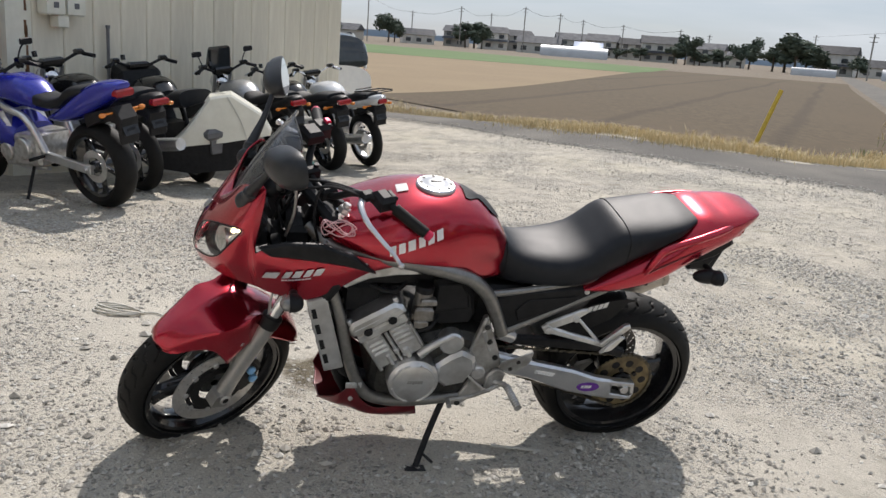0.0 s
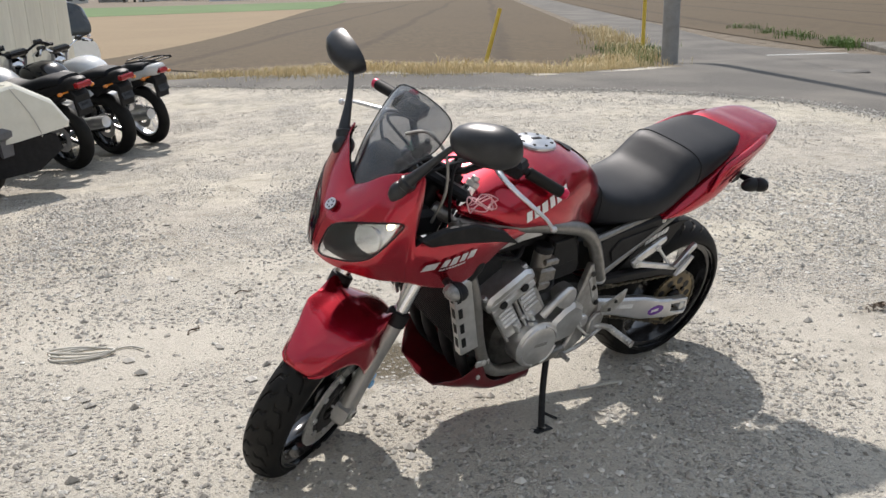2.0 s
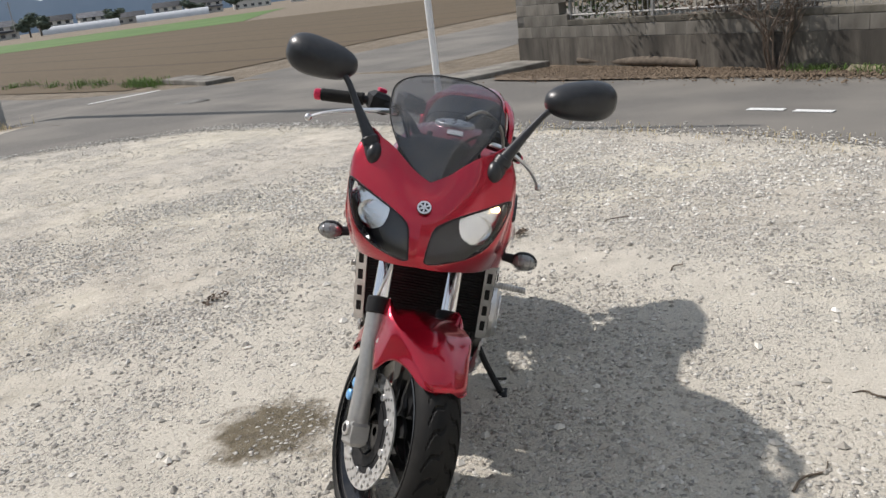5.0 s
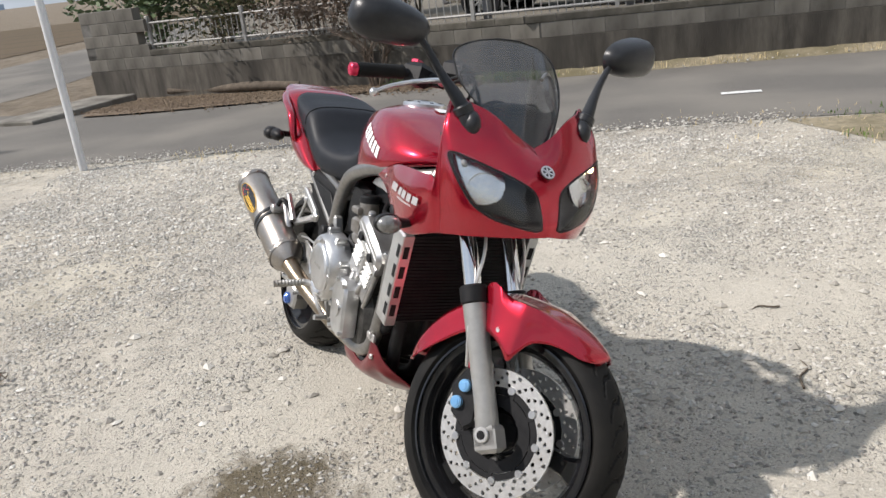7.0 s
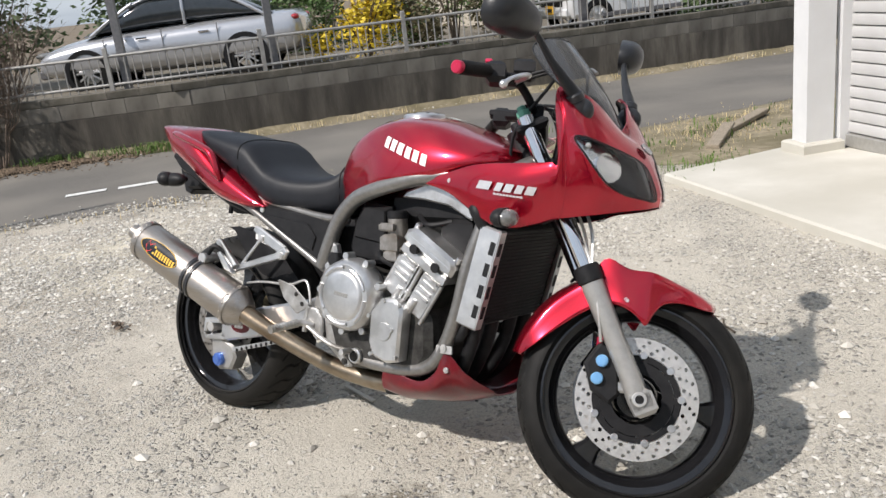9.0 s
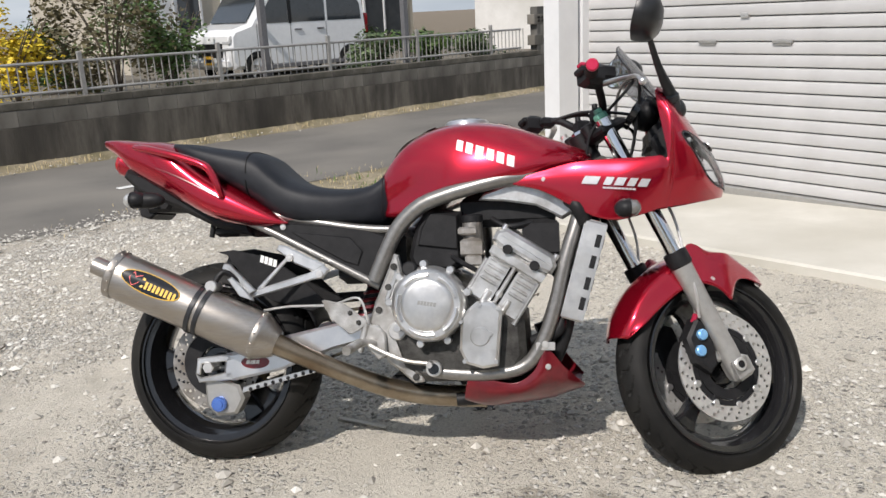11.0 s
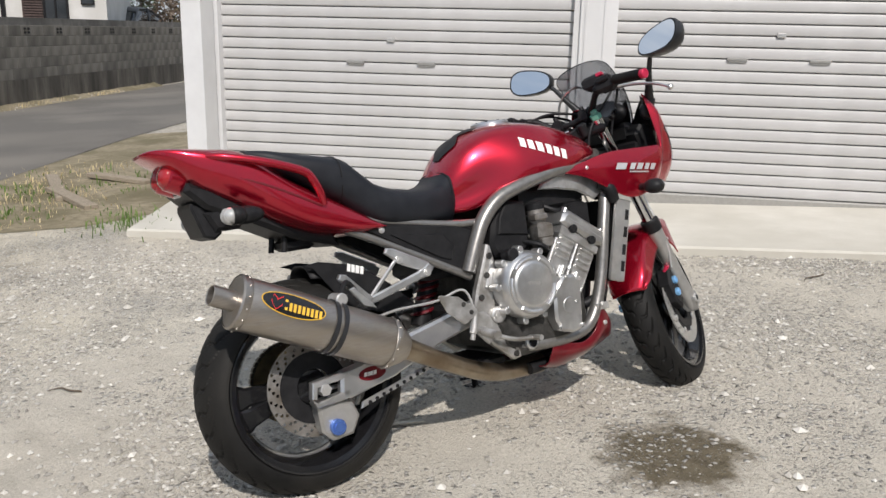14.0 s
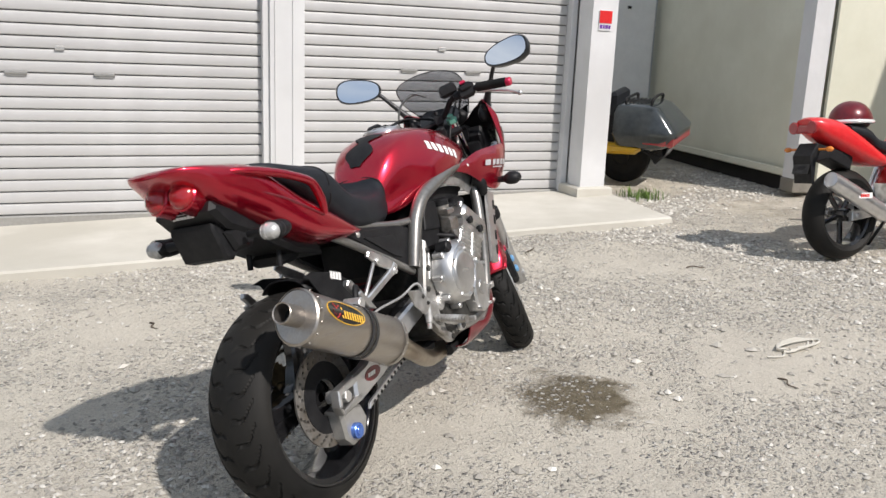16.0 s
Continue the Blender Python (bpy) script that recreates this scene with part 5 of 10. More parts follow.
# black boxes added as the shade inside, between the frame tubes
part("wiring", Geo().box((0.86, 0, 0.70), (0.26, 0.24, 0.09), 0.02).box((0.47, 0, 0.58), (0.20, 0.2, 0.15), 0.02).box((0.95, 0, 0.62), (0.10, 0.26, 0.12), 0.02), "black", bike, "black filler boxes standing for the shade under the tank")
hs = Geo()
for s in (1, -1):
    hs.tube([(0.80, s * 0.10, 0.69), (0.86, s * 0.14, 0.655), (0.93, s * 0.12, 0.665)], 0.008, 8)
    hs.tube([(0.70, s * 0.13, 0.58), (0.74, s * 0.19, 0.56), (0.79, s * 0.17, 0.53)], 0.007, 8)
    hs.tube([(1.03, s * 0.165, 0.72), (1.05, s * 0.19, 0.70), (1.07, s * 0.18, 0.66)], 0.02, 10)
    hs.tube([(1.0, s * 0.14, 0.44), (0.99, s * 0.16, 0.37), (0.92, s * 0.14, 0.34)], 0.016, 10)
pieces("hose", hs, "black", bike)
for s in (1, -1):
    part("side_cover", Geo().prism([(0.13, 0.712), (0.21, 0.694), (0.47, 0.664), (0.53, 0.640), (0.515, 0.545), (0.49, 0.512), (0.36, 0.570), (0.22, 0.652)], s * 0.118, s * 0.144, "y", 0.008), "black", bike, "matt black side panel")
    part("side_cover_rib", Geo().prism([(0.25, 0.660), (0.42, 0.640), (0.455, 0.60), (0.44, 0.560), (0.40, 0.572)], s * 0.144, s * 0.149, "y", 0.003), "black", bike)
    bl = Geo()
    bolt(bl, (0.225, s * 0.142, 0.676), (0, s, 0), 0.009)
    part("side_cover_bolt", bl, "steel", bike)
    part("tank_side_panel", Geo().prism([(1.05, 0.80), (0.92, 0.785), (0.80, 0.745), (0.785, 0.728), (0.86, 0.722), (0.94, 0.708), (1.01, 0.672), (1.06, 0.70)], s * 0.146, s * 0.158, "y", 0.005), "silver_paint", bike, "silver grey panel below the tank")

# radiator and guards
rd = Geo().box((0, 0, 0), (0.04, 0.34, 0.27), 0.006, Matrix.Translation((1.058, 0, 0.53)) @ Matrix.Rotation(radians(16), 4, "Y"))
ro = part("radiator", rd, "black", bike, "black radiator behind the front wheel")
fin = Geo()
for k in range(26):
    fin.box((0.0215, 0, -0.125 + 0.01 * k), (0.004, 0.33, 0.003), 0.0, Matrix.Translation((1.058, 0, 0.53)) @ Matrix.Rotation(radians(16), 4, "Y"))
pieces("radiator_fin", fin, "black", ro)
for s in (1, -1):
    mm = Matrix.Translation((1.058, 0, 0.53)) @ Matrix.Rotation(radians(16), 4, "Y")
    gd = Geo()
    gd.box((0.003, s * 0.193, 0), (0.058, 0.012, 0.27), 0.005, mm)
    gd.box((0.03, s * 0.183, 0), (0.010, 0.028, 0.27), 0.004, mm)
    go = part("radiator_guard", gd, "silver", ro, "silver slotted radiator side guard")
    sl = Geo()
    for z in (-0.085, -0.03, 0.028, 0.085):
        sl.box((0.021, s * 0.1995, z), (0.014, 0.002, 0.034), 0.0, mm)
        sl.box((0.0355, s * 0.184, z), (0.002, 0.014, 0.034), 0.0, mm)
    pieces("slot", sl, "black", go)

# exhaust
ex = Geo()
for y in (-0.135, -0.05, 0.05, 0.135):
    ex.tube([(0.93, y, 0.56), (1.0, y * 1.02, 0.52), (1.02, y, 0.42), (0.985, y * 0.95, 0.30), (0.92, y * 0.8, 0.215), (0.80, y * 0.55 - 0.02, 0.18), (0.70, y * 0.35 - 0.05, 0.172)], 0.019, 12)
xo = part("exhaust", ex, "black", bike, "dark header pipes leading to a titanium silencer")
pp = Geo().tube([(0.78, -0.05, 0.172), (0.62, -0.075, 0.182), (0.50, -0.115, 0.213), (0.38, -0.155, 0.266), (0.28, -0.185, 0.315), (0.20, -0.205, 0.357)], [0.032, 0.03, 0.028, 0.027, 0.028, 0.031], 18)
part("link_pipe", pp, "bronze", xo, "heat-tinted brown link pipe")
a, b = np.array((0.215, -0.200, 0.350)), np.array((-0.246, -0.231, 0.563))
dirn = (b - a) / np.linalg.norm(b - a)


def along(t):
    return tuple(a + t * (b - a))


up_v = np.cross(np.cross(dirn, (0, 0, 1.0)), dirn)
up_v /= np.linalg.norm(up_v)
sd_v = np.cross(dirn, up_v)


def oval(t, r, sq=1.12):
    c = np.array(along(t))
    return [tuple(c + r * (sq * math.cos(q) * up_v + math.sin(q) * sd_v)) for q in np.linspace(0, 2 * math.pi, 40, endpoint=False)]


sil = Geo().rings([oval(0.0, 0.033), oval(0.02, 0.040), oval(0.085, 0.057), oval(0.10, 0.060), oval(0.98, 0.060), oval(1.0, 0.057), oval(1.0, 0.035)], True)
so = part("silencer", sil, "titan", xo, "brushed titanium oval silencer")
pieces("silencer_cap", Geo().rings([oval(0.095, 0.0615), oval(0.105, 0.0625), oval(0.125, 0.0625), oval(0.13, 0.0612)], False).rings([oval(0.955, 0.0612), oval(0.96, 0.0625), oval(0.995, 0.0622), oval(1.003, 0.058)], False), "titan", so)
rv = Geo()
for t in (0.115, 0.97):
    for q in np.linspace(0, 2 * math.pi, 14, endpoint=False):
        c = np.array(along(t)) + 0.0622 * (1.12 * math.cos(q) * up_v + math.sin(q) * sd_v)
        rv.ball(tuple(c), 0.0035, 8, 5)
pieces("rivet", rv, "titan", so)
tp = Geo().rings([oval(0.995, 0.026, 1), oval(1.02, 0.026, 1), oval(1.115, 0.026, 1), oval(1.118, 0.0245, 1), oval(1.115, 0.022, 1), oval(1.0, 0.022, 1)], False)
part("tail_pipe", tp, "titan", so, "short round tail pipe")
part("tail_pipe_bore", Geo().rings([oval(1.02, 0.0225, 1), oval(1.025, 0.0225, 1)], True), "black", so)
sp = Geo().rings([oval(0.43, 0.0635), oval(0.455, 0.0635), oval(0.455, 0.062), oval(0.43, 0.062)], False, loop=True).rings([oval(0.475, 0.0635), oval(0.50, 0.0635), oval(0.50, 0.062), oval(0.475, 0.062)], False, loop=True)
spo = pieces("silencer_strap", sp, "black_mirror", so, "black rubber-lined strap")
c = np.array(along(0.455)) + 0.068 * up_v * 1.12
part("strap_bolt", Geo().cyl(tuple(c - 0.02 * sd_v), tuple(c + 0.035 * sd_v), 0.017, 18, 0.003).cyl(tuple(c + 0.02 * sd_v), tuple(c + 0.045 * sd_v), 0.010, 12), "steel", spo)
# oval badge on the silencer: dark plate with a red shape and yellow bars


def badge(t, h, lift=0.0):
    q = h
    c = np.array(along(t))
    r = 0.0605 + lift
    return tuple(c + r * (1.12 * math.sin(q) * up_v + math.cos(q) * sd_v * SIDE))


SIDE = 1.0 if (sd_v @ np.array((0, -1, 0))) > 0 else -1.0
bd = Geo()
ctr = badge(0.74, 0.35, 0.0012)
rim = [badge(0.74 + 0.17 * math.cos(q), 0.35 + 0.42 * math.sin(q), 0.0012) for q in np.linspace(0, 2 * math.pi, 40, endpoint=False)]
mid = [badge(0.74 + 0.09 * math.cos(q), 0.35 + 0.22 * math.sin(q), 0.0012) for q in np.linspace(0, 2 * math.pi, 40, endpoint=False)]
bd.add(rim + mid + [ctr], [(i, (i + 1) % 40, 40 + (i + 1) % 40, 40 + i) for i in range(40)] + [(40 + i, 40 + (i + 1) % 40, 80) for i in range(40)])
bo = part("badge", bd, "black_gloss", so, "black oval badge with yellow edge, red shape and yellow bars")
ed = Geo().tube([badge(0.74 + 0.172 * math.cos(q), 0.35 + 0.43 * math.sin(q), 0.001) for q in np.linspace(0, 2 * math.pi, 41)], 0.0014, 6, 1)
part("badge_edge", ed, "yellow_ink", bo)
yb = Geo()
for k in range(9):
    t0 = 0.80 - 0.0235 * k - 0.01
    h0 = 0.10
    hh = 0.40 if k == 0 else 0.30
    yb.add([badge(t0, h0, 0.002), badge(t0 - 0.015, h0, 0.002), badge(t0 - 0.015, h0 + hh, 0.002), badge(t0, h0 + hh, 0.002)], [(0, 1, 2, 3)])
pieces("badge_bar", yb, "yellow_ink", bo)
rb = Geo()
rb.add([badge(0.865, 0.30, 0.002), badge(0.835, 0.02, 0.002), badge(0.805, 0.22, 0.002), badge(0.80, 0.60, 0.002), badge(0.83, 0.45, 0.002), badge(0.85, 0.62, 0.002)], [(0, 1, 2, 3, 4, 5)])
part("badge_shape", rb, "red_ink", bo)
part("silencer_hanger", Geo().tube([tuple(c), (0.07, -0.20, 0.555), (0.12, -0.172, 0.50)], 0.008, 8), "black", so)

# belly pan
bp_cols = [[(0.744, 0.178, 0.248), (0.735, 0.172, 0.215), (0.728, 0.140, 0.180), (0.728, 0.0, 0.172)],
           [(0.800, 0.178, 0.240), (0.795, 0.172, 0.200), (0.790, 0.115, 0.160), (0.790, 0.0, 0.150)],
           [(0.871, 0.178, 0.231), (0.868, 0.172, 0.200), (0.855, 0.105, 0.164), (0.855, 0.0, 0.154)],
           [(0.922, 0.180, 0.264), (0.918, 0.175, 0.215), (0.906, 0.100, 0.168), (0.906, 0.0, 0.158)],
           [(0.957, 0.182, 0.322), (0.962, 0.172, 0.240), (0.960, 0.092, 0.177), (0.960, 0.0, 0.167)],
           [(1.005, 0.160, 0.268), (1.003, 0.145, 0.225), (1.000, 0.080, 0.186), (1.000, 0.0, 0.178)],
           [(1.058, 0.095, 0.212), (1.054, 0.085, 0.205), (1.052, 0.06, 0.198), (1.060, 0.0, 0.194)]]
BS = surface(bp_cols)
pan = patch(BS, 56, 24).mirrored()
pan.weld = True
thick(part("belly_pan", pan, "red_dark", bike, "dark red open belly pan under the engine", 50), 0.004, 0.0)
bl = Geo()
for s in (1, -1):
    bolt(bl, (0.96, s * 0.183, 0.275), (0, s, 0), 0.008)
    bolt(bl, (0.955, s * 0.19, 0.335), (0, s, 0), 0.010)
    bl.box((0.955, s * 0.188, 0.33), (0.05, 0.006, 0.022), 0.002)
pieces("belly_pan_bolt", bl, "steel", bike)

# side stand
ss = Geo().tube([(0.64, 0.15, 0.25), (0.688, 0.212, 0.160), (0.736, 0.288, 0.072)], 0.011, 10, 4)
ss.box((0.738, 0.292, 0.068), (0.07, 0.038, 0.008), 0.003, Matrix.Translation((0.738, 0.292, 0.068)) @ Matrix.Rotation(radians(15), 4, "X") @ Matrix.Translation((-0.738, -0.292, -0.068)))
ss.tube([(0.717, 0.258, 0.107), (0.685, 0.300, 0.100)], 0.005, 8, 1)
part("side_stand", ss, "black", bike, "black side stand with a flat foot")
part("stand_bracket", Geo().box((0.56, 0, 0.225), (0.10, 0.20, 0.035), 0.01), "black", bike)

# fuel tank
TK = table([(0.485, 0.700, 0.790, 0.080), (0.52, 0.690, 0.850, 0.112), (0.57, 0.692, 0.905, 0.140), (0.64, 0.712, 0.942, 0.163), (0.72, 0.737, 0.958, 0.180), (0.80, 0.750, 0.956, 0.190), (0.88, 0.767, 0.940, 0.190), (0.96, 0.790, 0.910, 0.178), (1.03, 0.808, 0.882, 0.150), (1.075, 0.818, 0.864, 0.108), (1.097, 0.830, 0.852, 0.060)])
# half section from the keel up to the crown: share of the width, share of the height
HALF = np.array(smooth_line([(0.0, 0.0), (0.45, 0.0), (0.80, 0.005), (0.945, 0.04), (1.0, 0.13), (1.0, 0.30), (0.965, 0.47), (0.885, 0.645), (0.785, 0.80), (0.735, 0.862), (0.705, 0.885), (0.655, 0.903), (0.52, 0.940), (0.32, 0.978), (0.0, 1.0)], 12))
HALF_AT = np.concatenate([[0], np.cumsum(np.sqrt((np.diff(HALF, axis=0) ** 2).sum(1)))])


def tank_ring(x, n=56):
    zlo, zhi, w = TK(x)
    knee = ease((0.74 - x) / 0.2)
    ring = []
    for k in range(n):
        q = 2 * k / n
        at = (q if q <= 1 else 2 - q) * HALF_AT[-1]
        c, h = float(np.interp(at, HALF_AT, HALF[:, 0])), float(np.interp(at, HALF_AT, HALF[:, 1]))
        y = w * c * (1 - knee * 0.20 * math.exp(-((h - 0.25) / 0.3) ** 2))
        ring.append((x, y if q <= 1 else -y, zlo + (zhi - zlo) * h))
    return ring


tk = Geo().rings([tank_ring(x) for x in np.concatenate([np.linspace(0.485, 0.52, 5), np.linspace(0.53, 1.03, 38), np.linspace(1.04, 1.097, 8)])], True)
tank = part("fuel_tank", tk, "red", bike, "metallic red fuel tank", 60)


def tank_side(s):
    def place(u, t):
        """u ahead along the tank, t up, from the rear end of the lettering."""
        x = (0.897 - u) if s > 0 else (0.730 + u)
        zlo, zhi, w = TK(x)
        z = 0.862 + t - 0.36 * (x - 0.742)
        ring = tank_ring(x, 240)
        best = min((q for q in ring if q[1] * s > 0), key=lambda q: abs(q[2] - z))
        return (x, best[1], z), (0, s, 0.25)
    return place


for s in (1, -1):
    lg = on_surface(Geo(), tank_side(s), 0.165, 0.031, (1, 1.05, 1.2, 1.05, 1.05, 1.05), 0.002, 0.10 * s * -1, 1.42)
    pieces("letter_bar", lg, "white_ink", tank, "plain white block of a decal", 60)
FC = Matrix.Translation((0.745, 0, 0.9575)) @ Matrix.Rotation(radians(-1), 4, "Y")
fc = Geo().lathe([(0.001, 0.012), (0.030, 0.012), (0.034, 0.009), (0.058, 0.007), (0.062, 0.003), (0.063, -0.01)], 40, axis="z", m=FC)
cap = part("filler_cap", fc, "alloy", tank, "round polished filler cap")
fb = Geo()
for k in range(8):
    a = 2 * math.pi * k / 8
    fb.cyl((0.048 * math.cos(a), 0.048 * math.sin(a), 0.007), (0.048 * math.cos(a), 0.048 * math.sin(a), 0.0095), 0.005, 10, m=FC)
fb.box((0.0, 0.0, 0.0125), (0.034, 0.012, 0.003), 0.001, FC)
pieces("cap_bolt", fb, "black", cap)
lab = []
for x in np.linspace(0.835, 0.87, 5):
    zlo, zhi, w = TK(x)
    lab.append([(x, y, zhi + 0.0035 - 1.6 * y * y) for y in np.linspace(-0.012, 0.035, 6)])
part("warning_label", Geo().rings(lab, cap=False, closed=False), "white_ink", tank, "small white warning label")
pad = []
for x in np.linspace(0.525, 0.66, 14):
    ring = tank_ring(x, 240)
    hw = 0.018 + 0.035 * abs(math.sin((x - 0.525) / 0.135 * math.pi * 1.6)) ** 1.5
    top = sorted([q for q in ring if q[2] > TK(x)[0] + 0.6 * (TK(x)[1] - TK(x)[0])], key=lambda q: q[1])
    ys = np.linspace(-hw, hw, 7)
    pad.append([(x - 0.0025, y, float(np.interp(y, [q[1] for q in top], [q[2] for q in top])) + 0.0028) for y in ys])
part("tank_pad", Geo().rings(pad, cap=False, closed=False), "black", tank, "worn dark rubber tank pad", 60)

# seat
ST = table([(-0.115, 0.912, 0.937, 0.10), (-0.06, 0.872, 0.932, 0.135), (0.02, 0.82, 0.917, 0.15), (0.10, 0.770, 0.904, 0.155), (0.15, 0.733, 0.892, 0.155), (0.195, 0.70, 0.852, 0.155), (0.24, 0.68, 0.815, 0.155), (0.31, 0.668, 0.791, 0.152), (0.40, 0.662, 0.782, 0.135), (0.47, 0.66, 0.793, 0.112), (0.51, 0.665, 0.825, 0.095), (0.53, 0.685, 0.845, 0.08)])
rings = []
for x in np.linspace(-0.115, 0.53, 60):
    zlo, zhi, w = ST(x)
    rings.append(egg(x, zlo, zhi, w, 40, 3.2, 0.55))
seat = part("seat", Geo().rings(rings, True), "vinyl", bike, "black stepped dual seat in grained vinyl", 50)
for x in (0.125, 0.505):
    zlo, zhi, w = ST(x)
    ring = [q for q in egg(x, zlo, zhi + 0.0006, w + 0.0006, 60, 3.2, 0.55) if q[2] > zlo + 0.12 * (zhi - zlo)]
    ring.sort(key=lambda q: math.atan2(q[2] - (zlo + 0.5 * (zhi - zlo)), q[1]) % (2 * math.pi) if q[2] > zlo + 0.5 * (zhi - zlo) else (math.atan2(q[2] - (zlo + 0.5 * (zhi - zlo)), q[1])))
    part("seam", Geo().tube([(q[0] + 0.03 * (q[2] - zhi), q[1], q[2]) for q in ring], 0.0022, 6, 1), "black", seat)

# tail cowl: a shell for each side over the seat's edge
TC = table([(-0.366, 0.943, 0.952, 0.040), (-0.345, 0.929, 0.959, 0.078), (-0.30, 0.898, 0.959, 0.108), (-0.255, 0.850, 0.955, 0.126), (-0.22, 0.826, 0.951, 0.135), (-0.12, 0.768, 0.935, 0.152), (0.0, 0.705, 0.848, 0.165), (0.08, 0.682, 0.800, 0.168), (0.15, 0.672, 0.755, 0.166), (0.20, 0.674, 0.720, 0.160), (0.24, 0.683, 0.690, 0.152)])
rings = []
for x in np.concatenate([np.linspace(-0.366, -0.33, 8), np.linspace(-0.32, 0.24, 44)]):
    zlo, zhi, w = TC(x)
    rings.append(egg(x, zlo, zhi, w, 44, 3.0, 0.45 + 0.27 * ease((-0.02 - x) / 0.22)))
tail = part("tail_cowl", Geo().rings(rings, True), "red", bike, "metallic red tail cowl", 50)
for s in (1, -1):
    part("grab_rail", Geo().tube([(-0.25, s * 0.105, 0.929), (-0.19, s * 0.140, 0.919), (-0.10, s * 0.164, 0.897), (-0.03, s * 0.172, 0.875), (0.012, s * 0.175, 0.857), (0.030, s * 0.175, 0.836), (0.046, s * 0.174, 0.802), (0.056, s * 0.168, 0.767)], [0.010, 0.014, 0.014, 0.014, 0.014, 0.014, 0.013, 0.010], 12, 6, flat=0.8), "red", tail, "red painted grab rail")
    tl = Geo().lathe([(0.001, 0.012), (0.018, 0.010), (0.028, 0.005), (0.033, -0.003), (0.033, -0.07)], 32, axis="x", m=Matrix.Translation((-0.316, s * 0.041, 0.895)) @ pose(0, 0, 0, 0, -20, 180 - s * 8))
    part("tail_light", tl, "red_lens", tail, "round dark red tail light")
    part("tail_light_rim", Geo().lathe([(0.034, -0.006), (0.038, -0.010), (0.042, -0.07)], 32, axis="x", m=Matrix.Translation((-0.316, s * 0.041, 0.895)) @ pose(0, 0, 0, 0, -20, 180 - s * 8)), "red", tail)
    sl = part("side_crease", Geo().tube([(-0.26, s * 0.118, 0.90), (-0.10, s * 0.153, 0.84), (0.05, s * 0.168, 0.765)], 0.0035, 8), "red_dark", tail)
# under tail
ut = Geo().prism([(0.10, 0.70), (-0.05, 0.75), (-0.20, 0.845), (-0.272, 0.868), (-0.285, 0.845), (-0.235, 0.795), (-0.12, 0.745), (0.0, 0.684), (0.12, 0.650)], -0.095, 0.095, "y", 0.012)
uo = part("under_tail", ut, "black", bike, "black plastic under-tail with plate bracket")
ph = Geo().prism([(-0.265, 0.815), (-0.268, 0.80), (-0.245, 0.725), (-0.215, 0.715), (-0.195, 0.73), (-0.215, 0.80)], -0.070, 0.070, "y", 0.006)
ph.prism([(-0.24, 0.785), (-0.215, 0.735), (-0.15, 0.735), (-0.13, 0.765), (-0.19, 0.80)], -0.085, 0.085, "y", 0.010)
part("plate_bracket", ph, "black", uo)
lt = stripes(Geo(), (-0.284, 0.035, 0.848), (0, -1, 0), (0.48, 0, -0.87), (-0.001, 0, -0.0006), (0.009,) * 6, 0.014, 0.3, 0.0)
pieces("letter_bar", lt, "silver_ink", uo, "small grey bar")
pieces("cowl_hook", Geo().cyl((-0.02, 0.05, 0.71), (-0.03, 0.05, 0.655), 0.008).cyl((-0.02, -0.05, 0.71), (-0.03, -0.05, 0.655), 0.008).box((0.02, 0, 0.672), (0.08, 0.10, 0.035), 0.01), "black", uo)


def indicator(c, s, front):
    """A stalked turn signal pointing sideways."""
    x, y, z = c
    d = 1 if front else -1
    w = 0.062 if front else 0.054
    b = Geo().ball((x - 0.004 * d, y, z), (0.030, w * 0.56, 0.0245), 22, 12)
    b.lathe([(0.0245, 0.0), (0.0255, 0.003), (0.0245, 0.006)], 28, axis="x", m=Matrix.Translation((x + 0.002 * d, y, z)) @ Matrix.Diagonal((d, w * 0.56 / 0.0245, 1, 1)))
    b.tube([(x - 0.004 * d, y - s * 0.02, z), (x - 0.006 * d, y - s * 0.078, z + (0.004 if front else 0.0))], [0.014, 0.010], 10, 1)
    if not front:
        b.ball((x + 0.028, y - s * 0.012, z - 0.002), (0.056, 0.026, 0.024), 18, 10)
    o = part("indicator", b, "black", bike, "black turn signal with a clear lens")
    ln = Geo().ball((x + 0.006 * d, y, z), (0.027, w * 0.52, 0.0225), 22, 12)
    for q in (-0.5, 0.0, 0.5):
        ln.tube([(x + (0.006 + 0.0272 * math.cos(e) * math.sqrt(1 - q * q)) * d, y + w * 0.52 * q, z + 0.0227 * math.sin(e) * math.sqrt(1 - q * q)) for e in np.linspace(-1.1, 1.1, 9)], 0.0012, 6, 1)
    part("lens", ln, "clear_lamp" if front else "clear_bright", o, "clear ribbed lens", 60)


indicator((1.175, 0.267, 0.688), 1, True)
indicator((1.175, -0.267, 0.688), -1, True)
indicator((-0.197, 0.185, 0.768), 1, False)
indicator((-0.197, -0.185, 0.768), -1, False)

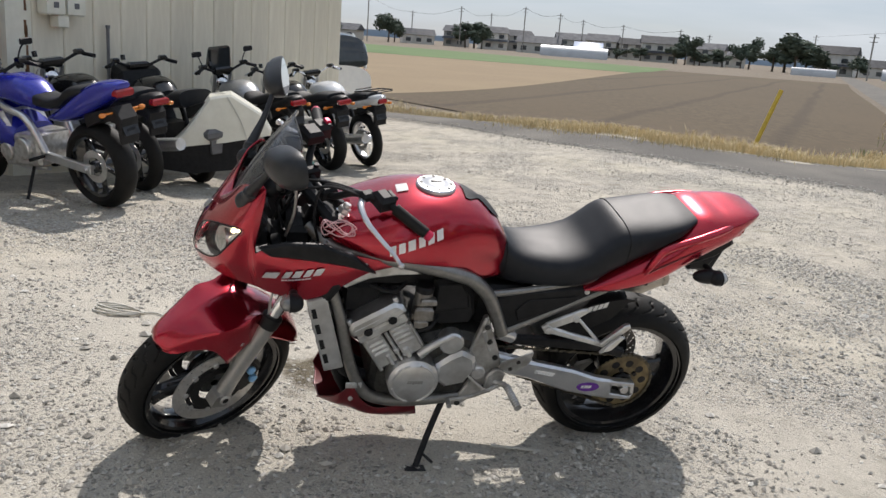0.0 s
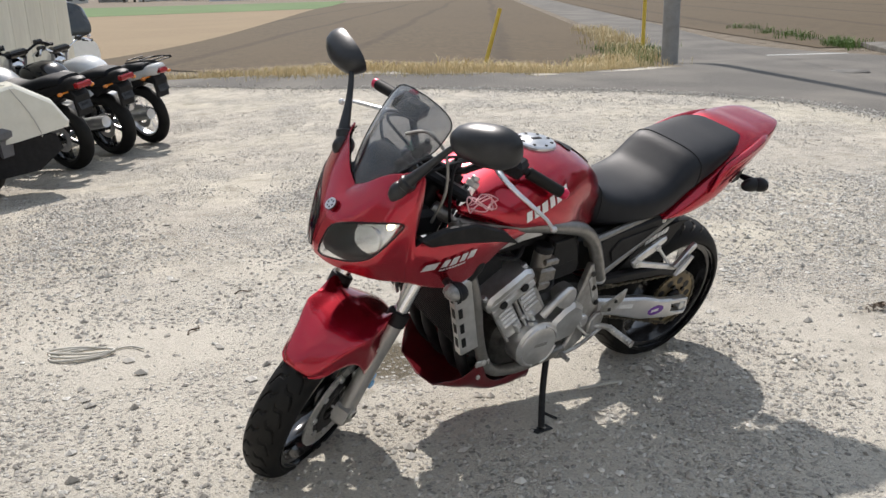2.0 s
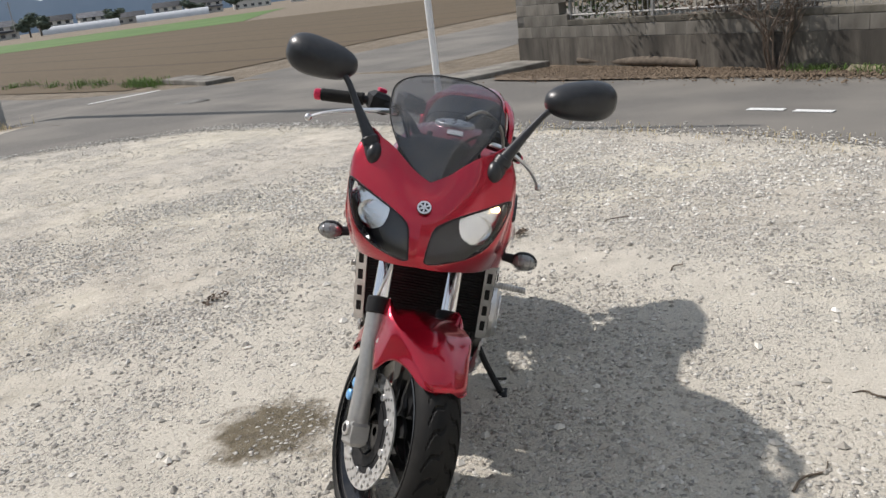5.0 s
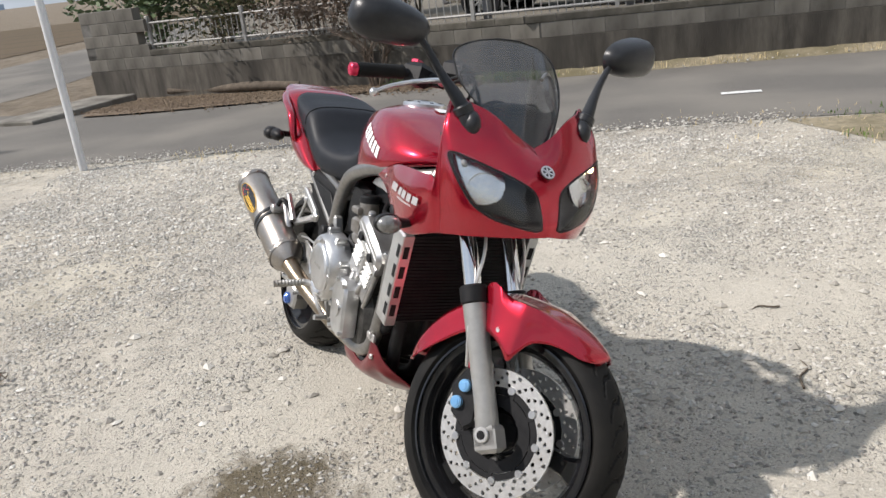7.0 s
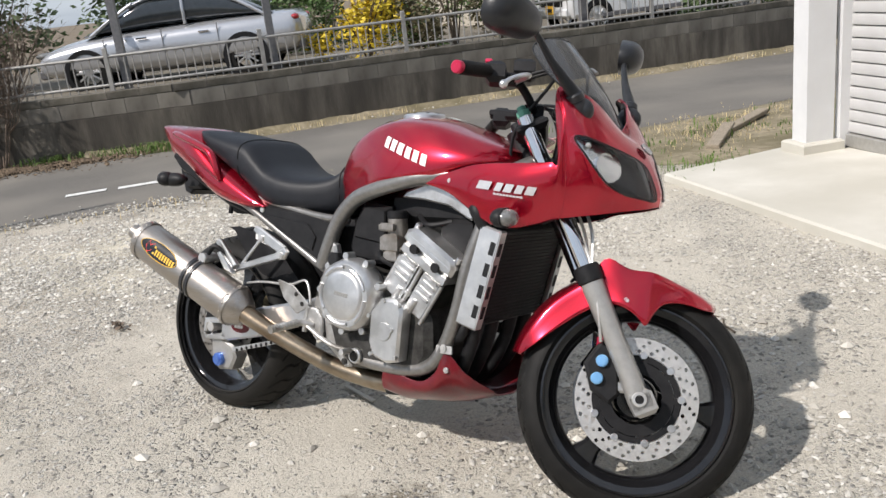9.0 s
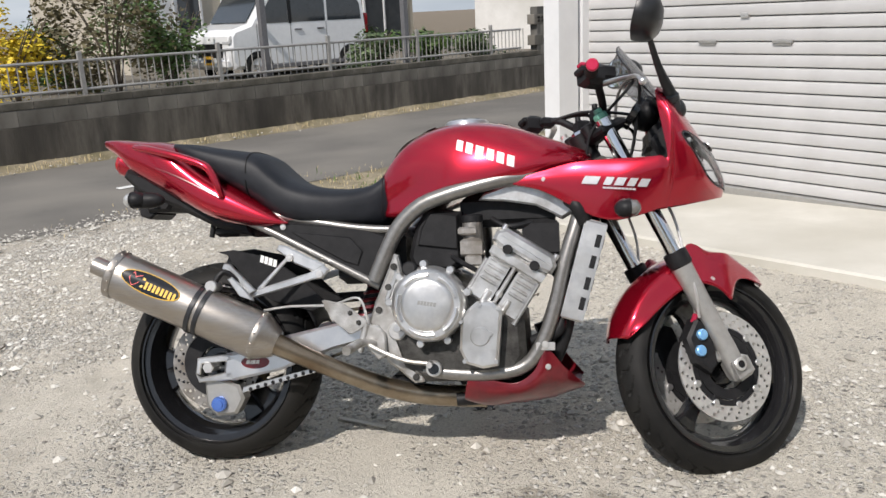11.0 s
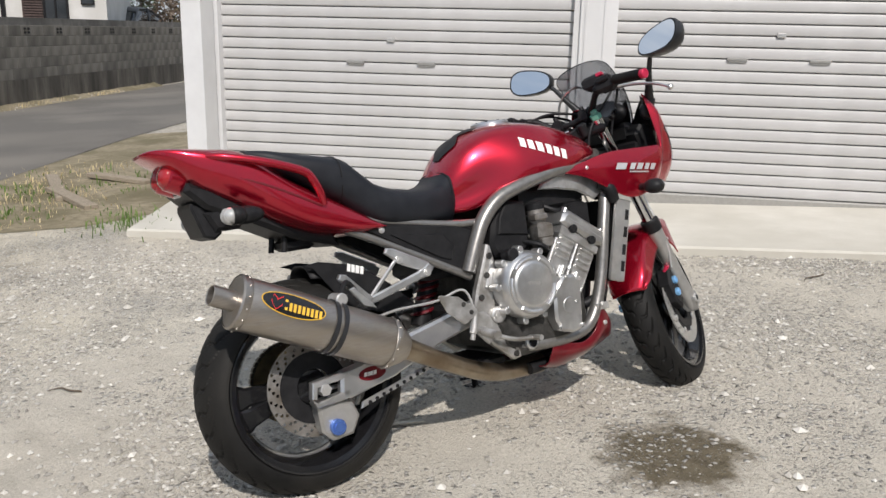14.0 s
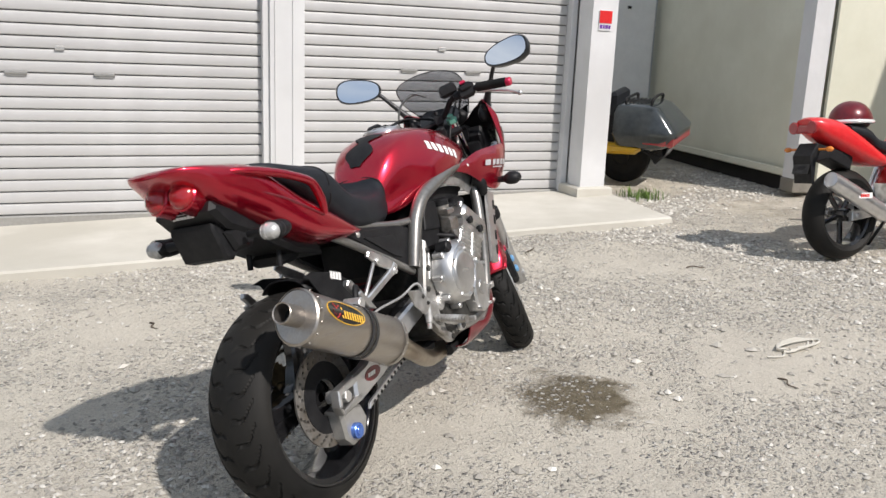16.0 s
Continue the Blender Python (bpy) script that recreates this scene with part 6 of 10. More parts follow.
# fairing: front shell and side panels
F1 = [[(1.352, 0.0, 0.905), (1.395, 0.0, 0.872), (1.432, 0.0, 0.822), (1.458, 0.0, 0.755), (1.456, 0.0, 0.718)],
      [(1.346, 0.045, 0.930), (1.391, 0.053, 0.875), (1.425, 0.057, 0.820), (1.447, 0.060, 0.752), (1.441, 0.056, 0.712)],
      [(1.326, 0.095, 0.968), (1.366, 0.120, 0.895), (1.392, 0.134, 0.825), (1.407, 0.130, 0.755), (1.398, 0.115, 0.705)],
      [(1.306, 0.135, 0.988), (1.330, 0.180, 0.915), (1.348, 0.194, 0.845), (1.366, 0.178, 0.765), (1.348, 0.154, 0.697)],
      [(1.262, 0.182, 0.992), (1.296, 0.207, 0.930), (1.301, 0.208, 0.850), (1.300, 0.199, 0.765), (1.280, 0.180, 0.688)]]
F2 = [[(1.284, 0.209, 0.828), (1.286, 0.213, 0.812), (1.284, 0.214, 0.785), (1.276, 0.208, 0.748), (1.256, 0.190, 0.683)],
      [(1.264, 0.212, 0.822), (1.262, 0.217, 0.808), (1.256, 0.2195, 0.782), (1.246, 0.214, 0.742), (1.226, 0.198, 0.674)],
      [(1.205, 0.211, 0.820), (1.200, 0.218, 0.804), (1.190, 0.223, 0.776), (1.178, 0.220, 0.733), (1.158, 0.206, 0.660)],
      [(1.145, 0.206, 0.820), (1.140, 0.213, 0.802), (1.130, 0.218, 0.772), (1.118, 0.216, 0.728), (1.102, 0.207, 0.668)],
      [(1.050, 0.199, 0.816), (1.045, 0.204, 0.798), (1.040, 0.207, 0.775), (1.035, 0.206, 0.744), (1.030, 0.200, 0.705)],
      [(0.965, 0.188, 0.798), (0.965, 0.190, 0.789), (0.962, 0.192, 0.777), (0.960, 0.192, 0.762), (0.958, 0.189, 0.745)],
      [(0.880, 0.180, 0.776), (0.880, 0.181, 0.774), (0.880, 0.181, 0.771), (0.880, 0.181, 0.768), (0.880, 0.180, 0.766)]]
WHOLE = surface(F1 + F2, 8, 10)
SPLIT = (len(F1) - 1) / (len(F1) + len(F2) - 1)


def FS(u, v):
    return WHOLE(min(max(u, 0.0), 1.0) * SPLIT, v)


def SS(u, v):
    return WHOLE(SPLIT + min(max(u, 0.0), 1.0) * (1 - SPLIT), v)



# the lamp's outline, seen from ahead
LAMP = np.array([q for q in smooth_line([(0.020, 0.735), (0.026, 0.780), (0.036, 0.815), (0.075, 0.838), (0.120, 0.856), (0.165, 0.872), (0.198, 0.883), (0.203, 0.870), (0.192, 0.830), (0.172, 0.790), (0.152, 0.767), (0.115, 0.747), (0.070, 0.737), (0.035, 0.731), (0.020, 0.735)], 6)][:-1])


def lamp(u, v):
    """Below zero inside the headlight's outline, in metres."""
    p = FS(u, v)[1:]
    a, b = LAMP, np.roll(LAMP, -1, 0)
    e = b - a
    t = np.clip(((p - a) * e).sum(1) / ((e * e).sum(1) + 1e-12), 0, 1)
    dist = np.sqrt((((a + t[:, None] * e) - p) ** 2).sum(1).min())
    cross = (a[:, 1] > p[1]) != (b[:, 1] > p[1])
    xs = a[:, 0] + (p[1] - a[:, 1]) * e[:, 0] / np.where(abs(e[:, 1]) < 1e-9, 1e-9, e[:, 1])
    return -dist if (cross & (xs > p[0])).sum() % 2 else dist


dense = np.array([[FS(u, v) for u in np.linspace(0, 1, 110)] for v in np.linspace(0, 1, 110)]).reshape(-1, 3)


def on_front(y, z):
    w = ((dense[:, 1] - y) ** 2 + (dense[:, 2] - z) ** 2)
    near = np.argsort(w)[:4]
    k = 1 / (w[near] + 1e-7)
    return np.array((float((dense[near, 0] * k).sum() / k.sum()), y, z))


shell = patch(FS, 100, 84, lambda u, v: lamp(u, v) > 0).mirrored()
shell.weld = True
fa = part("fairing_front", shell, "red", bike, "metallic red front fairing", 60)
thick(fa, 0.004)
lining = patch(FS, 40, 34, lambda u, v: lamp(u, v) > 0.014, -0.010).mirrored()
lining.weld = True
part("fairing_lining", lining, "black", fa, "matt black fairing lining", 60)
lens_geo = patch(FS, 60, 54, lambda u, v: lamp(u, v) < 0.003, 0.0015)
house_geo = patch(FS, 80, 72, lambda u, v: lamp(u, v) < 0.032 and math.hypot(FS(u, v)[1] - 0.158, FS(u, v)[2] - 0.838) > 0.060, -0.034)
bright_geo = patch(FS, 80, 72, lambda u, v: lamp(u, v) < 0.032 and math.hypot(FS(u, v)[1] - 0.158, FS(u, v)[2] - 0.838) < 0.064, -0.022)
bowl, bulbs = Geo(), Geo()
for cy, cz, r0, tall, nrm in ((0.136, 0.816, 0.037, 0.85, (0.96, 0.22, 0.10)),):
    nrm = np.array(nrm) / np.linalg.norm(nrm)
    base = on_front(cy, cz) - 0.022 * nrm
    side = np.cross(nrm, (0, 0, 1.0))
    side /= np.linalg.norm(side)
    upv = np.cross(side, nrm)
    rg = []
    for t in np.linspace(0.12, 1, 9):
        rg.append([tuple(base - nrm * (0.040 * (1 - t * t)) + r0 * t * (math.cos(q) * side + tall * math.sin(q) * upv)) for k, q in enumerate(np.linspace(0, 2 * math.pi, 28, endpoint=False))])
    bowl.rings(rg, False)
    bulbs.ball(tuple(base - 0.024 * nrm), 0.010, 12, 8)
gask = Geo().tube([tuple(on_front(y, z)) for y, z in LAMP[::2]] + [tuple(on_front(*LAMP[0]))], 0.0024, 8, 1)


SIDE_PTS = np.array([SS(u, v) for u in np.linspace(0, 1, 120) for v in np.linspace(0, 1, 60)])


def other(g):
    q = Geo()
    q.v, q.f = [(x, -y, z) for x, y, z in g.v], list(g.f)
    return q


for s in (1, -1):
    same = (lambda g: g) if s > 0 else other
    hl = part("headlight", same(lens_geo), "lens", fa, "clear almond-shaped headlight", 60)
    hl.visible_shadow = False
    part("lamp_gasket", same(gask), "black", fa)
    part("lamp_housing", same(house_geo), "lamp_inner", fa, "dark tinted headlight bowl", 60)
    part("lamp_bowl", same(bright_geo), "lamp_silver", fa, "silvered headlight bowl", 60)
    pieces("bulb", same(bulbs), "clear_bright", fa)
    part("position_light", same(Geo().ball(tuple(on_front(0.178, 0.862) - np.array((0.012, 0.006, 0.0))), 0.0075, 12, 8)), "bulb_lit" if s > 0 else "clear_bright", fa, "lit position lamp" if s > 0 else "")
    pieces("reflector", same(bowl), "chrome", fa, "chrome headlight reflector", 20)
    sgeo = patch(SS, 96, 32)
    sd = part("fairing_side", same(sgeo), "red", bike, "metallic red fairing side panel", 60)
    thick(sd, 0.004)
    part("side_lining", same(patch(SS, 30, 16, lambda u, v: True, -0.010)), "black", sd, "matt black panel lining", 60)
    # dark inner panel along the top edge of the side
    if s > 0:
        part("air_scoop", Geo().prism([(1.275, 0.832), (1.20, 0.852), (1.10, 0.852), (1.0, 0.815), (0.935, 0.762), (1.02, 0.782), (1.15, 0.80), (1.24, 0.806)], s * 0.200, s * 0.222, "y", 0.006), "black", sd, "dark grey plastic intake panel")
    # lettering: silver bars with a slanted lead stroke
    ltr = Geo()

    def fplace(u, t, s=s):
        x = (1.262 - u) if s > 0 else (1.062 + u)
        z = 0.748 + t + 0.10 * (1.16 - x)
        k = int(np.argmin((SIDE_PTS[:, 0] - x) ** 2 + (SIDE_PTS[:, 2] - z) ** 2))
        return (x, s * SIDE_PTS[k, 1], z), (0, s, 0)

    on_surface(ltr, fplace, 0.175, 0.021, (2.2, 1.1, 1.3, 1.1, 1.3), 0.0065, 0.55, 1.38)
    pieces("letter_bar", ltr, "silver_ink", sd, "slanted silver block of a decal", 60)
    small = on_surface(Geo(), lambda u, t, f=fplace: f(u + 0.055, t - 0.010), 0.085, 0.005, (1,) * 9, 0.0065, 0.0)
    pieces("small_letter_bar", small, "silver_ink", sd)
    bl = Geo()
    bolt(bl, (0.965, s * 0.190, 0.775), (0, s, 0), 0.007, 0.003)
    part("panel_screw", bl, "steel", sd)
em = Geo().lathe([(0.001, 0.003), (0.0165, 0.003), (0.018, 0.0)], 28, axis="x", m=Matrix.Translation((1.418, 0, 0.857)) @ pose(0, 0, 0, 0, -42, 0))
emo = part("emblem", em, "black_gloss", bike, "round dark emblem with a silver ring and spokes")
er = Geo().lathe([(0.013, 0.0045), (0.017, 0.0045), (0.017, 0.003), (0.013, 0.003)], 28, axis="x", loop=True)
for k in range(3):
    er.box((0.004, 0, 0), (0.0015, 0.004, 0.028), 0.0, Matrix.Rotation(k * math.pi / 3, 4, "X"))
part("emblem_ring", er.moved(Matrix.Translation((1.418, 0, 0.857)) @ pose(0, 0, 0, 0, -42, 0)), "alloy", emo)
part("fairing_under", Geo().prism([(1.37, 0.725), (1.30, 0.712), (1.20, 0.705), (1.20, 0.73), (1.36, 0.745)], -0.12, 0.12, "y", 0.006), "black", bike)

# windscreen
WS = []
for k in range(25):
    t = k / 24
    x0, z0 = 1.352 - 0.165 * t + 0.012 * math.sin(math.pi * t), 0.902 + 0.243 * t
    hw = 0.035 + 0.108 * math.sin(min(1.0, t * 1.7) * math.pi / 2) if t < 0.70 else 0.143 * math.sqrt(max(0.02, 1 - ((t - 0.70) / 0.305) ** 2.4))
    row = []
    for j in range(25):
        y = hw * (-1 + 2 * j / 24)
        drop = (y / 0.14) ** 2
        row.append((x0 - 0.085 * drop * (0.6 + 0.4 * (1 - t)), y, z0 + 0.0 * drop + (0.035 * drop * (1 - t))))
    WS.append(row)
scr = part("windscreen", Geo().rings(WS, cap=False, closed=False), "smoke", bike, "smoke-tinted windscreen", 60)
thick(scr, 0.003)
scr.visible_shadow = True
edge = [WS[k][0] for k in range(25)] + WS[24][1:-1] + [WS[k][24] for k in range(24, -1, -1)]
part("screen_edge", Geo().tube(edge, 0.0018, 6, 1), "plastic_dark", scr)
# black sheet added close behind the foot, as the screen's blackout print
lower = [WS[k] for k in range(0, 9)]
part("screen_shade", Geo().rings([[(x - 0.008, y * 0.97, z - 0.004) for x, y, z in r] for r in lower], cap=False, closed=False), "black", scr, "black sheet standing for the blacked-out print at the screen foot", 60)

# fork, in straight-ahead space, then turned with the handlebar
RK = np.array((-0.438, 0.0, 0.899))


def fk(t, y, fwd=0.0):
    """A point t metres up the fork leg from the axle."""
    p = np.array((FX, y + FY, FZ)) + RK * t + fwd * np.array((0.899, 0, 0.438))
    return tuple(p)


LOW = Matrix.Translation((-0.033, 0.014, -0.088))
for s in (1, -1):
    y = s * 0.103
    leg = Geo().tube([fk(-0.035, y, 0.0), fk(0.0, y, 0.0), fk(0.05, y, 0.003), fk(0.12, y, 0.003), fk(0.30, y, 0.003), fk(0.315, y, 0.003)], [0.024, 0.027, 0.027, 0.026, 0.029, 0.029], 18, 4)
    leg.box((0, 0, 0), (0.05, 0.05, 0.055), 0.008, Matrix.Translation(fk(-0.005, y, 0.004)) @ Matrix.Rotation(radians(-26), 4, "Y"))
    lo = part("fork_leg", leg.moved(STEER), "fork_low", bike, "grey painted lower fork leg")
    part("axle_clamp", Geo().box((0, 0, 0), (0.058, 0.044, 0.062), 0.010, Matrix.Translation(fk(-0.012, s * 0.106, 0.006)) @ Matrix.Rotation(radians(-26), 4, "Y")).moved(STEER), "fork_low", lo)
    part("axle_end", Geo().cyl(fk(0, s * 0.12), fk(0, s * 0.134), 0.018, 18, 0.002).moved(STEER), "steel", lo)
    part("axle_bore", Geo().cyl(fk(0, s * 0.130), fk(0, s * 0.1348), 0.0105, 18).moved(STEER), "black", lo)
    part("dust_seal", Geo().cyl(fk(0.30, y, 0.003), fk(0.345, y, 0.003), 0.033, 20, 0.004).moved(STEER), "black", lo, "black rubber dust seal")
    part("stanchion", Geo().cyl(fk(0.34, y, 0.003), fk(0.755, y, 0.003), 0.0215, 20).moved(STEER), "chrome", bike, "chrome fork tube")
    part("fork_cap", Geo().cyl(fk(0.755, y, 0.003), fk(0.773, y, 0.003), 0.020, 6, 0.003).cyl(fk(0.773, y, 0.003), fk(0.786, y, 0.003), 0.012, 16, 0.002).moved(STEER), "green" if s < 0 else "steel", bike)
    cp = Geo().prism([(1.345, 0.455), (1.31, 0.40), (1.33, 0.335), (1.375, 0.305), (1.40, 0.33), (1.395, 0.40), (1.375, 0.45)], s * 0.052, s * 0.104, "y", 0.008)
    co = part("front_brake_caliper", cp.moved(STEER @ LOW), "black", bike, "dark brake caliper with light blue anodised caps")
    cpb = Geo()
    for x, z in ((1.352, 0.408), (1.342, 0.365)):
        cpb.cyl((x, s * 0.10, z), (x, s * 0.116, z), 0.0150, 20, 0.003)
        cpb.cyl((x, s * 0.116, z), (x, s * 0.1175, z), 0.009, 6)
    pieces("caliper_cap", cpb.moved(STEER @ LOW), "cyan_anod", co, "light blue anodised caliper cap")
    cb2 = Geo().box((1.395, s * 0.085, 0.425), (0.03, 0.03, 0.03), 0.006).box((1.40, s * 0.085, 0.35), (0.03, 0.03, 0.03), 0.006)
    pieces("caliper_mount", cb2.moved(STEER @ LOW), "silver", co)
    ln = Geo().tube([(1.312, s * 0.10, 0.365), (1.30, s * 0.115, 0.44), (1.28, s * 0.112, 0.53), (1.27, s * 0.10, 0.64), (1.22, s * 0.09, 0.76)], 0.0042, 8)
    part("brake_hose", ln.moved(STEER), "steel", bike, "braided steel brake hose")
    part("banjo", Geo().cyl((1.345, s * 0.085, 0.445), (1.345, s * 0.10, 0.462), 0.008, 10).moved(STEER @ LOW), "red_anod" if s < 0 else "blue_anod", co)
# triple clamps and stem
tc = Geo()
for t in (0.54, 0.725):
    mt = Matrix.Translation(fk(t, 0, 0.0)) @ Matrix.Rotation(radians(-26), 4, "Y")
    tc.box((0.012, 0, 0), (0.085, 0.25, 0.032), 0.012, mt)
tc.cyl(fk(0.50, 0, -0.02), fk(0.755, 0, -0.02), 0.03, 20)
part("triple_clamp", tc.moved(STEER), "black", bike, "black triple clamps")
part("stem_nut", Geo().cyl(fk(0.745, 0, -0.02), fk(0.765, 0, -0.02), 0.018, 6, 0.003).moved(STEER), "chrome", bike)

# front fender
FD = table([(52, 0.030, 0.300, 0.292), (54, 0.046, 0.303, 0.282), (58, 0.057, 0.304, 0.271), (66, 0.069, 0.305, 0.261), (74, 0.081, 0.306, 0.248), (80, 0.093, 0.308, 0.232), (85, 0.103, 0.310, 0.198), (88, 0.109, 0.311, 0.176), (91, 0.109, 0.312, 0.180), (96, 0.108, 0.315, 0.200), (103, 0.104, 0.320, 0.222), (112, 0.092, 0.322, 0.240), (125, 0.080, 0.320, 0.244), (140, 0.073, 0.320, 0.252), (154, 0.067, 0.318, 0.272), (164, 0.050, 0.316, 0.300)])
rows = []
for k in range(58):
    deg = 52 + 112 * k / 57
    a = radians(deg)
    w, r, low = FD(deg)
    row = []
    for j in range(25):
        q = -1 + 2 * j / 24
        e = abs(q)
        top = min(e / 0.5, 1.0)
        y = math.copysign(math.sin(top * math.pi / 2) * w, q) + math.copysign(max(0.0, e - 0.5) * 0.022, q)
        ear = 0.044 * math.exp(-((deg - 106) / 6.5) ** 2) * math.exp(-((e - 0.5) / 0.16) ** 2) + 0.010 * math.exp(-((deg - 88) / 12) ** 2) * math.exp(-((e - 0.42) / 0.12) ** 2)
        rr = r + ear + 0.006 * math.exp(-(e / 0.12) ** 2) - 0.020 * top ** 2 - (r - 0.020 - low) * max(0.0, (e - 0.5) / 0.5) ** 0.9
        row.append((FX + rr * math.cos(a), FY + y, FZ + rr * math.sin(a)))
    rows.append(row)
fd = part("front_fender", Geo().rings(rows, cap=False, closed=False).moved(STEER), "red", bike, "glossy red front mudguard", 60)
thick(fd, 0.003)
bl = Geo()
for s in (1, -1):
    bolt(bl, (1.368, FY + s * 0.112, 0.470), (0, s, 0), 0.009, 0.004)
pieces("fender_bolt", bl.moved(STEER), "steel", fd)

# handlebar and controls
BAR_C = np.array((1.103, 0.0, 0.945))
hb = Geo().tube([(BAR_C[0] - 0.172, 0.322, BAR_C[2] + 0.012), (BAR_C[0] - 0.115, 0.215, BAR_C[2] + 0.045), (BAR_C[0] - 0.045, 0.13, BAR_C[2] + 0.05), (BAR_C[0], 0.06, BAR_C[2]), (BAR_C[0], -0.06, BAR_C[2]), (BAR_C[0] - 0.045, -0.13, BAR_C[2] + 0.05), (BAR_C[0] - 0.115, -0.215, BAR_C[2] + 0.045), (BAR_C[0] - 0.172, -0.322, BAR_C[2] + 0.012)], 0.011, 12)
bar = part("handlebar", hb.moved(STEER), "black", bike, "black handlebar turned to one side")
rs = Geo()
for s in (1, -1):
    rs.cyl(fk(0.72, s * 0.05, -0.02), fk(0.765, s * 0.05, -0.02), 0.016, 14, 0.003)
    rs.box((BAR_C[0], s * 0.05, BAR_C[2]), (0.05, 0.03, 0.045), 0.008)
    rs.cyl((BAR_C[0] - 0.015, s * 0.05, BAR_C[2] + 0.02), (BAR_C[0] - 0.015, s * 0.05, BAR_C[2] + 0.032), 0.008)
pieces("riser", rs.moved(STEER), "black", bar, "black handlebar risers")
for s in (1, -1):
    ga, gb = np.array((BAR_C[0] - 0.118, s * 0.222, BAR_C[2] + 0.044)), np.array((BAR_C[0] - 0.171, s * 0.320, BAR_C[2] + 0.013))
    d = gb - ga
    grip = Geo()
    n = 22
    grip.tube([tuple(ga + d * k / n) for k in range(n + 1)], [0.0165 + 0.0012 * (k % 2) for k in range(n + 1)], 14, 1)
    go = part("grip", grip.moved(STEER), "rubber", bar, "black ribbed rubber grip")
    part("bar_end", Geo().cyl(tuple(gb), tuple(gb + d * 0.17), 0.0155, 18, 0.003).cyl(tuple(gb + d * 0.17), tuple(gb + d * 0.175), 0.008).moved(STEER), "red_anod", bar, "red bar end weight")
    sw = Geo().box((BAR_C[0] - 0.098, s * 0.185, BAR_C[2] + 0.05), (0.05, 0.06, 0.055), 0.012)
    sw.box((BAR_C[0] - 0.125, s * 0.185, BAR_C[2] + 0.062), (0.02, 0.04, 0.02), 0.005)
    part("switch_block", sw.moved(STEER), "black", bar, "black switch block")
    if s < 0:
        part("stop_switch", Geo().box((BAR_C[0] - 0.118, s * 0.18, BAR_C[2] + 0.082), (0.018, 0.022, 0.012), 0.003).moved(STEER), "red_anod", bar, "red engine stop switch")
    lev = Geo().tube([(BAR_C[0] - 0.055, s * 0.150, BAR_C[2] + 0.044), (BAR_C[0] - 0.024, s * 0.185, BAR_C[2] + 0.046), (BAR_C[0] - 0.016, s * 0.235, BAR_C[2] + 0.034), (BAR_C[0] - 0.030, s * 0.290, BAR_C[2] + 0.012), (BAR_C[0] - 0.052, s * 0.335, BAR_C[2] - 0.014), (BAR_C[0] - 0.063, s * 0.362, BAR_C[2] - 0.035)], [0.011, 0.010, 0.0085, 0.0075, 0.0065, 0.006], 10, 6, flat=0.7)
    lev.ball((BAR_C[0] - 0.064, s * 0.366, BAR_C[2] - 0.038), 0.010, 12, 8)
    part("lever", lev.moved(STEER), "alloy", bar, "polished alloy lever")
    perch = Geo().box((BAR_C[0] - 0.065, s * 0.15, BAR_C[2] + 0.05), (0.045, 0.035, 0.03), 0.008)
    if s < 0:
        perch.box((BAR_C[0] - 0.03, s * 0.125, BAR_C[2] + 0.085), (0.055, 0.065, 0.045), 0.010)
    part("lever_perch", perch.moved(STEER), "black", bar)
cab = Geo()
for y0, x1, z1, y1 in ((0.15, 1.20, 0.86, 0.06), (0.14, 1.10, 0.84, 0.10), (-0.15, 1.2, 0.86, -0.06), (-0.13, 1.08, 0.85, -0.08), (0.12, 1.24, 0.88, 0.0)):
    p0 = STEER @ Vector((BAR_C[0] - 0.05, y0, BAR_C[2] + 0.05))
    cab.tube([tuple(p0), (p0.x + 0.10, p0.y * 0.8, p0.z + 0.015), (x1 + 0.02, y1 * 1.1, z1 + 0.06), (x1, y1, z1 - 0.04)], 0.0045, 8)
pieces("control_cable", cab, "black", bike, "black control cables")
gcab = Geo().tube([(1.255, 0.06, 1.06), (1.215, 0.10, 1.075), (1.185, 0.15, 1.03), (1.18, 0.165, 0.93), (1.20, 0.15, 0.84)], 0.0045, 8)
part("grey_hose", gcab, "frame", bike, "thin grey sleeved cable by the screen")
pk = Geo()
rng = random.Random(4)
for k in range(4):
    p = [(1.045 + 0.045 * math.cos(q + k) + 0.004 * k, 0.165 + 0.01 * math.sin(3 * q + k), 0.880 + 0.022 * math.sin(q * (1 + 0.3 * k) + k)) for q in np.linspace(0, 5.6, 12)]
    pk.tube(p, 0.0018, 6, 3)
part("tangled_wire", pk, "pink", bike, "tangled pink wire behind the clutch lever")
# instrument panel
ins = Geo().ball((1.25, 0.0, 0.955), (0.04, 0.105, 0.045), 24, 14)
io2 = part("instrument_panel", ins, "black", bike, "black instrument panel behind the screen")
gl = Geo()
for y in (-0.045, 0.045):
    gl.lathe([(0.001, 0.0), (0.040, 0.0), (0.044, 0.004), (0.044, 0.02)], 28, axis="x", m=Matrix.Translation((1.212, y, 0.968)) @ pose(0, 0, 0, 0, 35, 0))
pieces("gauge", gl, "black_gloss", io2)
part("cluster_stay", Geo().box((1.28, 0, 0.88), (0.06, 0.18, 0.08), 0.02).box((1.30, 0, 0.82), (0.10, 0.26, 0.08), 0.02), "black", bike)
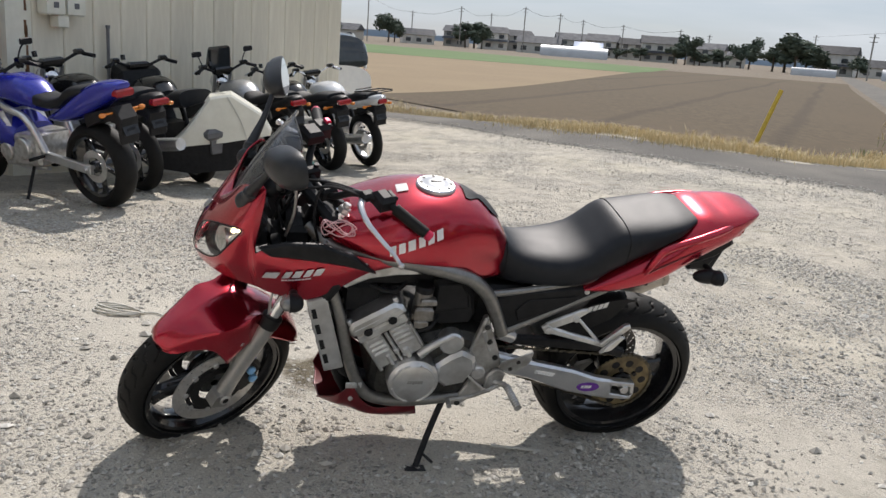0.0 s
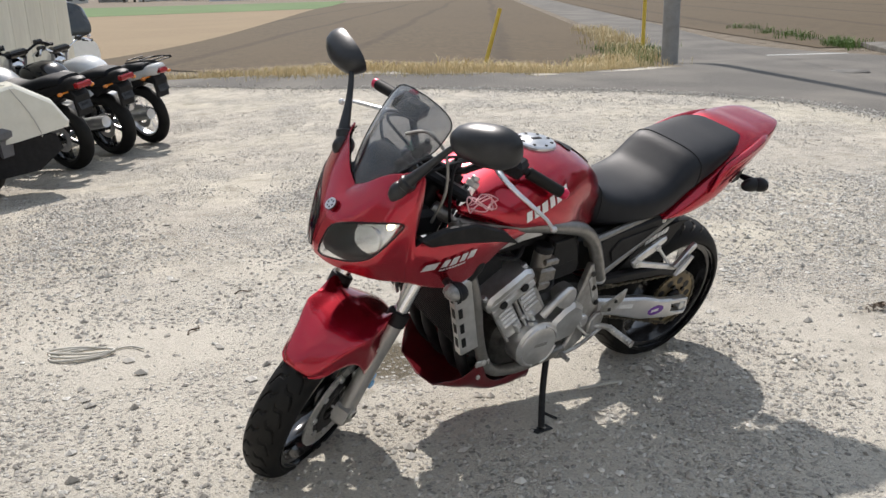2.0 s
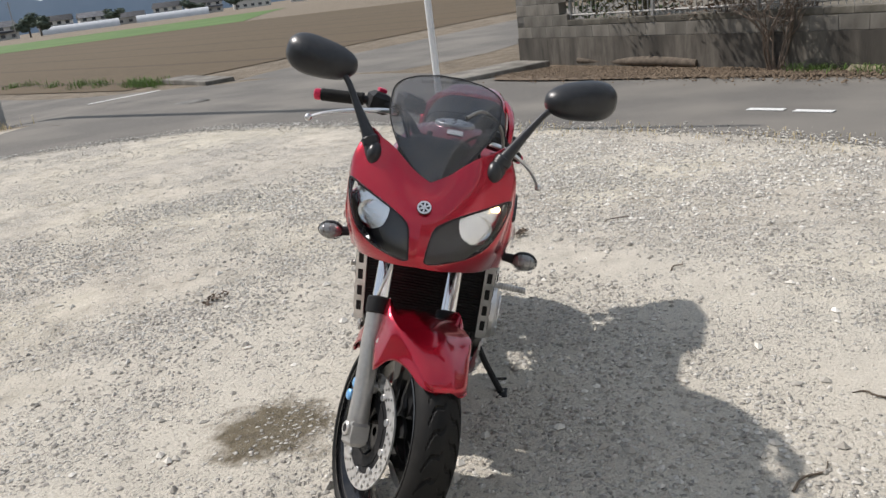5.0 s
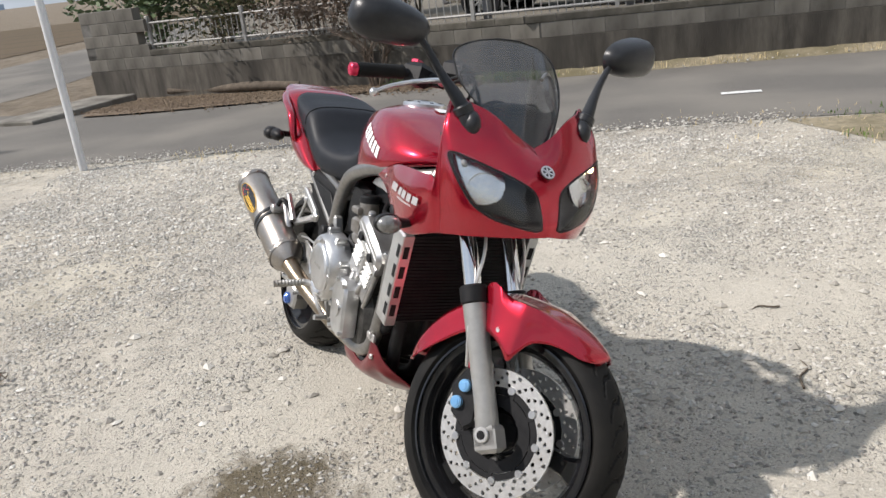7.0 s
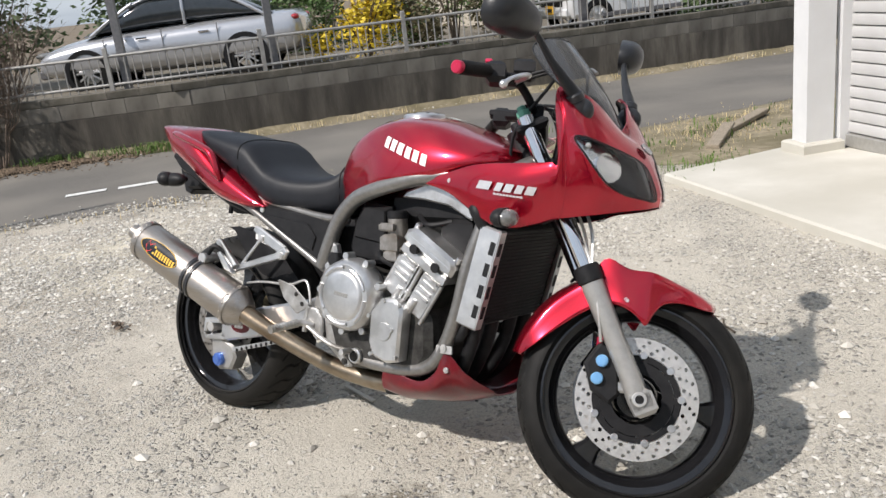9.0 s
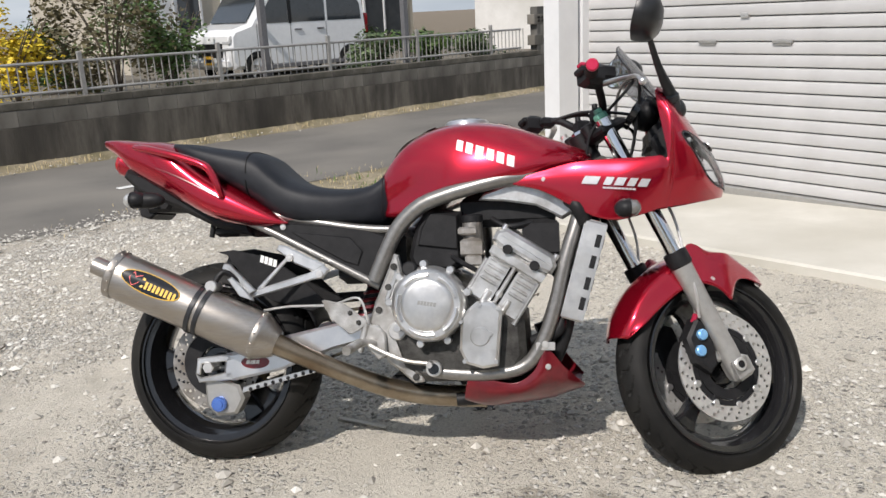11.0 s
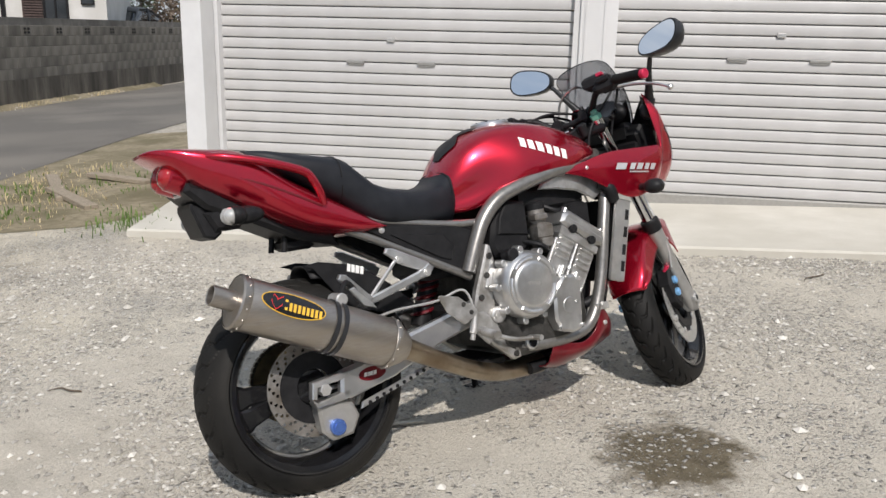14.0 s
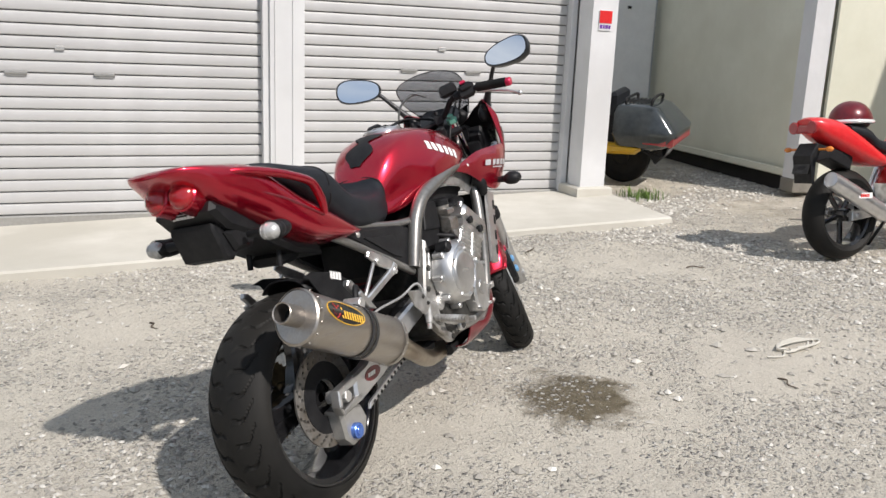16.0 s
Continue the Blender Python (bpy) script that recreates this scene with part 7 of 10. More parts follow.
part("inner_cowl", Geo().prism([(1.335, 0.895), (1.28, 0.905), (1.25, 0.87), (1.28, 0.80), (1.36, 0.78)], -0.14, 0.14, "y", 0.008), "black", bike, "black inner fairing panel")
part("horn", Geo().cyl((1.20, 0.05, 0.76), (1.23, 0.05, 0.75), 0.035, 18, 0.005).box((1.16, 0, 0.79), (0.06, 0.16, 0.08), 0.015), "black", bike)

# mirrors


def mirror(s, head, stem, tilt):
    hx, hy, hz = head
    st = Geo().tube(stem, [0.026, 0.017, 0.010, 0.008, 0.010], 12)
    st.ball(stem[0], (0.034, 0.022, 0.032), 16, 10)
    st.cyl(tuple(0.5 * (np.array(stem[0]) + np.array(stem[1]))), stem[1], 0.0225, 14, 0.004)
    part("mirror_stem", st, "black_mirror", bike, "black mirror stalk")
    m = Matrix.Translation(head) @ Matrix.Rotation(tilt, 4, "X") @ Matrix.Rotation(radians(20 if s > 0 else -4), 4, "Z") @ Matrix.Rotation(radians(9 if s > 0 else 19), 4, "Y")
    sh = Geo()
    rr = []
    for k, (x, sc) in enumerate(((-0.020, 0.93), (-0.020, 1.0), (-0.010, 1.02), (0.012, 0.97), (0.030, 0.80), (0.042, 0.50), (0.046, 0.15))):
        ring = []
        for q in np.linspace(0, 2 * math.pi, 36, endpoint=False):
            c, n2 = math.cos(q), math.sin(q)
            y = 0.092 * math.copysign(abs(c) ** 0.78, c)
            z = 0.048 * math.copysign(abs(n2) ** 0.78, n2)
            z *= 1.0 + 0.16 * s * y / 0.092
            ring.append((x, y * sc, z * sc))
        rr.append(ring)
    sh.rings(rr, True)
    ho = part("mirror_head", sh.moved(m), "black_mirror", bike, "rounded black mirror housing")
    gl2 = Geo()
    ring = [(-0.0212, y * 0.93, z * 0.90) for x, y, z in rr[1]]
    gl2.add(ring + [(-0.0212, 0, 0)], [(i, (i + 1) % 36, 36) for i in range(36)])
    part("mirror_glass", gl2.moved(m), "mirror", ho, "mirror glass")


mirror(1, (1.222, 0.336, 1.138), [(1.31, 0.150, 0.945), (1.30, 0.172, 0.985), (1.268, 0.215, 1.05), (1.247, 0.255, 1.103), (1.237, 0.288, 1.128)], radians(8))
mirror(-1, (1.224, -0.328, 1.146), [(1.31, -0.150, 0.945), (1.30, -0.172, 0.985), (1.268, -0.215, 1.05), (1.247, -0.250, 1.106), (1.237, -0.283, 1.134)], radians(-8))

# ---- yard buildings ----
M["beige_board"] = surf("weathered_beige_siding", (0.73, 0.675, 0.545), (0.86, 0.805, 0.665), 7, 0.7, 0, 0.1, 60, big=(0.68, 0.625, 0.50), bigscale=1.2, rnd=0.07, stretch=(3, 3, 0.5))
M["cream_panel"] = surf("cream_painted_steel", (0.67, 0.665, 0.54), (0.74, 0.735, 0.61), 3, 0.55, 0, 0.03, 60, big=(0.62, 0.61, 0.49), bigscale=0.9)
M["grey_door"] = surf("grey_painted_steel", (0.36, 0.38, 0.40), (0.42, 0.44, 0.46), 5, 0.5, 0.1)
# near-black colour put in for the shade inside openings and gaps
M["dark_void"] = surf("painted_opening_shade", (0.02, 0.018, 0.016), (0.03, 0.027, 0.024), 5, 0.9)
M["rust"] = surf("rusty_steel", (0.14, 0.07, 0.035), (0.24, 0.13, 0.06), 30, 0.85, 0.2, 0.2, 90)
M["wood"] = surf("grey_weathered_timber", (0.22, 0.18, 0.13), (0.36, 0.31, 0.24), 14, 0.85, 0, 0.3, 60, stretch=(1, 10, 10))
M["yellow_pole"] = surf("faded_yellow_paint", (0.62, 0.42, 0.05), (0.72, 0.52, 0.08), 10, 0.5)
M["pole_concrete"] = surf("concrete_pole", (0.24, 0.23, 0.215), (0.32, 0.31, 0.29), 5, 0.85, 0, 0.1, 60)
M["blue_paint"] = surf("blue_motorcycle_paint", (0.012, 0.018, 0.28), (0.02, 0.028, 0.38), 60, 0.22, 0.2, coat=0.8)
M["cream_paint"] = surf("cream_white_plastic", (0.74, 0.72, 0.61), (0.82, 0.80, 0.69), 10, 0.35, 0, coat=0.4)
M["grey_paint"] = surf("silver_grey_paint", (0.30, 0.305, 0.31), (0.38, 0.385, 0.39), 40, 0.28, 0.5, coat=0.6)
M["white_gloss"] = surf("glossy_white_paint", (0.72, 0.73, 0.73), (0.78, 0.79, 0.79), 10, 0.2, 0.0, coat=0.7)
M["bright_red"] = surf("bright_red_paint", (0.62, 0.018, 0.022), (0.70, 0.026, 0.03), 30, 0.28, 0.0, coat=0.6)
M["yellow_paint"] = surf("yellow_orange_paint", (0.62, 0.36, 0.02), (0.70, 0.42, 0.03), 30, 0.3, 0.0, coat=0.5)
M["car_silver"] = surf("silver_car_paint", (0.50, 0.51, 0.53), (0.56, 0.57, 0.59), 60, 0.24, 0.6, coat=0.9)
M["car_glass"] = surf("dark_car_glass", (0.02, 0.025, 0.028), (0.03, 0.035, 0.04), 10, 0.06, 0.0, coat=0.8)
M["slate"] = surf("dark_slate_plastic", (0.035, 0.042, 0.046), (0.055, 0.064, 0.068), 20, 0.25, 0.2, coat=0.6)
M["plastic_grey"] = surf("mid_grey_plastic", (0.11, 0.11, 0.115), (0.16, 0.16, 0.165), 30, 0.4, 0.0)


def shed():
    a, b = np.array((-3.77, 6.83)), np.array((-2.12, 12.2))
    d = (b - a) / np.linalg.norm(b - a)
    L = float(np.linalg.norm(b - a))
    ang = math.degrees(math.atan2(d[1], d[0]))
    z0 = -0.15
    m = pose(a[0], a[1], z0, 0, 0, ang)
    o = thing("storage_shed", m, "weathered beige shed with upright siding boards", "shed", kind="structure")
    # local: x along the front, -y towards the yard, y into the shed
    H = 2.9
    core = Geo().box((L / 2, 2.0, H / 2), (L - 0.02, 3.9, H), 0.01)
    part("wall", core, "beige_board", o)
    n = 15
    w = (L - 0.28) / n
    me = Geo().prism([(0.004, 0.0), (w - 0.004, 0.0), (w - 0.004, -0.02), (w - 0.016, -0.03), (0.016, -0.03), (0.004, -0.02)], 0.0, H, "z").mesh("board", "beige_board", 20)
    for k in range(n):
        part("board", me, None, o, m=Matrix.Translation((0.28 + w * k, 0.05, 0)))
    part("corner_trim", Geo().box((0.135, 0.03, H / 2), (0.26, 0.06, H), 0.01), "cream_paint", o, "pale corner trim with flaking paint")
    flake = Geo()
    rr = random.Random(8)
    for k in range(16):
        z = 0.9 + 1.3 * rr.random()
        flake.box((0.20 + 0.012 * rr.random(), -0.001, z), (0.02 + 0.02 * rr.random(), 0.003, 0.03 + 0.09 * rr.random()), 0.0)
    part("flaking_paint", flake, "rust", o)
    part("roof", Geo().box((L / 2, 1.9, H + 0.06), (L + 0.4, 4.5, 0.12), 0.02), "old_concrete", o)
    for x in (0.435, 0.665):
        bx = part("meter_box", Geo().box((x, -0.06, 1.70), (0.20, 0.12, 0.38), 0.015), "cream_paint", o, "cream electricity meter box")
        part("meter_window", Geo().box((x, -0.122, 1.60), (0.05, 0.008, 0.05), 0.003), "plastic_grey", bx)
    part("junction_box", Geo().box((0.53, -0.05, 1.46), (0.12, 0.10, 0.11), 0.01), "cream_paint", o)
    part("conduit", Geo().cyl((1.12, -0.03, 0.75), (1.12, -0.03, 1.42), 0.016, 10).cyl((1.12, -0.03, 1.42), (1.12, -0.03, 1.45), 0.022, 10), "plastic_grey", o)
    # solid dark sheet painted as the unlit inside of the doorway
    part("doorway", Geo().box((-0.6, 0.35, H / 2), (1.15, 0.1, H), 0.0), "dark_void", o, "dark open doorway")
    part("side_wall", Geo().box((-3.25, 0.3, H / 2), (4.2, 0.15, H), 0.01), "beige_board", o)


shed()


def cabin():
    """Cream prefabricated cabin with a corner post, and the grey door across the alley's end."""
    x0, y0 = -4.58, 1.93
    m = pose(x0, y0, gz(x0, y0) - 0.02, 0, 0, math.degrees(math.atan2(0.84, 0.54)))
    o = thing("site_cabin", m, "cream steel site cabin standing on blocks", "cabin", kind="structure")
    # local: x towards the yard along the shaded side, the sunny side runs along +y from x = 0
    H = 2.7
    part("wall", Geo().box((-2.3, 1.2, H / 2 + 0.16), (4.5, 2.3, H), 0.01), "cream_panel", o)
    # dark box added as the shade below the raised cabin
    part("sill", Geo().box((-2.3, 1.2, 0.10), (4.4, 2.2, 0.16), 0.0), "dark_void", o)
    part("corner_post", Geo().box((-0.02, 0.03, H / 2 + 0.13), (0.16, 0.16, H + 0.1), 0.012), "white_paint", o, "white steel corner post")
    part("corner_foot", Geo().box((-0.02, 0.03, 0.12), (0.175, 0.175, 0.12), 0.01), "block", o, "grey corner foot on blocks")
    part("bottom_rail", Geo().box((-2.3, -0.012, 0.21), (4.4, 0.03, 0.06), 0.006), "cream_panel", o)
    sw = part("sunny_wall", Geo().box((0.06, 1.55, H / 2 + 0.16), (0.03, 2.8, H), 0.005), "cream_panel", o)
    part("panel_joint", Geo().box((0.078, 1.15, H / 2 + 0.16), (0.008, 0.02, H), 0.0), "plastic_grey", sw)
    part("door_gap", Geo().box((0.08, 1.45, 1.2), (0.01, 0.10, 2.0), 0.0), "dark_void", sw)
    part("roof", Geo().box((-2.3, 1.2, H + 0.24), (4.8, 2.6, 0.1), 0.02), "white_paint", o)
    part("paint_spot", Geo().box((-1.05, -0.005, 1.72), (0.05, 0.008, 0.08), 0.002), "yellow_ink", o)
    e = thing("store_wall", pose(-6.08, -0.40, gz(-6.08, -0.40) - 0.02, 0, 0, math.degrees(math.atan2(0.84, 0.54)) - 90), "grey steel wall with a closed grey door at the alley end", "wall", kind="structure")
    part("wall", Geo().box((1.2, -0.06, 1.4), (2.4, 0.12, 2.8), 0.01), "grey_door", e)
    dr = part("door", Geo().box((0.44, 0.024, 1.08), (0.80, 0.04, 2.06), 0.006), "white_gloss", e, "closed pale grey steel door")
    part("handle", Geo().box((0.77, 0.055, 1.02), (0.05, 0.02, 0.16), 0.006).box((0.74, 0.075, 1.02), (0.09, 0.02, 0.02), 0.005), "black", dr)
    part("hinge", Geo().box((0.35, 0.05, 1.62), (0.04, 0.02, 0.03), 0.004), "black", dr)


cabin()


# ---- parked motorcycles ----
def pbike(x, y, head, label, paint, tail, tyre_r=(0.30, 0.31), tyre_w=(0.06, 0.08), seat="vinyl", style="naked", lean=-9, silencer=1, group="parked motorcycles", size=1.0, mirrors=False):
    """A parked motorcycle seen mostly from behind, rear tyre's foot at x, y, pointing along head degrees."""
    m = pose(x, y, gz(x, y) + 0.005, 0, 0, head) @ Matrix.Rotation(radians(lean), 4, "X") @ Matrix.Scale(size, 4)
    o = thing("parked_motorcycle", m, label, "motorcycle", group)
    rf, rr = tyre_r
    wf, wr = tyre_w
    for nm, cx, r, w in (("rear_wheel", 0.0, rr, wr), ("front_wheel", 1.40, rf, wf)):
        T = Matrix.Translation((cx, 0, r))
        spoked = style in ("scrambler",)
        rim = Geo()
        bead = r * 0.70
        rim.lathe([(bead + 0.01, -w * 0.75), (bead - 0.015, -w * 0.6), (bead - 0.02, 0), (bead - 0.015, w * 0.6), (bead + 0.01, w * 0.75)], 40)
        rim.cyl((0, -0.07, 0), (0, 0.07, 0), 0.045, 20, 0.006)
        wo = part(nm, rim.moved(T), "alloy" if spoked else "black_gloss", o)
        for k in range(20 if spoked else 5):
            if spoked:
                a = 2 * math.pi * k / 20
                sp = Geo().tube([(0.04 * math.cos(a), 0.03 * (-1) ** k, 0.04 * math.sin(a)), (bead * math.cos(a + 0.25), 0, bead * math.sin(a + 0.25))], 0.003, 5, 1)
            else:
                sp = Geo().box((bead * 0.52, 0, 0), (bead * 0.95, 0.03, 0.035), 0.008, Matrix.Rotation(2 * math.pi * k / 5 + 0.3, 4, "Y"))
            part("spoke", sp.moved(T), "alloy" if spoked else "black_gloss", wo)
        prof = [(bead, -w * 0.8), (bead + 0.3 * (r - bead), -w)] + [(r - (r - bead) * 0.62 * (abs(q) ** 2.4), w * q) for q in np.linspace(-0.95, 0.95, 11)] + [(bead + 0.3 * (r - bead), w), (bead, w * 0.8)]
        part("tyre", Geo().lathe(prof, 56, T), "rubber", wo, "black tyre")
        part("brake_disc", Geo().lathe([(0.07, 0.055), (0.12, 0.055), (0.12, 0.06), (0.07, 0.06)], 32, T, loop=True), "steel", wo)
    part("frame", Geo().tube([(1.06, 0.06, 0.82), (0.80, 0.15, 0.70), (0.55, 0.15, 0.62), (0.42, 0.13, 0.38)], 0.028, 10).tube([(1.06, -0.06, 0.82), (0.80, -0.15, 0.70), (0.55, -0.15, 0.62), (0.42, -0.13, 0.38)], 0.028, 10).tube([(0.95, 0.08, 0.75), (0.98, 0.10, 0.4), (0.82, 0.10, 0.24), (0.45, 0.1, 0.25)], 0.016, 8).tube([(0.95, -0.08, 0.75), (0.98, -0.10, 0.4), (0.82, -0.10, 0.24), (0.45, -0.1, 0.25)], 0.016, 8), "alloy" if style == "sport" else "black", o)
    part("engine", Geo().prism([(0.45, 0.5), (0.45, 0.28), (0.85, 0.24), (0.92, 0.40), (0.98, 0.62), (0.80, 0.66), (0.70, 0.5)], -0.17, 0.17, "y", 0.02).cyl((0.60, -0.2, 0.4), (0.60, 0.2, 0.4), 0.085, 24, 0.01).cyl((0.80, -0.19, 0.36), (0.80, 0.19, 0.36), 0.07, 24, 0.01), "silver_paint" if style != "scooter" else "black", o)
    part("swingarm", Geo().prism([(0.5, 0.40), (0.48, 0.33), (-0.05, rr - 0.035), (-0.05, rr + 0.03)], 0.11, 0.145, "y", 0.006).prism([(0.5, 0.40), (0.48, 0.33), (-0.05, rr - 0.035), (-0.05, rr + 0.03)], -0.145, -0.11, "y", 0.006).cyl((0, -0.16, rr), (0, 0.16, rr), 0.016), "alloy" if style == "sport" else "black", o)
    ax = np.array((1.40, 0, rf))
    rk = np.array((-0.42, 0, 0.907))
    fork = Geo()
    for s in (1, -1):
        fork.tube([tuple(ax + np.array((0, s * 0.09, 0))), tuple(ax + rk * 0.35 + np.array((0, s * 0.09, 0)))], 0.027, 12, 1)
        fork.tube([tuple(ax + rk * 0.35 + np.array((0, s * 0.09, 0))), tuple(ax + rk * 0.72 + np.array((0, s * 0.09, 0)))], 0.02, 12, 1)
    part("fork", fork, "alloy", o)
    hz = 1.0 if style not in ("sport",) else 0.90
    hb = Geo().tube([(0.97, 0.33, hz), (1.04, 0.24, hz + 0.04), (1.08, 0.06, hz - 0.03), (1.08, -0.06, hz - 0.03), (1.04, -0.24, hz + 0.04), (0.97, -0.33, hz)], 0.013, 10)
    ho = part("handlebar", hb, "chrome" if style == "scrambler" else "black", o)
    part("switch_unit", Geo().box((1.10, 0, hz - 0.01), (0.10, 0.20, 0.07), 0.02).box((1.05, 0.24, hz + 0.05), (0.06, 0.07, 0.05), 0.012).box((1.05, -0.24, hz + 0.05), (0.06, 0.07, 0.05), 0.012).cyl((1.07, 0.15, hz + 0.05), (1.075, 0.15, hz + 0.10), 0.022, 14, 0.004), "black_gloss", ho, "dark switches and fluid reservoir")
    for s in (1, -1):
        part("grip", Geo().cyl((0.985, s * 0.36, hz), (1.03, s * 0.26, hz + 0.033), 0.017, 12, 0.003), "rubber", ho)
        part("lever", Geo().tube([(1.09, s * 0.20, hz + 0.03), (1.08, s * 0.28, hz + 0.02), (1.04, s * 0.37, hz)], 0.006, 8), "alloy", ho)
        if mirrors:
            part("mirror", Geo().tube([(1.07, s * 0.22, hz + 0.03), (1.06, s * 0.26, hz + 0.13), (1.04, s * 0.28, hz + 0.17)], 0.006, 8).box((1.03, s * 0.30, hz + 0.19), (0.02, 0.10, 0.055), 0.009), "black", ho)
    # tank, seat, tail
    TT = table([(0.48, 0.66, 0.80, 0.10), (0.60, 0.68, 0.88, 0.145), (0.75, 0.70, 0.915, 0.165), (0.92, 0.73, 0.89, 0.155), (1.02, 0.76, 0.84, 0.08)])
    part("fuel_tank", Geo().rings([egg(q, *TT(q), 24, 2.5) for q in np.linspace(0.48, 1.02, 16)], True), paint, o)
    if style == "sport":
        SSx = table([(-0.02, 0.83, 0.90, 0.12), (0.12, 0.78, 0.88, 0.13), (0.2, 0.72, 0.82, 0.13), (0.35, 0.70, 0.78, 0.13), (0.50, 0.70, 0.80, 0.11)])
        TTx = table([(-0.34, 0.90, 0.935, 0.06), (-0.28, 0.83, 0.95, 0.10), (-0.12, 0.74, 0.93, 0.13), (0.05, 0.66, 0.84, 0.15), (0.20, 0.62, 0.74, 0.15), (0.32, 0.62, 0.68, 0.13)])
    elif style == "scooter":
        SSx = table([(-0.05, 0.70, 0.86, 0.16), (0.15, 0.68, 0.84, 0.17), (0.3, 0.66, 0.77, 0.17), (0.5, 0.64, 0.75, 0.15), (0.62, 0.66, 0.76, 0.12)])
        TTx = table([(-0.42, 0.62, 0.70, 0.10), (-0.36, 0.46, 0.80, 0.17), (-0.15, 0.42, 0.90, 0.22), (0.05, 0.42, 0.78, 0.23), (0.30, 0.44, 0.60, 0.23), (0.55, 0.46, 0.50, 0.20)])
    else:
        SSx = table([(-0.25, 0.80, 0.87, 0.11), (-0.05, 0.76, 0.87, 0.14), (0.15, 0.72, 0.83, 0.14), (0.35, 0.70, 0.79, 0.13), (0.50, 0.70, 0.82, 0.10)])
        TTx = table([(-0.40, 0.79, 0.84, 0.05), (-0.34, 0.74, 0.86, 0.09), (-0.15, 0.70, 0.82, 0.12), (0.1, 0.66, 0.76, 0.14), (0.3, 0.64, 0.70, 0.13)])
    part("seat", Geo().rings([egg(q, *SSx(q), 24, 3.0) for q in np.linspace(-0.25 if style not in ("sport", "scooter") else -0.05, 0.50, 18)], True), seat, o)
    lo = -0.34 if style == "sport" else -0.42 if style == "scooter" else -0.40
    hi = 0.55 if style == "scooter" else 0.32 if style == "sport" else 0.30
    if style == "scooter" and tail:
        rings = []
        for q in np.linspace(lo, hi, 18):
            zl, zh, w = TTx(q)
            rings.append([(q, -w, zl), (q, w, zl), (q, w * 0.98, zl + 0.5 * (zh - zl)), (q, w * 0.55, zh), (q, -w * 0.55, zh), (q, -w * 0.98, zl + 0.5 * (zh - zl))])
        part("body_panel", Geo().rings(rings, True), tail, o, "large angular cream body panel", 20)
    elif style != "scooter":
        part("tail_cowl", Geo().rings([egg(q, *TTx(q), 24, 2.6) for q in np.linspace(lo, hi, 18)], True), tail, o)
    zt = {"sport": 0.87, "scooter": 0.60}.get(style, 0.79)
    xt = {"sport": -0.33, "scooter": -0.41}.get(style, -0.40)
    if style != "scooter":
        part("tail_light", Geo().box((xt, 0, zt), (0.05, 0.15 if style != "scrambler" else 0.10, 0.055), 0.012), "red_lens", o, "dark red tail light")
    part("rear_mudguard", Geo().prism([(0.02, 0.70), (-0.30, 0.78), (-0.36, 0.70), (-0.34, 0.52), (-0.32, 0.52), (-0.31, 0.66), (-0.2, 0.68), (0.0, 0.60)], -0.08, 0.08, "y", 0.008), "black", o)
    pl = part("number_plate", Geo().box((0, 0, 0), (0.004, 0.13, 0.08), 0.001, Matrix.Translation((-0.36, 0, 0.62)) @ Matrix.Rotation(radians(18), 4, "Y")), "plastic_dark", o, "bare dark plate bracket")
    pieces("bracket_slot", Geo().box((-0.003, 0, 0.0), (0.003, 0.07, 0.016), 0.0, Matrix.Translation((-0.36, 0, 0.62)) @ Matrix.Rotation(radians(18), 4, "Y")), "black", pl)
    for s in (1, -1) if style != "scooter" else ():
        part("indicator", Geo().ball((-0.30, s * 0.17, 0.74), (0.022, 0.028, 0.018), 14, 8).cyl((-0.29, s * 0.05, 0.74), (-0.29, s * 0.15, 0.74), 0.008), "amber_lens", o, "amber turn signal")
    for s in ((-1,) if silencer == 1 else (1,) if silencer == 2 else (1, -1) if silencer == 3 else ()):
        up = 0.20 if style == "sport" else 0.06
        part("silencer", Geo().tube([(0.45, s * 0.14, 0.28), (0.22, s * 0.18, 0.31), (0.16, s * 0.185, 0.325), (-0.28, s * 0.2, 0.33 + up), (-0.30, s * 0.2, 0.33 + up)], [0.025, 0.03, 0.055, 0.055, 0.04], 20, 3), "alloy", o, "polished metal silencer")
    part("front_fender", Geo().rings([[(1.40 + (rf + 0.02) * math.cos(a), yy, rf + (rf + 0.02 - 0.03 * abs(yy / 0.07) ** 2) * math.sin(a)) for yy in np.linspace(-0.07, 0.07, 7)] for a in np.linspace(radians(40), radians(165), 14)], cap=False, closed=False), paint, o)
    part("headlight", Geo().ball((1.20, 0, 0.86), (0.10, 0.10, 0.10), 20, 12), "chrome" if style in ("cruiser", "scrambler", "naked") else "black", o)
    part("gauge", Geo().cyl((1.12, 0.06, 0.95), (1.10, 0.06, 0.99), 0.045, 18, 0.006).cyl((1.12, -0.06, 0.95), (1.10, -0.06, 0.99), 0.045, 18, 0.006), "black", o)
    part("side_stand", Geo().tube([(0.60, 0.12, 0.25), (0.56, 0.25, 0.035)], 0.012, 8, 1).box((0.56, 0.255, 0.03), (0.08, 0.04, 0.01), 0.003), "black", o)
    for s in (1, -1):
        part("foot_rest", Geo().cyl((0.42, s * 0.15, 0.36), (0.42, s * 0.27, 0.36), 0.013), "black", o)
    return o


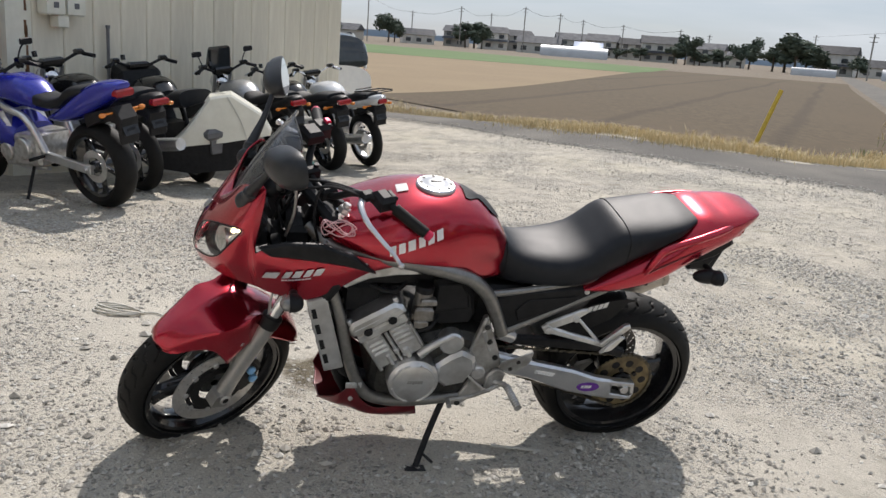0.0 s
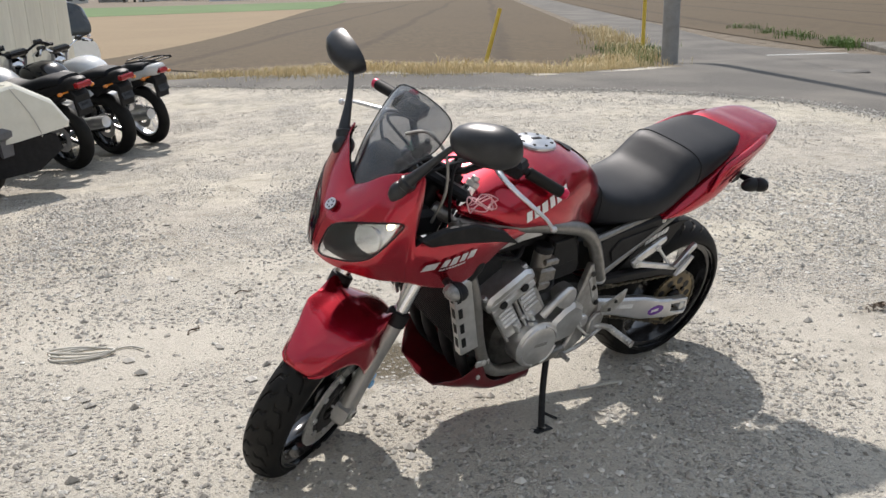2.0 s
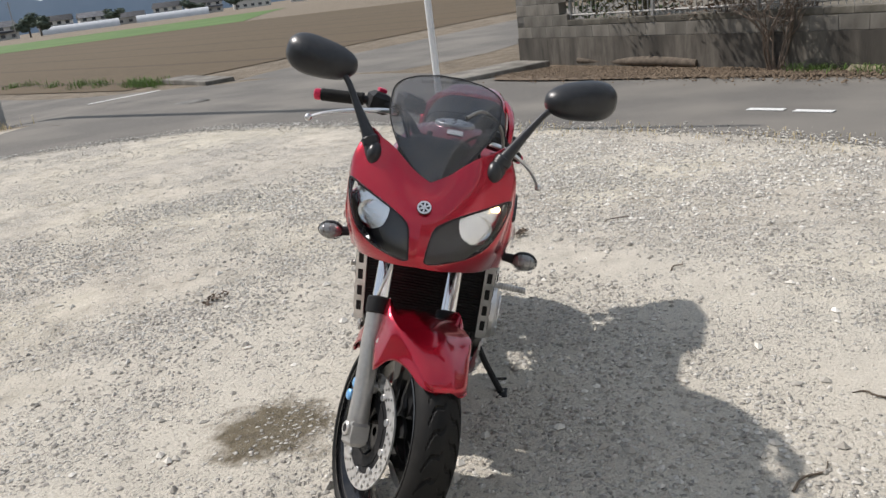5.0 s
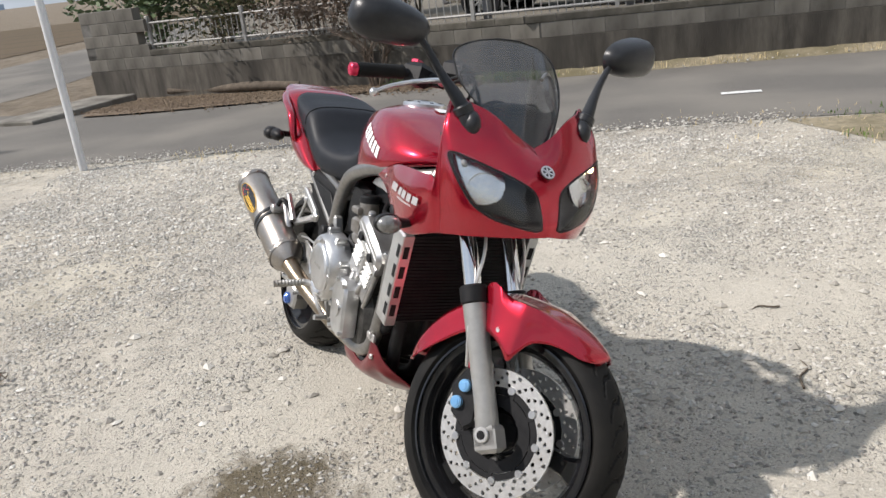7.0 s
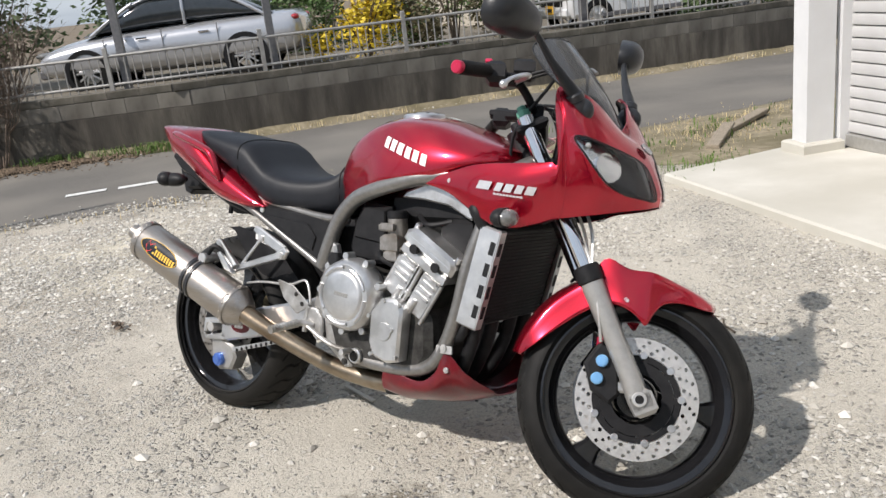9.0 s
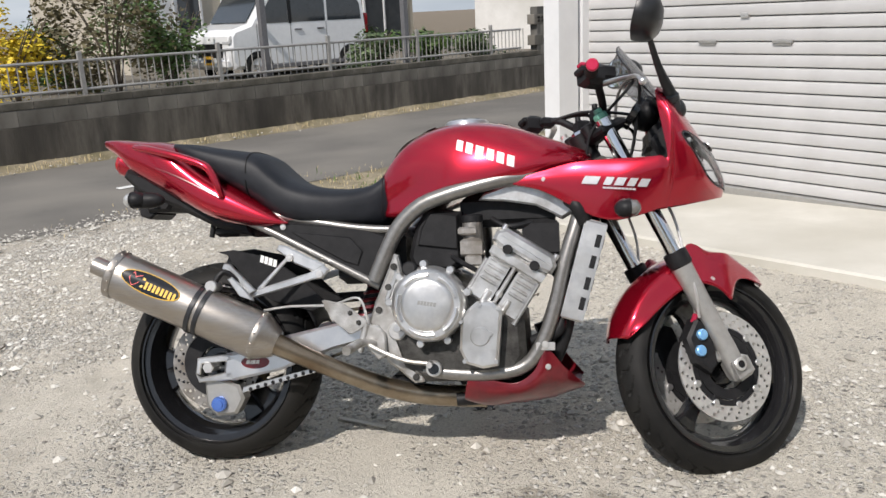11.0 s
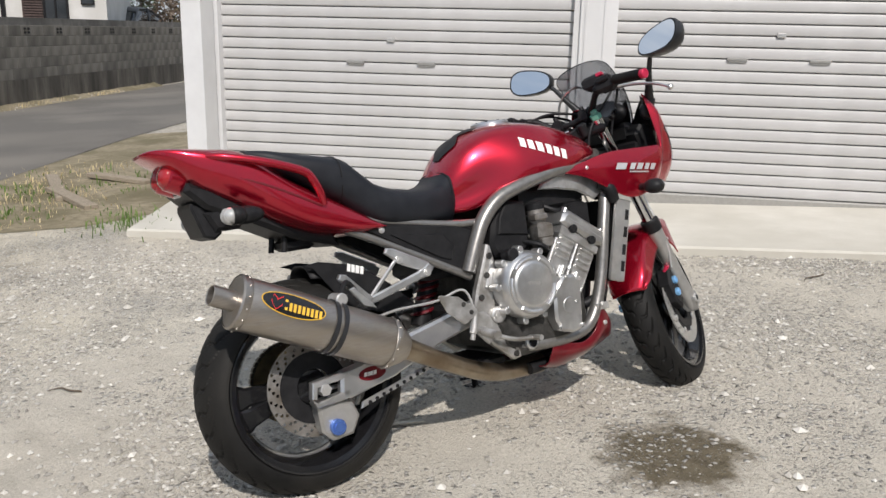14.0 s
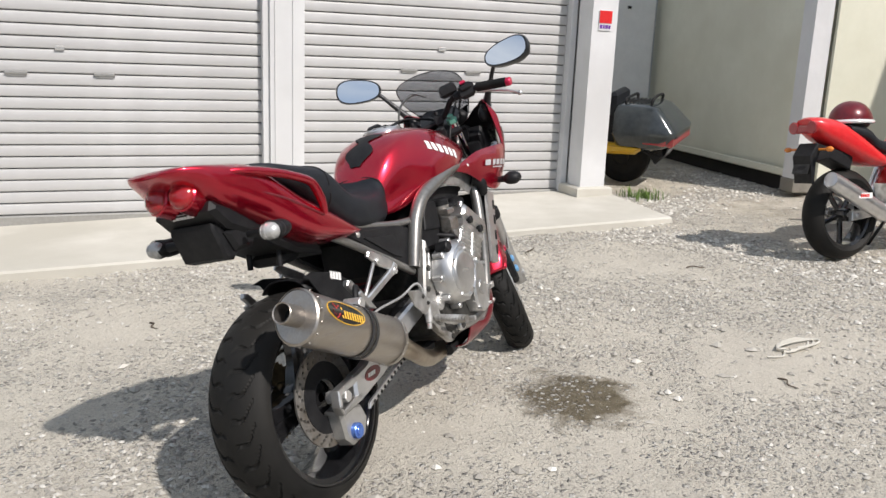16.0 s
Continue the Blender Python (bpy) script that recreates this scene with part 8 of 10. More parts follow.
pb = pbike(-2.30, 5.72, 158, "blue sport motorcycle with silver swingarm and wide rear tyre", "blue_paint", "blue_paint", (0.30, 0.315), (0.06, 0.095), style="sport", silencer=0, mirrors=True)
part("fairing", Geo().rings([egg(q, *table([(0.70, 0.35, 0.55, 0.18), (0.9, 0.32, 0.75, 0.21), (1.15, 0.45, 0.95, 0.2), (1.40, 0.70, 0.92, 0.10)])(q), 24, 2.6) for q in np.linspace(0.7, 1.40, 12)], True), "blue_paint", pb)
pbike(-2.45, 6.60, 150, "small motorcycle with polished silencer and red tail light", "black_gloss", "black", (0.29, 0.30), (0.05, 0.065), style="naked", silencer=1)
wb = pbike(-2.25, 7.35, 140, "large black scooter with angular cream rear bodywork", "black_gloss", "", (0.26, 0.26), (0.055, 0.07), style="scooter", silencer=0, lean=-6)
FACE = [(-2.36, 6.88, 0.31), (-2.22, 6.935, 0.47), (-2.04, 7.0, 0.765), (-1.87, 7.07, 0.80), (-1.63, 7.16, 0.65), (-1.54, 7.19, 0.50), (-1.55, 7.19, 0.455), (-1.91, 7.05, 0.375)]
panel = Geo()
for dx, dy, dz, k in ((0, 0, 0, 0.94), (-0.008, 0.02, 0.006, 1.0), (-0.045, 0.12, 0.02, 1.01), (-0.10, 0.26, 0.02, 1.0), (-0.125, 0.31, 0.0, 0.90)):
    panel.v += [(-1.9 + (x + 1.9) * k + dx, 7.05 + (y - 7.05) * k + dy, 0.56 + (z - 0.56) * k + dz) for x, y, z in FACE]
nf = len(FACE)
panel.f = [(a * nf + b, a * nf + (b + 1) % nf, (a + 1) * nf + (b + 1) % nf, (a + 1) * nf + b) for a in range(4) for b in range(nf)] + [tuple(range(nf - 1, -1, -1)), tuple(range(4 * nf, 5 * nf))]
case = Geo()
CASE = [(-2.50, 6.83, 0.14), (-2.42, 6.86, 0.34), (-1.92, 7.05, 0.40), (-1.66, 7.15, 0.42), (-1.62, 7.16, 0.30), (-1.80, 7.09, 0.15), (-2.2, 6.94, 0.10)]
for dx, dy in ((0.005, 0.03), (-0.03, 0.06), (-0.09, 0.24)):
    case.v += [(x + dx, y + dy, z) for x, y, z in CASE]
nc = len(CASE)
case.f = [(a * nc + b, a * nc + (b + 1) % nc, (a + 1) * nc + (b + 1) % nc, (a + 1) * nc + b) for a in range(2) for b in range(nc)] + [tuple(range(nc - 1, -1, -1)), tuple(range(2 * nc, 3 * nc))]
part("drive_case", case.moved(wb.matrix_basis.inverted()), "black", wb, "greasy black engine and drive case", 24)
bpn = part("body_panel", panel.moved(wb.matrix_basis.inverted()), "cream_paint", wb, "large angular cream body panel", 24)
lv = Geo()
for k in range(5):
    lv.box((0, 0, 0), (0.085, 0.010, 0.004), 0.001, Matrix.Translation((-1.985 + 0.006 * k, 7.075 + 0.038 * k, 0.806)) @ Matrix.Rotation(radians(20), 4, "Z"))
pieces("louvre", lv.moved(wb.matrix_basis.inverted()), "concrete", bpn)
crease = Geo().tube([(-1.90, 7.048, 0.785), (-1.80, 7.085, 0.60), (-1.745, 7.105, 0.45), (-1.74, 7.105, 0.405)], 0.004, 6, 4)
part("panel_crease", crease.moved(wb.matrix_basis.inverted()), "concrete", bpn)
part("tail_section", Geo().box((-0.36, 0, 0.50), (0.16, 0.24, 0.10), 0.03).box((-0.40, 0, 0.40), (0.03, 0.16, 0.14), 0.006), "plastic_grey", wb, "grey plastic tail section")
part("cockpit", Geo().prism([(0.95, 0.55), (1.05, 0.95), (1.25, 1.0), (1.32, 0.75), (1.25, 0.5)], -0.22, 0.22, "y", 0.04), "black", wb)
gb = pbike(-1.72, 8.25, 138, "silver grey motorcycle with a tinted flyscreen", "grey_paint", "black", (0.30, 0.30), (0.055, 0.075), style="naked", silencer=1, mirrors=True)
part("flyscreen", Geo().prism([(1.12, 1.0), (1.08, 1.22), (1.12, 1.24), (1.25, 1.02)], -0.13, 0.13, "y", 0.02), "car_glass", gb, "dark tinted flyscreen")
pbike(-1.42, 8.95, 136, "black motorcycle with a red tail light and long number plate", "black_gloss", "black", (0.30, 0.31), (0.055, 0.08), style="naked", silencer=0)
rb = pbike(-1.12, 9.52, 135, "white scrambler motorcycle with wire wheels and a black rear rack", "white_gloss", "white_gloss", (0.31, 0.31), (0.05, 0.062), style="scrambler", silencer=2)
rk = Geo()
for s in (1, -1):
    rk.tube([(0.0, s * 0.09, 0.87), (-0.25, s * 0.11, 0.90), (-0.46, s * 0.10, 0.91)], 0.008, 8)
for q in (-0.05, -0.2, -0.35, -0.46):
    rk.cyl((q, -0.105, 0.90), (q, 0.105, 0.90), 0.007, 8)
part("rear_rack", rk, "black", rb, "black tubular rear rack")

# red motorcycle with a helmet on its seat, beside the cabin
r2 = pbike(-2.68, 2.99, 158, "bright red sport motorcycle with a silver silencer", "bright_red", "bright_red", (0.30, 0.305), (0.06, 0.085), style="sport", silencer=1, group="", lean=-8, size=0.87)
tg = Geo().rings([egg(q, *table([(0.55, 0.40, 0.62, 0.19), (0.8, 0.35, 0.80, 0.22), (1.1, 0.45, 1.0, 0.21), (1.38, 0.72, 0.95, 0.12)])(q), 24, 2.6) for q in np.linspace(0.55, 1.38, 12)], True)
part("fairing", tg, "bright_red", r2)
for y in (-0.075, 0.075):
    part("round_tail_light", Geo().cyl((-0.345, y, 0.88), (-0.36, y, 0.88), 0.04, 20, 0.004), "red_lens", r2)
sl = part("silencer_label", Geo().box((-0.06, -0.248, 0.44), (0.12, 0.004, 0.035), 0.0, None), "white_ink", r2, "white label with plain red bars")
part("bars", stripes(Geo(), (-0.105, -0.2505, 0.43), (1, 0, 0), (0, 0, 1), (0, -0.001, 0), (0.012,) * 5, 0.02, 0.3, 0.0), "red_ink", sl)
hm = r2.matrix_basis @ Matrix.Translation((0.07, 0.0, 0.865)) @ Matrix.Scale(1 / 0.92, 4)
he = thing("helmet", hm, "dark red open-face helmet resting on the red motorcycle's seat", "helmet")
dome = []
for k in range(12):
    t = math.pi / 2 * k / 11
    dome.append([(0.135 * math.cos(t) * math.cos(q), 0.12 * math.cos(t) * math.sin(q), 0.055 + 0.125 * math.sin(t)) for q in np.linspace(0, 2 * math.pi, 28, endpoint=False)])
part("shell", Geo().rings(dome, True), "red_dark", he)
part("edge_trim", Geo().tube([(0.136 * math.cos(q), 0.121 * math.sin(q), 0.05) for q in np.linspace(0, 2 * math.pi, 29)], 0.012, 8, 1), "white_gloss", he, "white rubber edge trim")
part("padding", Geo().ball((0, 0, 0.035), (0.12, 0.105, 0.04), 20, 10), "black", he)


# touring motorcycle in the alley
def touring():
    x, y = -4.24, 0.57
    m = pose(x, y, gz(x, y), 0, 0, -76) @ Matrix.Rotation(radians(-8), 4, "X")
    o = thing("touring_motorcycle", m, "touring motorcycle with dark top box, red band and yellow panels", "motorcycle")
    T = Matrix.Translation((0.06, 0, 0.25)) @ Matrix.Scale(0.86, 4)
    wo = part("rear_wheel", Geo().lathe([(0.03, -0.045), (0.20, -0.045), (0.20, 0.045), (0.03, 0.045)], 36, T).cyl((0.06, -0.06, 0.25), (0.06, 0.06, 0.25), 0.08, 20, 0.01), "rubber", o)
    part("tyre", Geo().lathe([(0.20, -0.055), (0.25, -0.065), (0.28, -0.05), (0.29, 0), (0.28, 0.05), (0.25, 0.065), (0.20, 0.055)], 48, T), "rubber", wo)
    part("body", Geo().prism([(-0.15, 0.40), (-0.28, 0.52), (0.1, 0.68), (0.9, 0.75), (1.2, 0.70), (1.2, 0.35), (0.4, 0.25)], -0.2, 0.2, "y", 0.04), "black", o)
    part("side_panel", Geo().prism([(-0.12, 0.32), (-0.20, 0.395), (0.35, 0.415), (0.50, 0.35), (0.3, 0.30)], -0.262, 0.262, "y", 0.03), "yellow_paint", o, "yellow lower side panel")
    bx = Geo()
    rings = []
    for z, hx, hy, cx in ((0.36, 0.17, 0.22, -0.14), (0.40, 0.24, 0.27, -0.16), (0.50, 0.29, 0.31, -0.185), (0.54, 0.29, 0.31, -0.185), (0.675, 0.23, 0.255, -0.125), (0.725, 0.20, 0.22, -0.11), (0.745, 0.16, 0.18, -0.10)):
        rings.append([(cx + hx * math.copysign(abs(math.cos(q)) ** 0.30, math.cos(q)), hy * math.copysign(abs(math.sin(q)) ** 0.30, math.sin(q)), z) for q in np.linspace(0, 2 * math.pi, 32, endpoint=False)])
    b = part("top_box", Geo().rings(rings, True), "slate", o, "dark slate grey top box")
    part("light_band", Geo().box((-0.425, 0, 0.452), (0.06, 0.52, 0.095), 0.02).box((-0.30, 0.262, 0.455), (0.20, 0.05, 0.07), 0.015).box((-0.30, -0.262, 0.455), (0.20, 0.05, 0.07), 0.015), "red_lens", b, "red light band round the box")
    part("band_trim", Geo().box((-0.435, 0, 0.503), (0.03, 0.5, 0.012), 0.003), "alloy", b)
    part("bars", stripes(Geo(), (-0.447, 0.12, 0.535), (0, -1, 0), (0, 0, 1), (-0.002, 0, 0), (0.02,) * 8, 0.015, 0.3, 0.2), "silver_ink", b)
    vent = Geo()
    for k in range(6):
        vent.box((-0.16 + 0.035 * k, 0, 0.748), (0.014, 0.24, 0.012), 0.003)
    part("vent", vent, "black", b)
    part("box_rail", Geo().tube([(-0.22, -0.15, 0.73), (-0.23, -0.14, 0.79), (-0.23, 0, 0.805), (-0.23, 0.14, 0.79), (-0.22, 0.15, 0.73)], 0.013, 10).tube([(0.0, -0.15, 0.73), (0.0, -0.14, 0.785), (0.0, 0.14, 0.785), (0.0, 0.15, 0.73)], 0.012, 10), "black", b, "black luggage rail")
    part("seat_back", Geo().box((0.12, 0, 0.74), (0.08, 0.34, 0.2), 0.03), "vinyl", o)
    part("seat", Geo().box((0.45, 0, 0.70), (0.60, 0.34, 0.12), 0.04), "vinyl", o)
    pl = part("number_plate", Geo().box((0, 0, 0), (0.006, 0.2, 0.11), 0.001, Matrix.Translation((-0.36, 0, 0.335)) @ Matrix.Rotation(radians(-25), 4, "Y")), "plastic_grey", o, "plate with plain bars")
    part("bars", Geo().box((-0.004, 0, 0), (0.003, 0.15, 0.04), 0.0, Matrix.Translation((-0.36, 0, 0.335)) @ Matrix.Rotation(radians(-25), 4, "Y")), "white_paint", pl)
    part("mudguard", Geo().prism([(-0.30, 0.42), (-0.34, 0.30), (-0.27, 0.22), (-0.20, 0.30), (0.02, 0.40), (0.3, 0.34), (0.3, 0.42)], -0.13, 0.13, "y", 0.01), "black", o)
    part("windshield", Geo().prism([(1.0, 0.85), (0.95, 1.2), (1.02, 1.2), (1.25, 0.8)], -0.3, 0.3, "y", 0.02), "car_glass", o)
    part("front_wheel", Geo().lathe([(0.18, -0.05), (0.27, -0.06), (0.30, 0), (0.27, 0.06), (0.18, 0.05)], 40, Matrix.Translation((1.5, 0, 0.30))).cyl((1.5, -0.05, 0.3), (1.5, 0.05, 0.3), 0.19, 24), "rubber", o)


touring()

# ---- block wall, fence and what stands behind ----
M["fence"] = surf("grey_aluminium_fence", (0.30, 0.29, 0.27), (0.40, 0.39, 0.37), 12, 0.5, 0.4)
M["leaf_litter"] = surf("brown_leaf_litter", (0.085, 0.06, 0.04), (0.20, 0.15, 0.10), 14, 0.95, 0, 0.8, 60, space="World")
M["terrace"] = surf("packed_yard_soil", (0.11, 0.098, 0.075), (0.19, 0.17, 0.135), 6, 0.95, 0, 0.3, 40, space="World")
M["leaf_green"] = surf("green_leaf", (0.035, 0.075, 0.015), (0.09, 0.15, 0.035), 3, 0.6, space="World")
M["leaf_dark"] = surf("dark_evergreen_leaf", (0.05, 0.085, 0.035), (0.12, 0.165, 0.07), 2, 0.6, space="World")
M["leaf_yellow"] = surf("yellow_blossom", (0.55, 0.40, 0.02), (0.72, 0.55, 0.04), 5, 0.6, space="World")
M["leaf_red"] = surf("dark_red_leaf", (0.12, 0.015, 0.02), (0.22, 0.04, 0.04), 5, 0.6, space="World")
M["leaf_grey"] = surf("grey_bare_twigs", (0.10, 0.075, 0.055), (0.20, 0.155, 0.12), 5, 0.85, space="World")
M["leaf_olive"] = surf("olive_brown_leaf", (0.07, 0.06, 0.03), (0.14, 0.12, 0.06), 5, 0.8, space="World")
M["bark"] = surf("grey_brown_bark", (0.07, 0.055, 0.04), (0.15, 0.12, 0.09), 10, 0.9, 0, 0.4, 50)
M["plaster"] = surf("beige_house_plaster", (0.42, 0.38, 0.31), (0.50, 0.46, 0.38), 4, 0.85, 0, 0.1, 60)
M["window"] = surf("dark_window_glass", (0.03, 0.035, 0.04), (0.05, 0.055, 0.06), 3, 0.08, 0.0, coat=0.6)
M["roof_tile"] = surf("grey_roof_tile", (0.085, 0.085, 0.09), (0.15, 0.15, 0.16), 6, 0.6, 0, 0.2, 20)

WALL = [(13.15, 6.97), (8.9, 0.2), (7.1, -5.5), (4.3, -14.9), (1.0, -26.0)]


def run(name, z0, z1, half, mat, pts, off=0.0):
    """A wall course following the wall line between two heights over the yard."""
    g = Geo()
    rows = []
    for i, (x, y) in enumerate(pts):
        a = np.array(pts[max(0, i - 1)])
        b = np.array(pts[min(len(pts) - 1, i + 1)])
        d = (b - a) / np.linalg.norm(b - a)
        n = np.array((-d[1], d[0]))
        zz = gz(x, y)
        p, q = np.array((x, y)) + n * (half + off), np.array((x, y)) - n * (half - off)
        rows.append([(p[0], p[1], zz + z0), (q[0], q[1], zz + z0), (q[0], q[1], zz + z1), (p[0], p[1], zz + z1)])
    return g.rings(rows, True)


def cut(lo, hi, step=0.6):
    """Points of the wall line between two distances from its start."""
    pts, s = [], 0.0
    for (ax, ay), (bx, by) in zip(WALL[:-1], WALL[1:]):
        L = math.hypot(bx - ax, by - ay)
        n = 24
        for k in range(n + 1):
            t = s + L * k / n
            if lo <= t <= hi:
                q = (ax + (bx - ax) * k / n, ay + (by - ay) * k / n)
                if not pts or math.hypot(q[0] - pts[-1][0], q[1] - pts[-1][1]) > 0.05:
                    pts.append(q)
        s += L
    return pts


def spot(t):
    s = 0.0
    for (ax, ay), (bx, by) in zip(WALL[:-1], WALL[1:]):
        L = math.hypot(bx - ax, by - ay)
        if t <= s + L:
            k = (t - s) / L
            return ax + (bx - ax) * k, ay + (by - ay) * k, math.degrees(math.atan2(by - ay, bx - ax))
        s += L
    return WALL[-1][0], WALL[-1][1], -106.0


M["wall_base"] = surf("rain_streaked_concrete", (0.060, 0.053, 0.044), (0.165, 0.148, 0.122), 4.5, 0.92, 0, 0.35, 50, big=(0.045, 0.040, 0.033), bigscale=1.1, stretch=(1.4, 1.4, 0.30))
M["cap_block"] = surf("mossy_capping_block", (0.085, 0.077, 0.063), (0.215, 0.197, 0.165), 6, 0.95, 0, 0.5, 60, big=(0.065, 0.060, 0.046), bigscale=2.2, rnd=0.25)
bw = thing("block_wall", Matrix.Identity(4), "stained grey concrete block retaining wall along the street", "wall", kind="structure")
part("footing", run("footing", -0.3, 0.50, 0.105, "wall_base", cut(0, 45)), "wall_base", bw, "dark rain-streaked concrete base", 30)
part("core", run("core", 0.48, 0.775, 0.0815, "old_concrete", cut(0, 19.6)), "old_concrete", bw, "", 30)
tall = part("tall_core", run("core", 0.38, 1.60, 0.0815, "old_concrete", cut(19.6, 45)), "old_concrete", bw, "", 30)
part("pillar_core", run("core", 0.38, 1.40, 0.0815, "old_concrete", cut(0, 1.25)), "old_concrete", bw, "", 30)
BW, BH = 0.40, 0.193
bme = Geo().box((0, 0, 0), (BW - 0.006, 0.174, BH - 0.006), 0.005).mesh("block", "block", 20)
cme = Geo().box((0, 0, 0), (BW - 0.006, 0.182, 0.5 * BH - 0.004), 0.008).mesh("capping_block", "cap_block", 20)
t = 0.2
rw_b = random.Random(17)
while t < 30.0:
    x, y, a = spot(t)
    low_part = 1.25 < t < 19.6
    rows = 1 if low_part else 5
    for k in range(rows):
        xx, yy, aa = spot(t + (0.2 if k % 2 else 0.0))
        part("block", bme, None, bw, m=pose(xx, yy, gz(xx, yy) + 0.50 + BH * (k + 0.5), 0, 0, aa + rw_b.uniform(-0.5, 0.5)))
    if low_part:
        xx, yy, aa = spot(t + 0.2)
        part("capping_block", cme, None, bw, m=pose(xx, yy, gz(xx, yy) + 0.50 + BH * 1.25, 0, rw_b.uniform(-0.4, 0.4), aa + rw_b.uniform(-0.6, 0.6)))
    t += BW
fr_t = 19.8
fretme = Geo()
for q in np.linspace(0, 2 * math.pi, 4, endpoint=False):
    fretme.ball((0.09 * math.cos(q + 0.78), -0.092, 0.045 * math.sin(q + 0.78)), (0.05, 0.006, 0.028), 12, 6)
frm = fretme.mesh("fret_opening", "dark_void", 30)
while fr_t < 30:
    x, y, a = spot(fr_t)
    part("fret_opening", frm, None, bw, m=pose(x, y, gz(x, y) + 0.50 + BH * 4.5, 0, 0, a))
    fr_t += 1.2

fe = thing("picket_fence", Matrix.Identity(4), "low grey metal picket fence on top of the block wall", "fence", kind="structure")
rail = Geo()
for z in (0.86, 1.20):
    rail.tube([(x, y, gz(x, y) + z) for x, y in cut(1.3, 19.5)], 0.018, 8, 1)
part("rail", rail, "fence", fe)
pme = Geo().cyl((0, 0, 0.80), (0, 0, 1.21), 0.0085, 6).mesh("picket", "fence", 40)
ppm = Geo().box((0, 0, 1.03), (0.05, 0.05, 0.56), 0.006).mesh("post", "fence", 30)
tpm = Geo().box((0, 0, 1.35), (0.09, 0.09, 1.2), 0.008).mesh("tall_post", "plastic_grey", 30)
t, k = 1.4, 0
while t < 19.4:
    x, y, a = spot(t)
    if k % 18 == 0:
        part("post", ppm, None, fe, m=pose(x, y, gz(x, y), 0, 0, a))
    else:
        part("picket", pme, None, fe, m=pose(x, y, gz(x, y), 0, 0, a))
    t += 0.105
    k += 1
for t in (7.3, 9.15, 13.6, 16.4):
    x, y, a = spot(t)
    part("tall_post", tpm, None, fe, m=pose(x + 0.12, y, gz(x, y), 0, 0, a))

# terrace behind the wall
tg = Geo()
back = [(x + 14.0, y - 1.0) for x, y in WALL]
rows = []
for (x, y), (u, v) in zip(WALL, back):
    zz = gz(x, y) + 0.52
    rows.append([(x + 0.05, y, zz), (0.5 * (x + u), 0.5 * (y + v), zz), (u, v, zz)])
tg.rings(rows, cap=False, closed=False)
tagged(part("terrace", tg, "terrace", angle=60), "raised earth yard behind the block wall", "ground", kind="structure")
tagged(strip("leaf_strip", [(10.6, 6.6), (10.1, 5.4), (9.5, 2.9), (9.0, 0.9)], [(13.0, 6.9), (12.1, 5.35), (10.8, 3.3), (9.3, 0.9)], "leaf_litter", 0.03), "strip of leaf litter and soil below the wall", "soil", kind="structure")
bank = Geo()
rb_k = random.Random(23)
rows = []
for k in range(120):
    t = 6.6 + 0.17 * k
    x, y, a = spot(t)
    nx, ny = -math.sin(radians(a)), math.cos(radians(a))
    if nx > 0:
        nx, ny = -nx, -ny
    wd = 0.24 + 0.10 * noise.noise(Vector((t * 0.8, 0, 0))) + 0.05 * noise.noise(Vector((t * 3.1, 1, 0)))
    row = []
    for q in (0.0, 0.35, 0.7, 1.0):
        px, py = x + nx * (0.08 + wd * q), y + ny * (0.08 + wd * q)
        row.append((px, py, land(px, py) + 0.004 + 0.095 * (1 - q) ** 1.3 + 0.012 * (1 - q) * rb_k.uniform(-1, 1)))
    rows.append(row)
bank.rings(rows, cap=False, closed=False)
tagged(part("verge_bank", bank, "verge", angle=60), "low dry bank of soil along the wall's foot", "soil", kind="structure")
lg = thing("fallen_log", pose(11.55, 4.55, gz(11.5, 4.5) + 0.09, 0, 0, 57), "grey fallen log lying below the block wall", "log")
part("trunk", Geo().tube([(-1.3, 0, 0.0), (-0.4, 0.04, 0.03), (0.5, -0.02, 0.0), (1.3, 0.03, 0.02)], [0.065, 0.072, 0.066, 0.052], 12), "bark", lg)


# ---- plants ----
def leaves(rnd, centre, radius, count, size, flat=0.7):
    """Small leaf quads filling a lumpy crown."""
    c = np.array(centre, float)
    r = np.array(radius, float)
    lumps = [(c + r * np.array([rnd.gauss(0, 0.42), rnd.gauss(0, 0.42), rnd.gauss(0, 0.42)]), 0.32 + 0.3 * rnd.random()) for _ in range(9)]
    V, F = [], []
    for _ in range(count):
        q, s = lumps[rnd.randrange(len(lumps))]
        d = np.array([rnd.gauss(0, 1), rnd.gauss(0, 1), rnd.gauss(0, 1)])
        d /= np.linalg.norm(d) + 1e-9
        p = q + d * r * s * (rnd.random() ** 0.4)
        a, b = rnd.random() * 6.283, rnd.random() * 3.14
        u = np.array([math.cos(a), math.sin(a), 0.5 * math.sin(b)])
        w = np.cross(u, d) + 0.01
        w /= np.linalg.norm(w)
        k = size * (0.6 + 0.8 * rnd.random())
        n = len(V)
        V += [tuple(p - u * k), tuple(p + w * k * 0.5), tuple(p + u * k), tuple(p - w * k * 0.5)]
        F.append((n, n + 1, n + 2, n + 3))
    g = Geo()
    g.v, g.f = V, F
    return g


def raw(name, g, mat, parent=None):
    """Links many loose faces as they are."""
    me = bpy.data.meshes.new(name)
    me.from_pydata(g.v, [], g.f)
    me.materials.append(M[mat])
    ob = new(name, me)
    if parent is not None:
        ob.parent = parent
    return ob


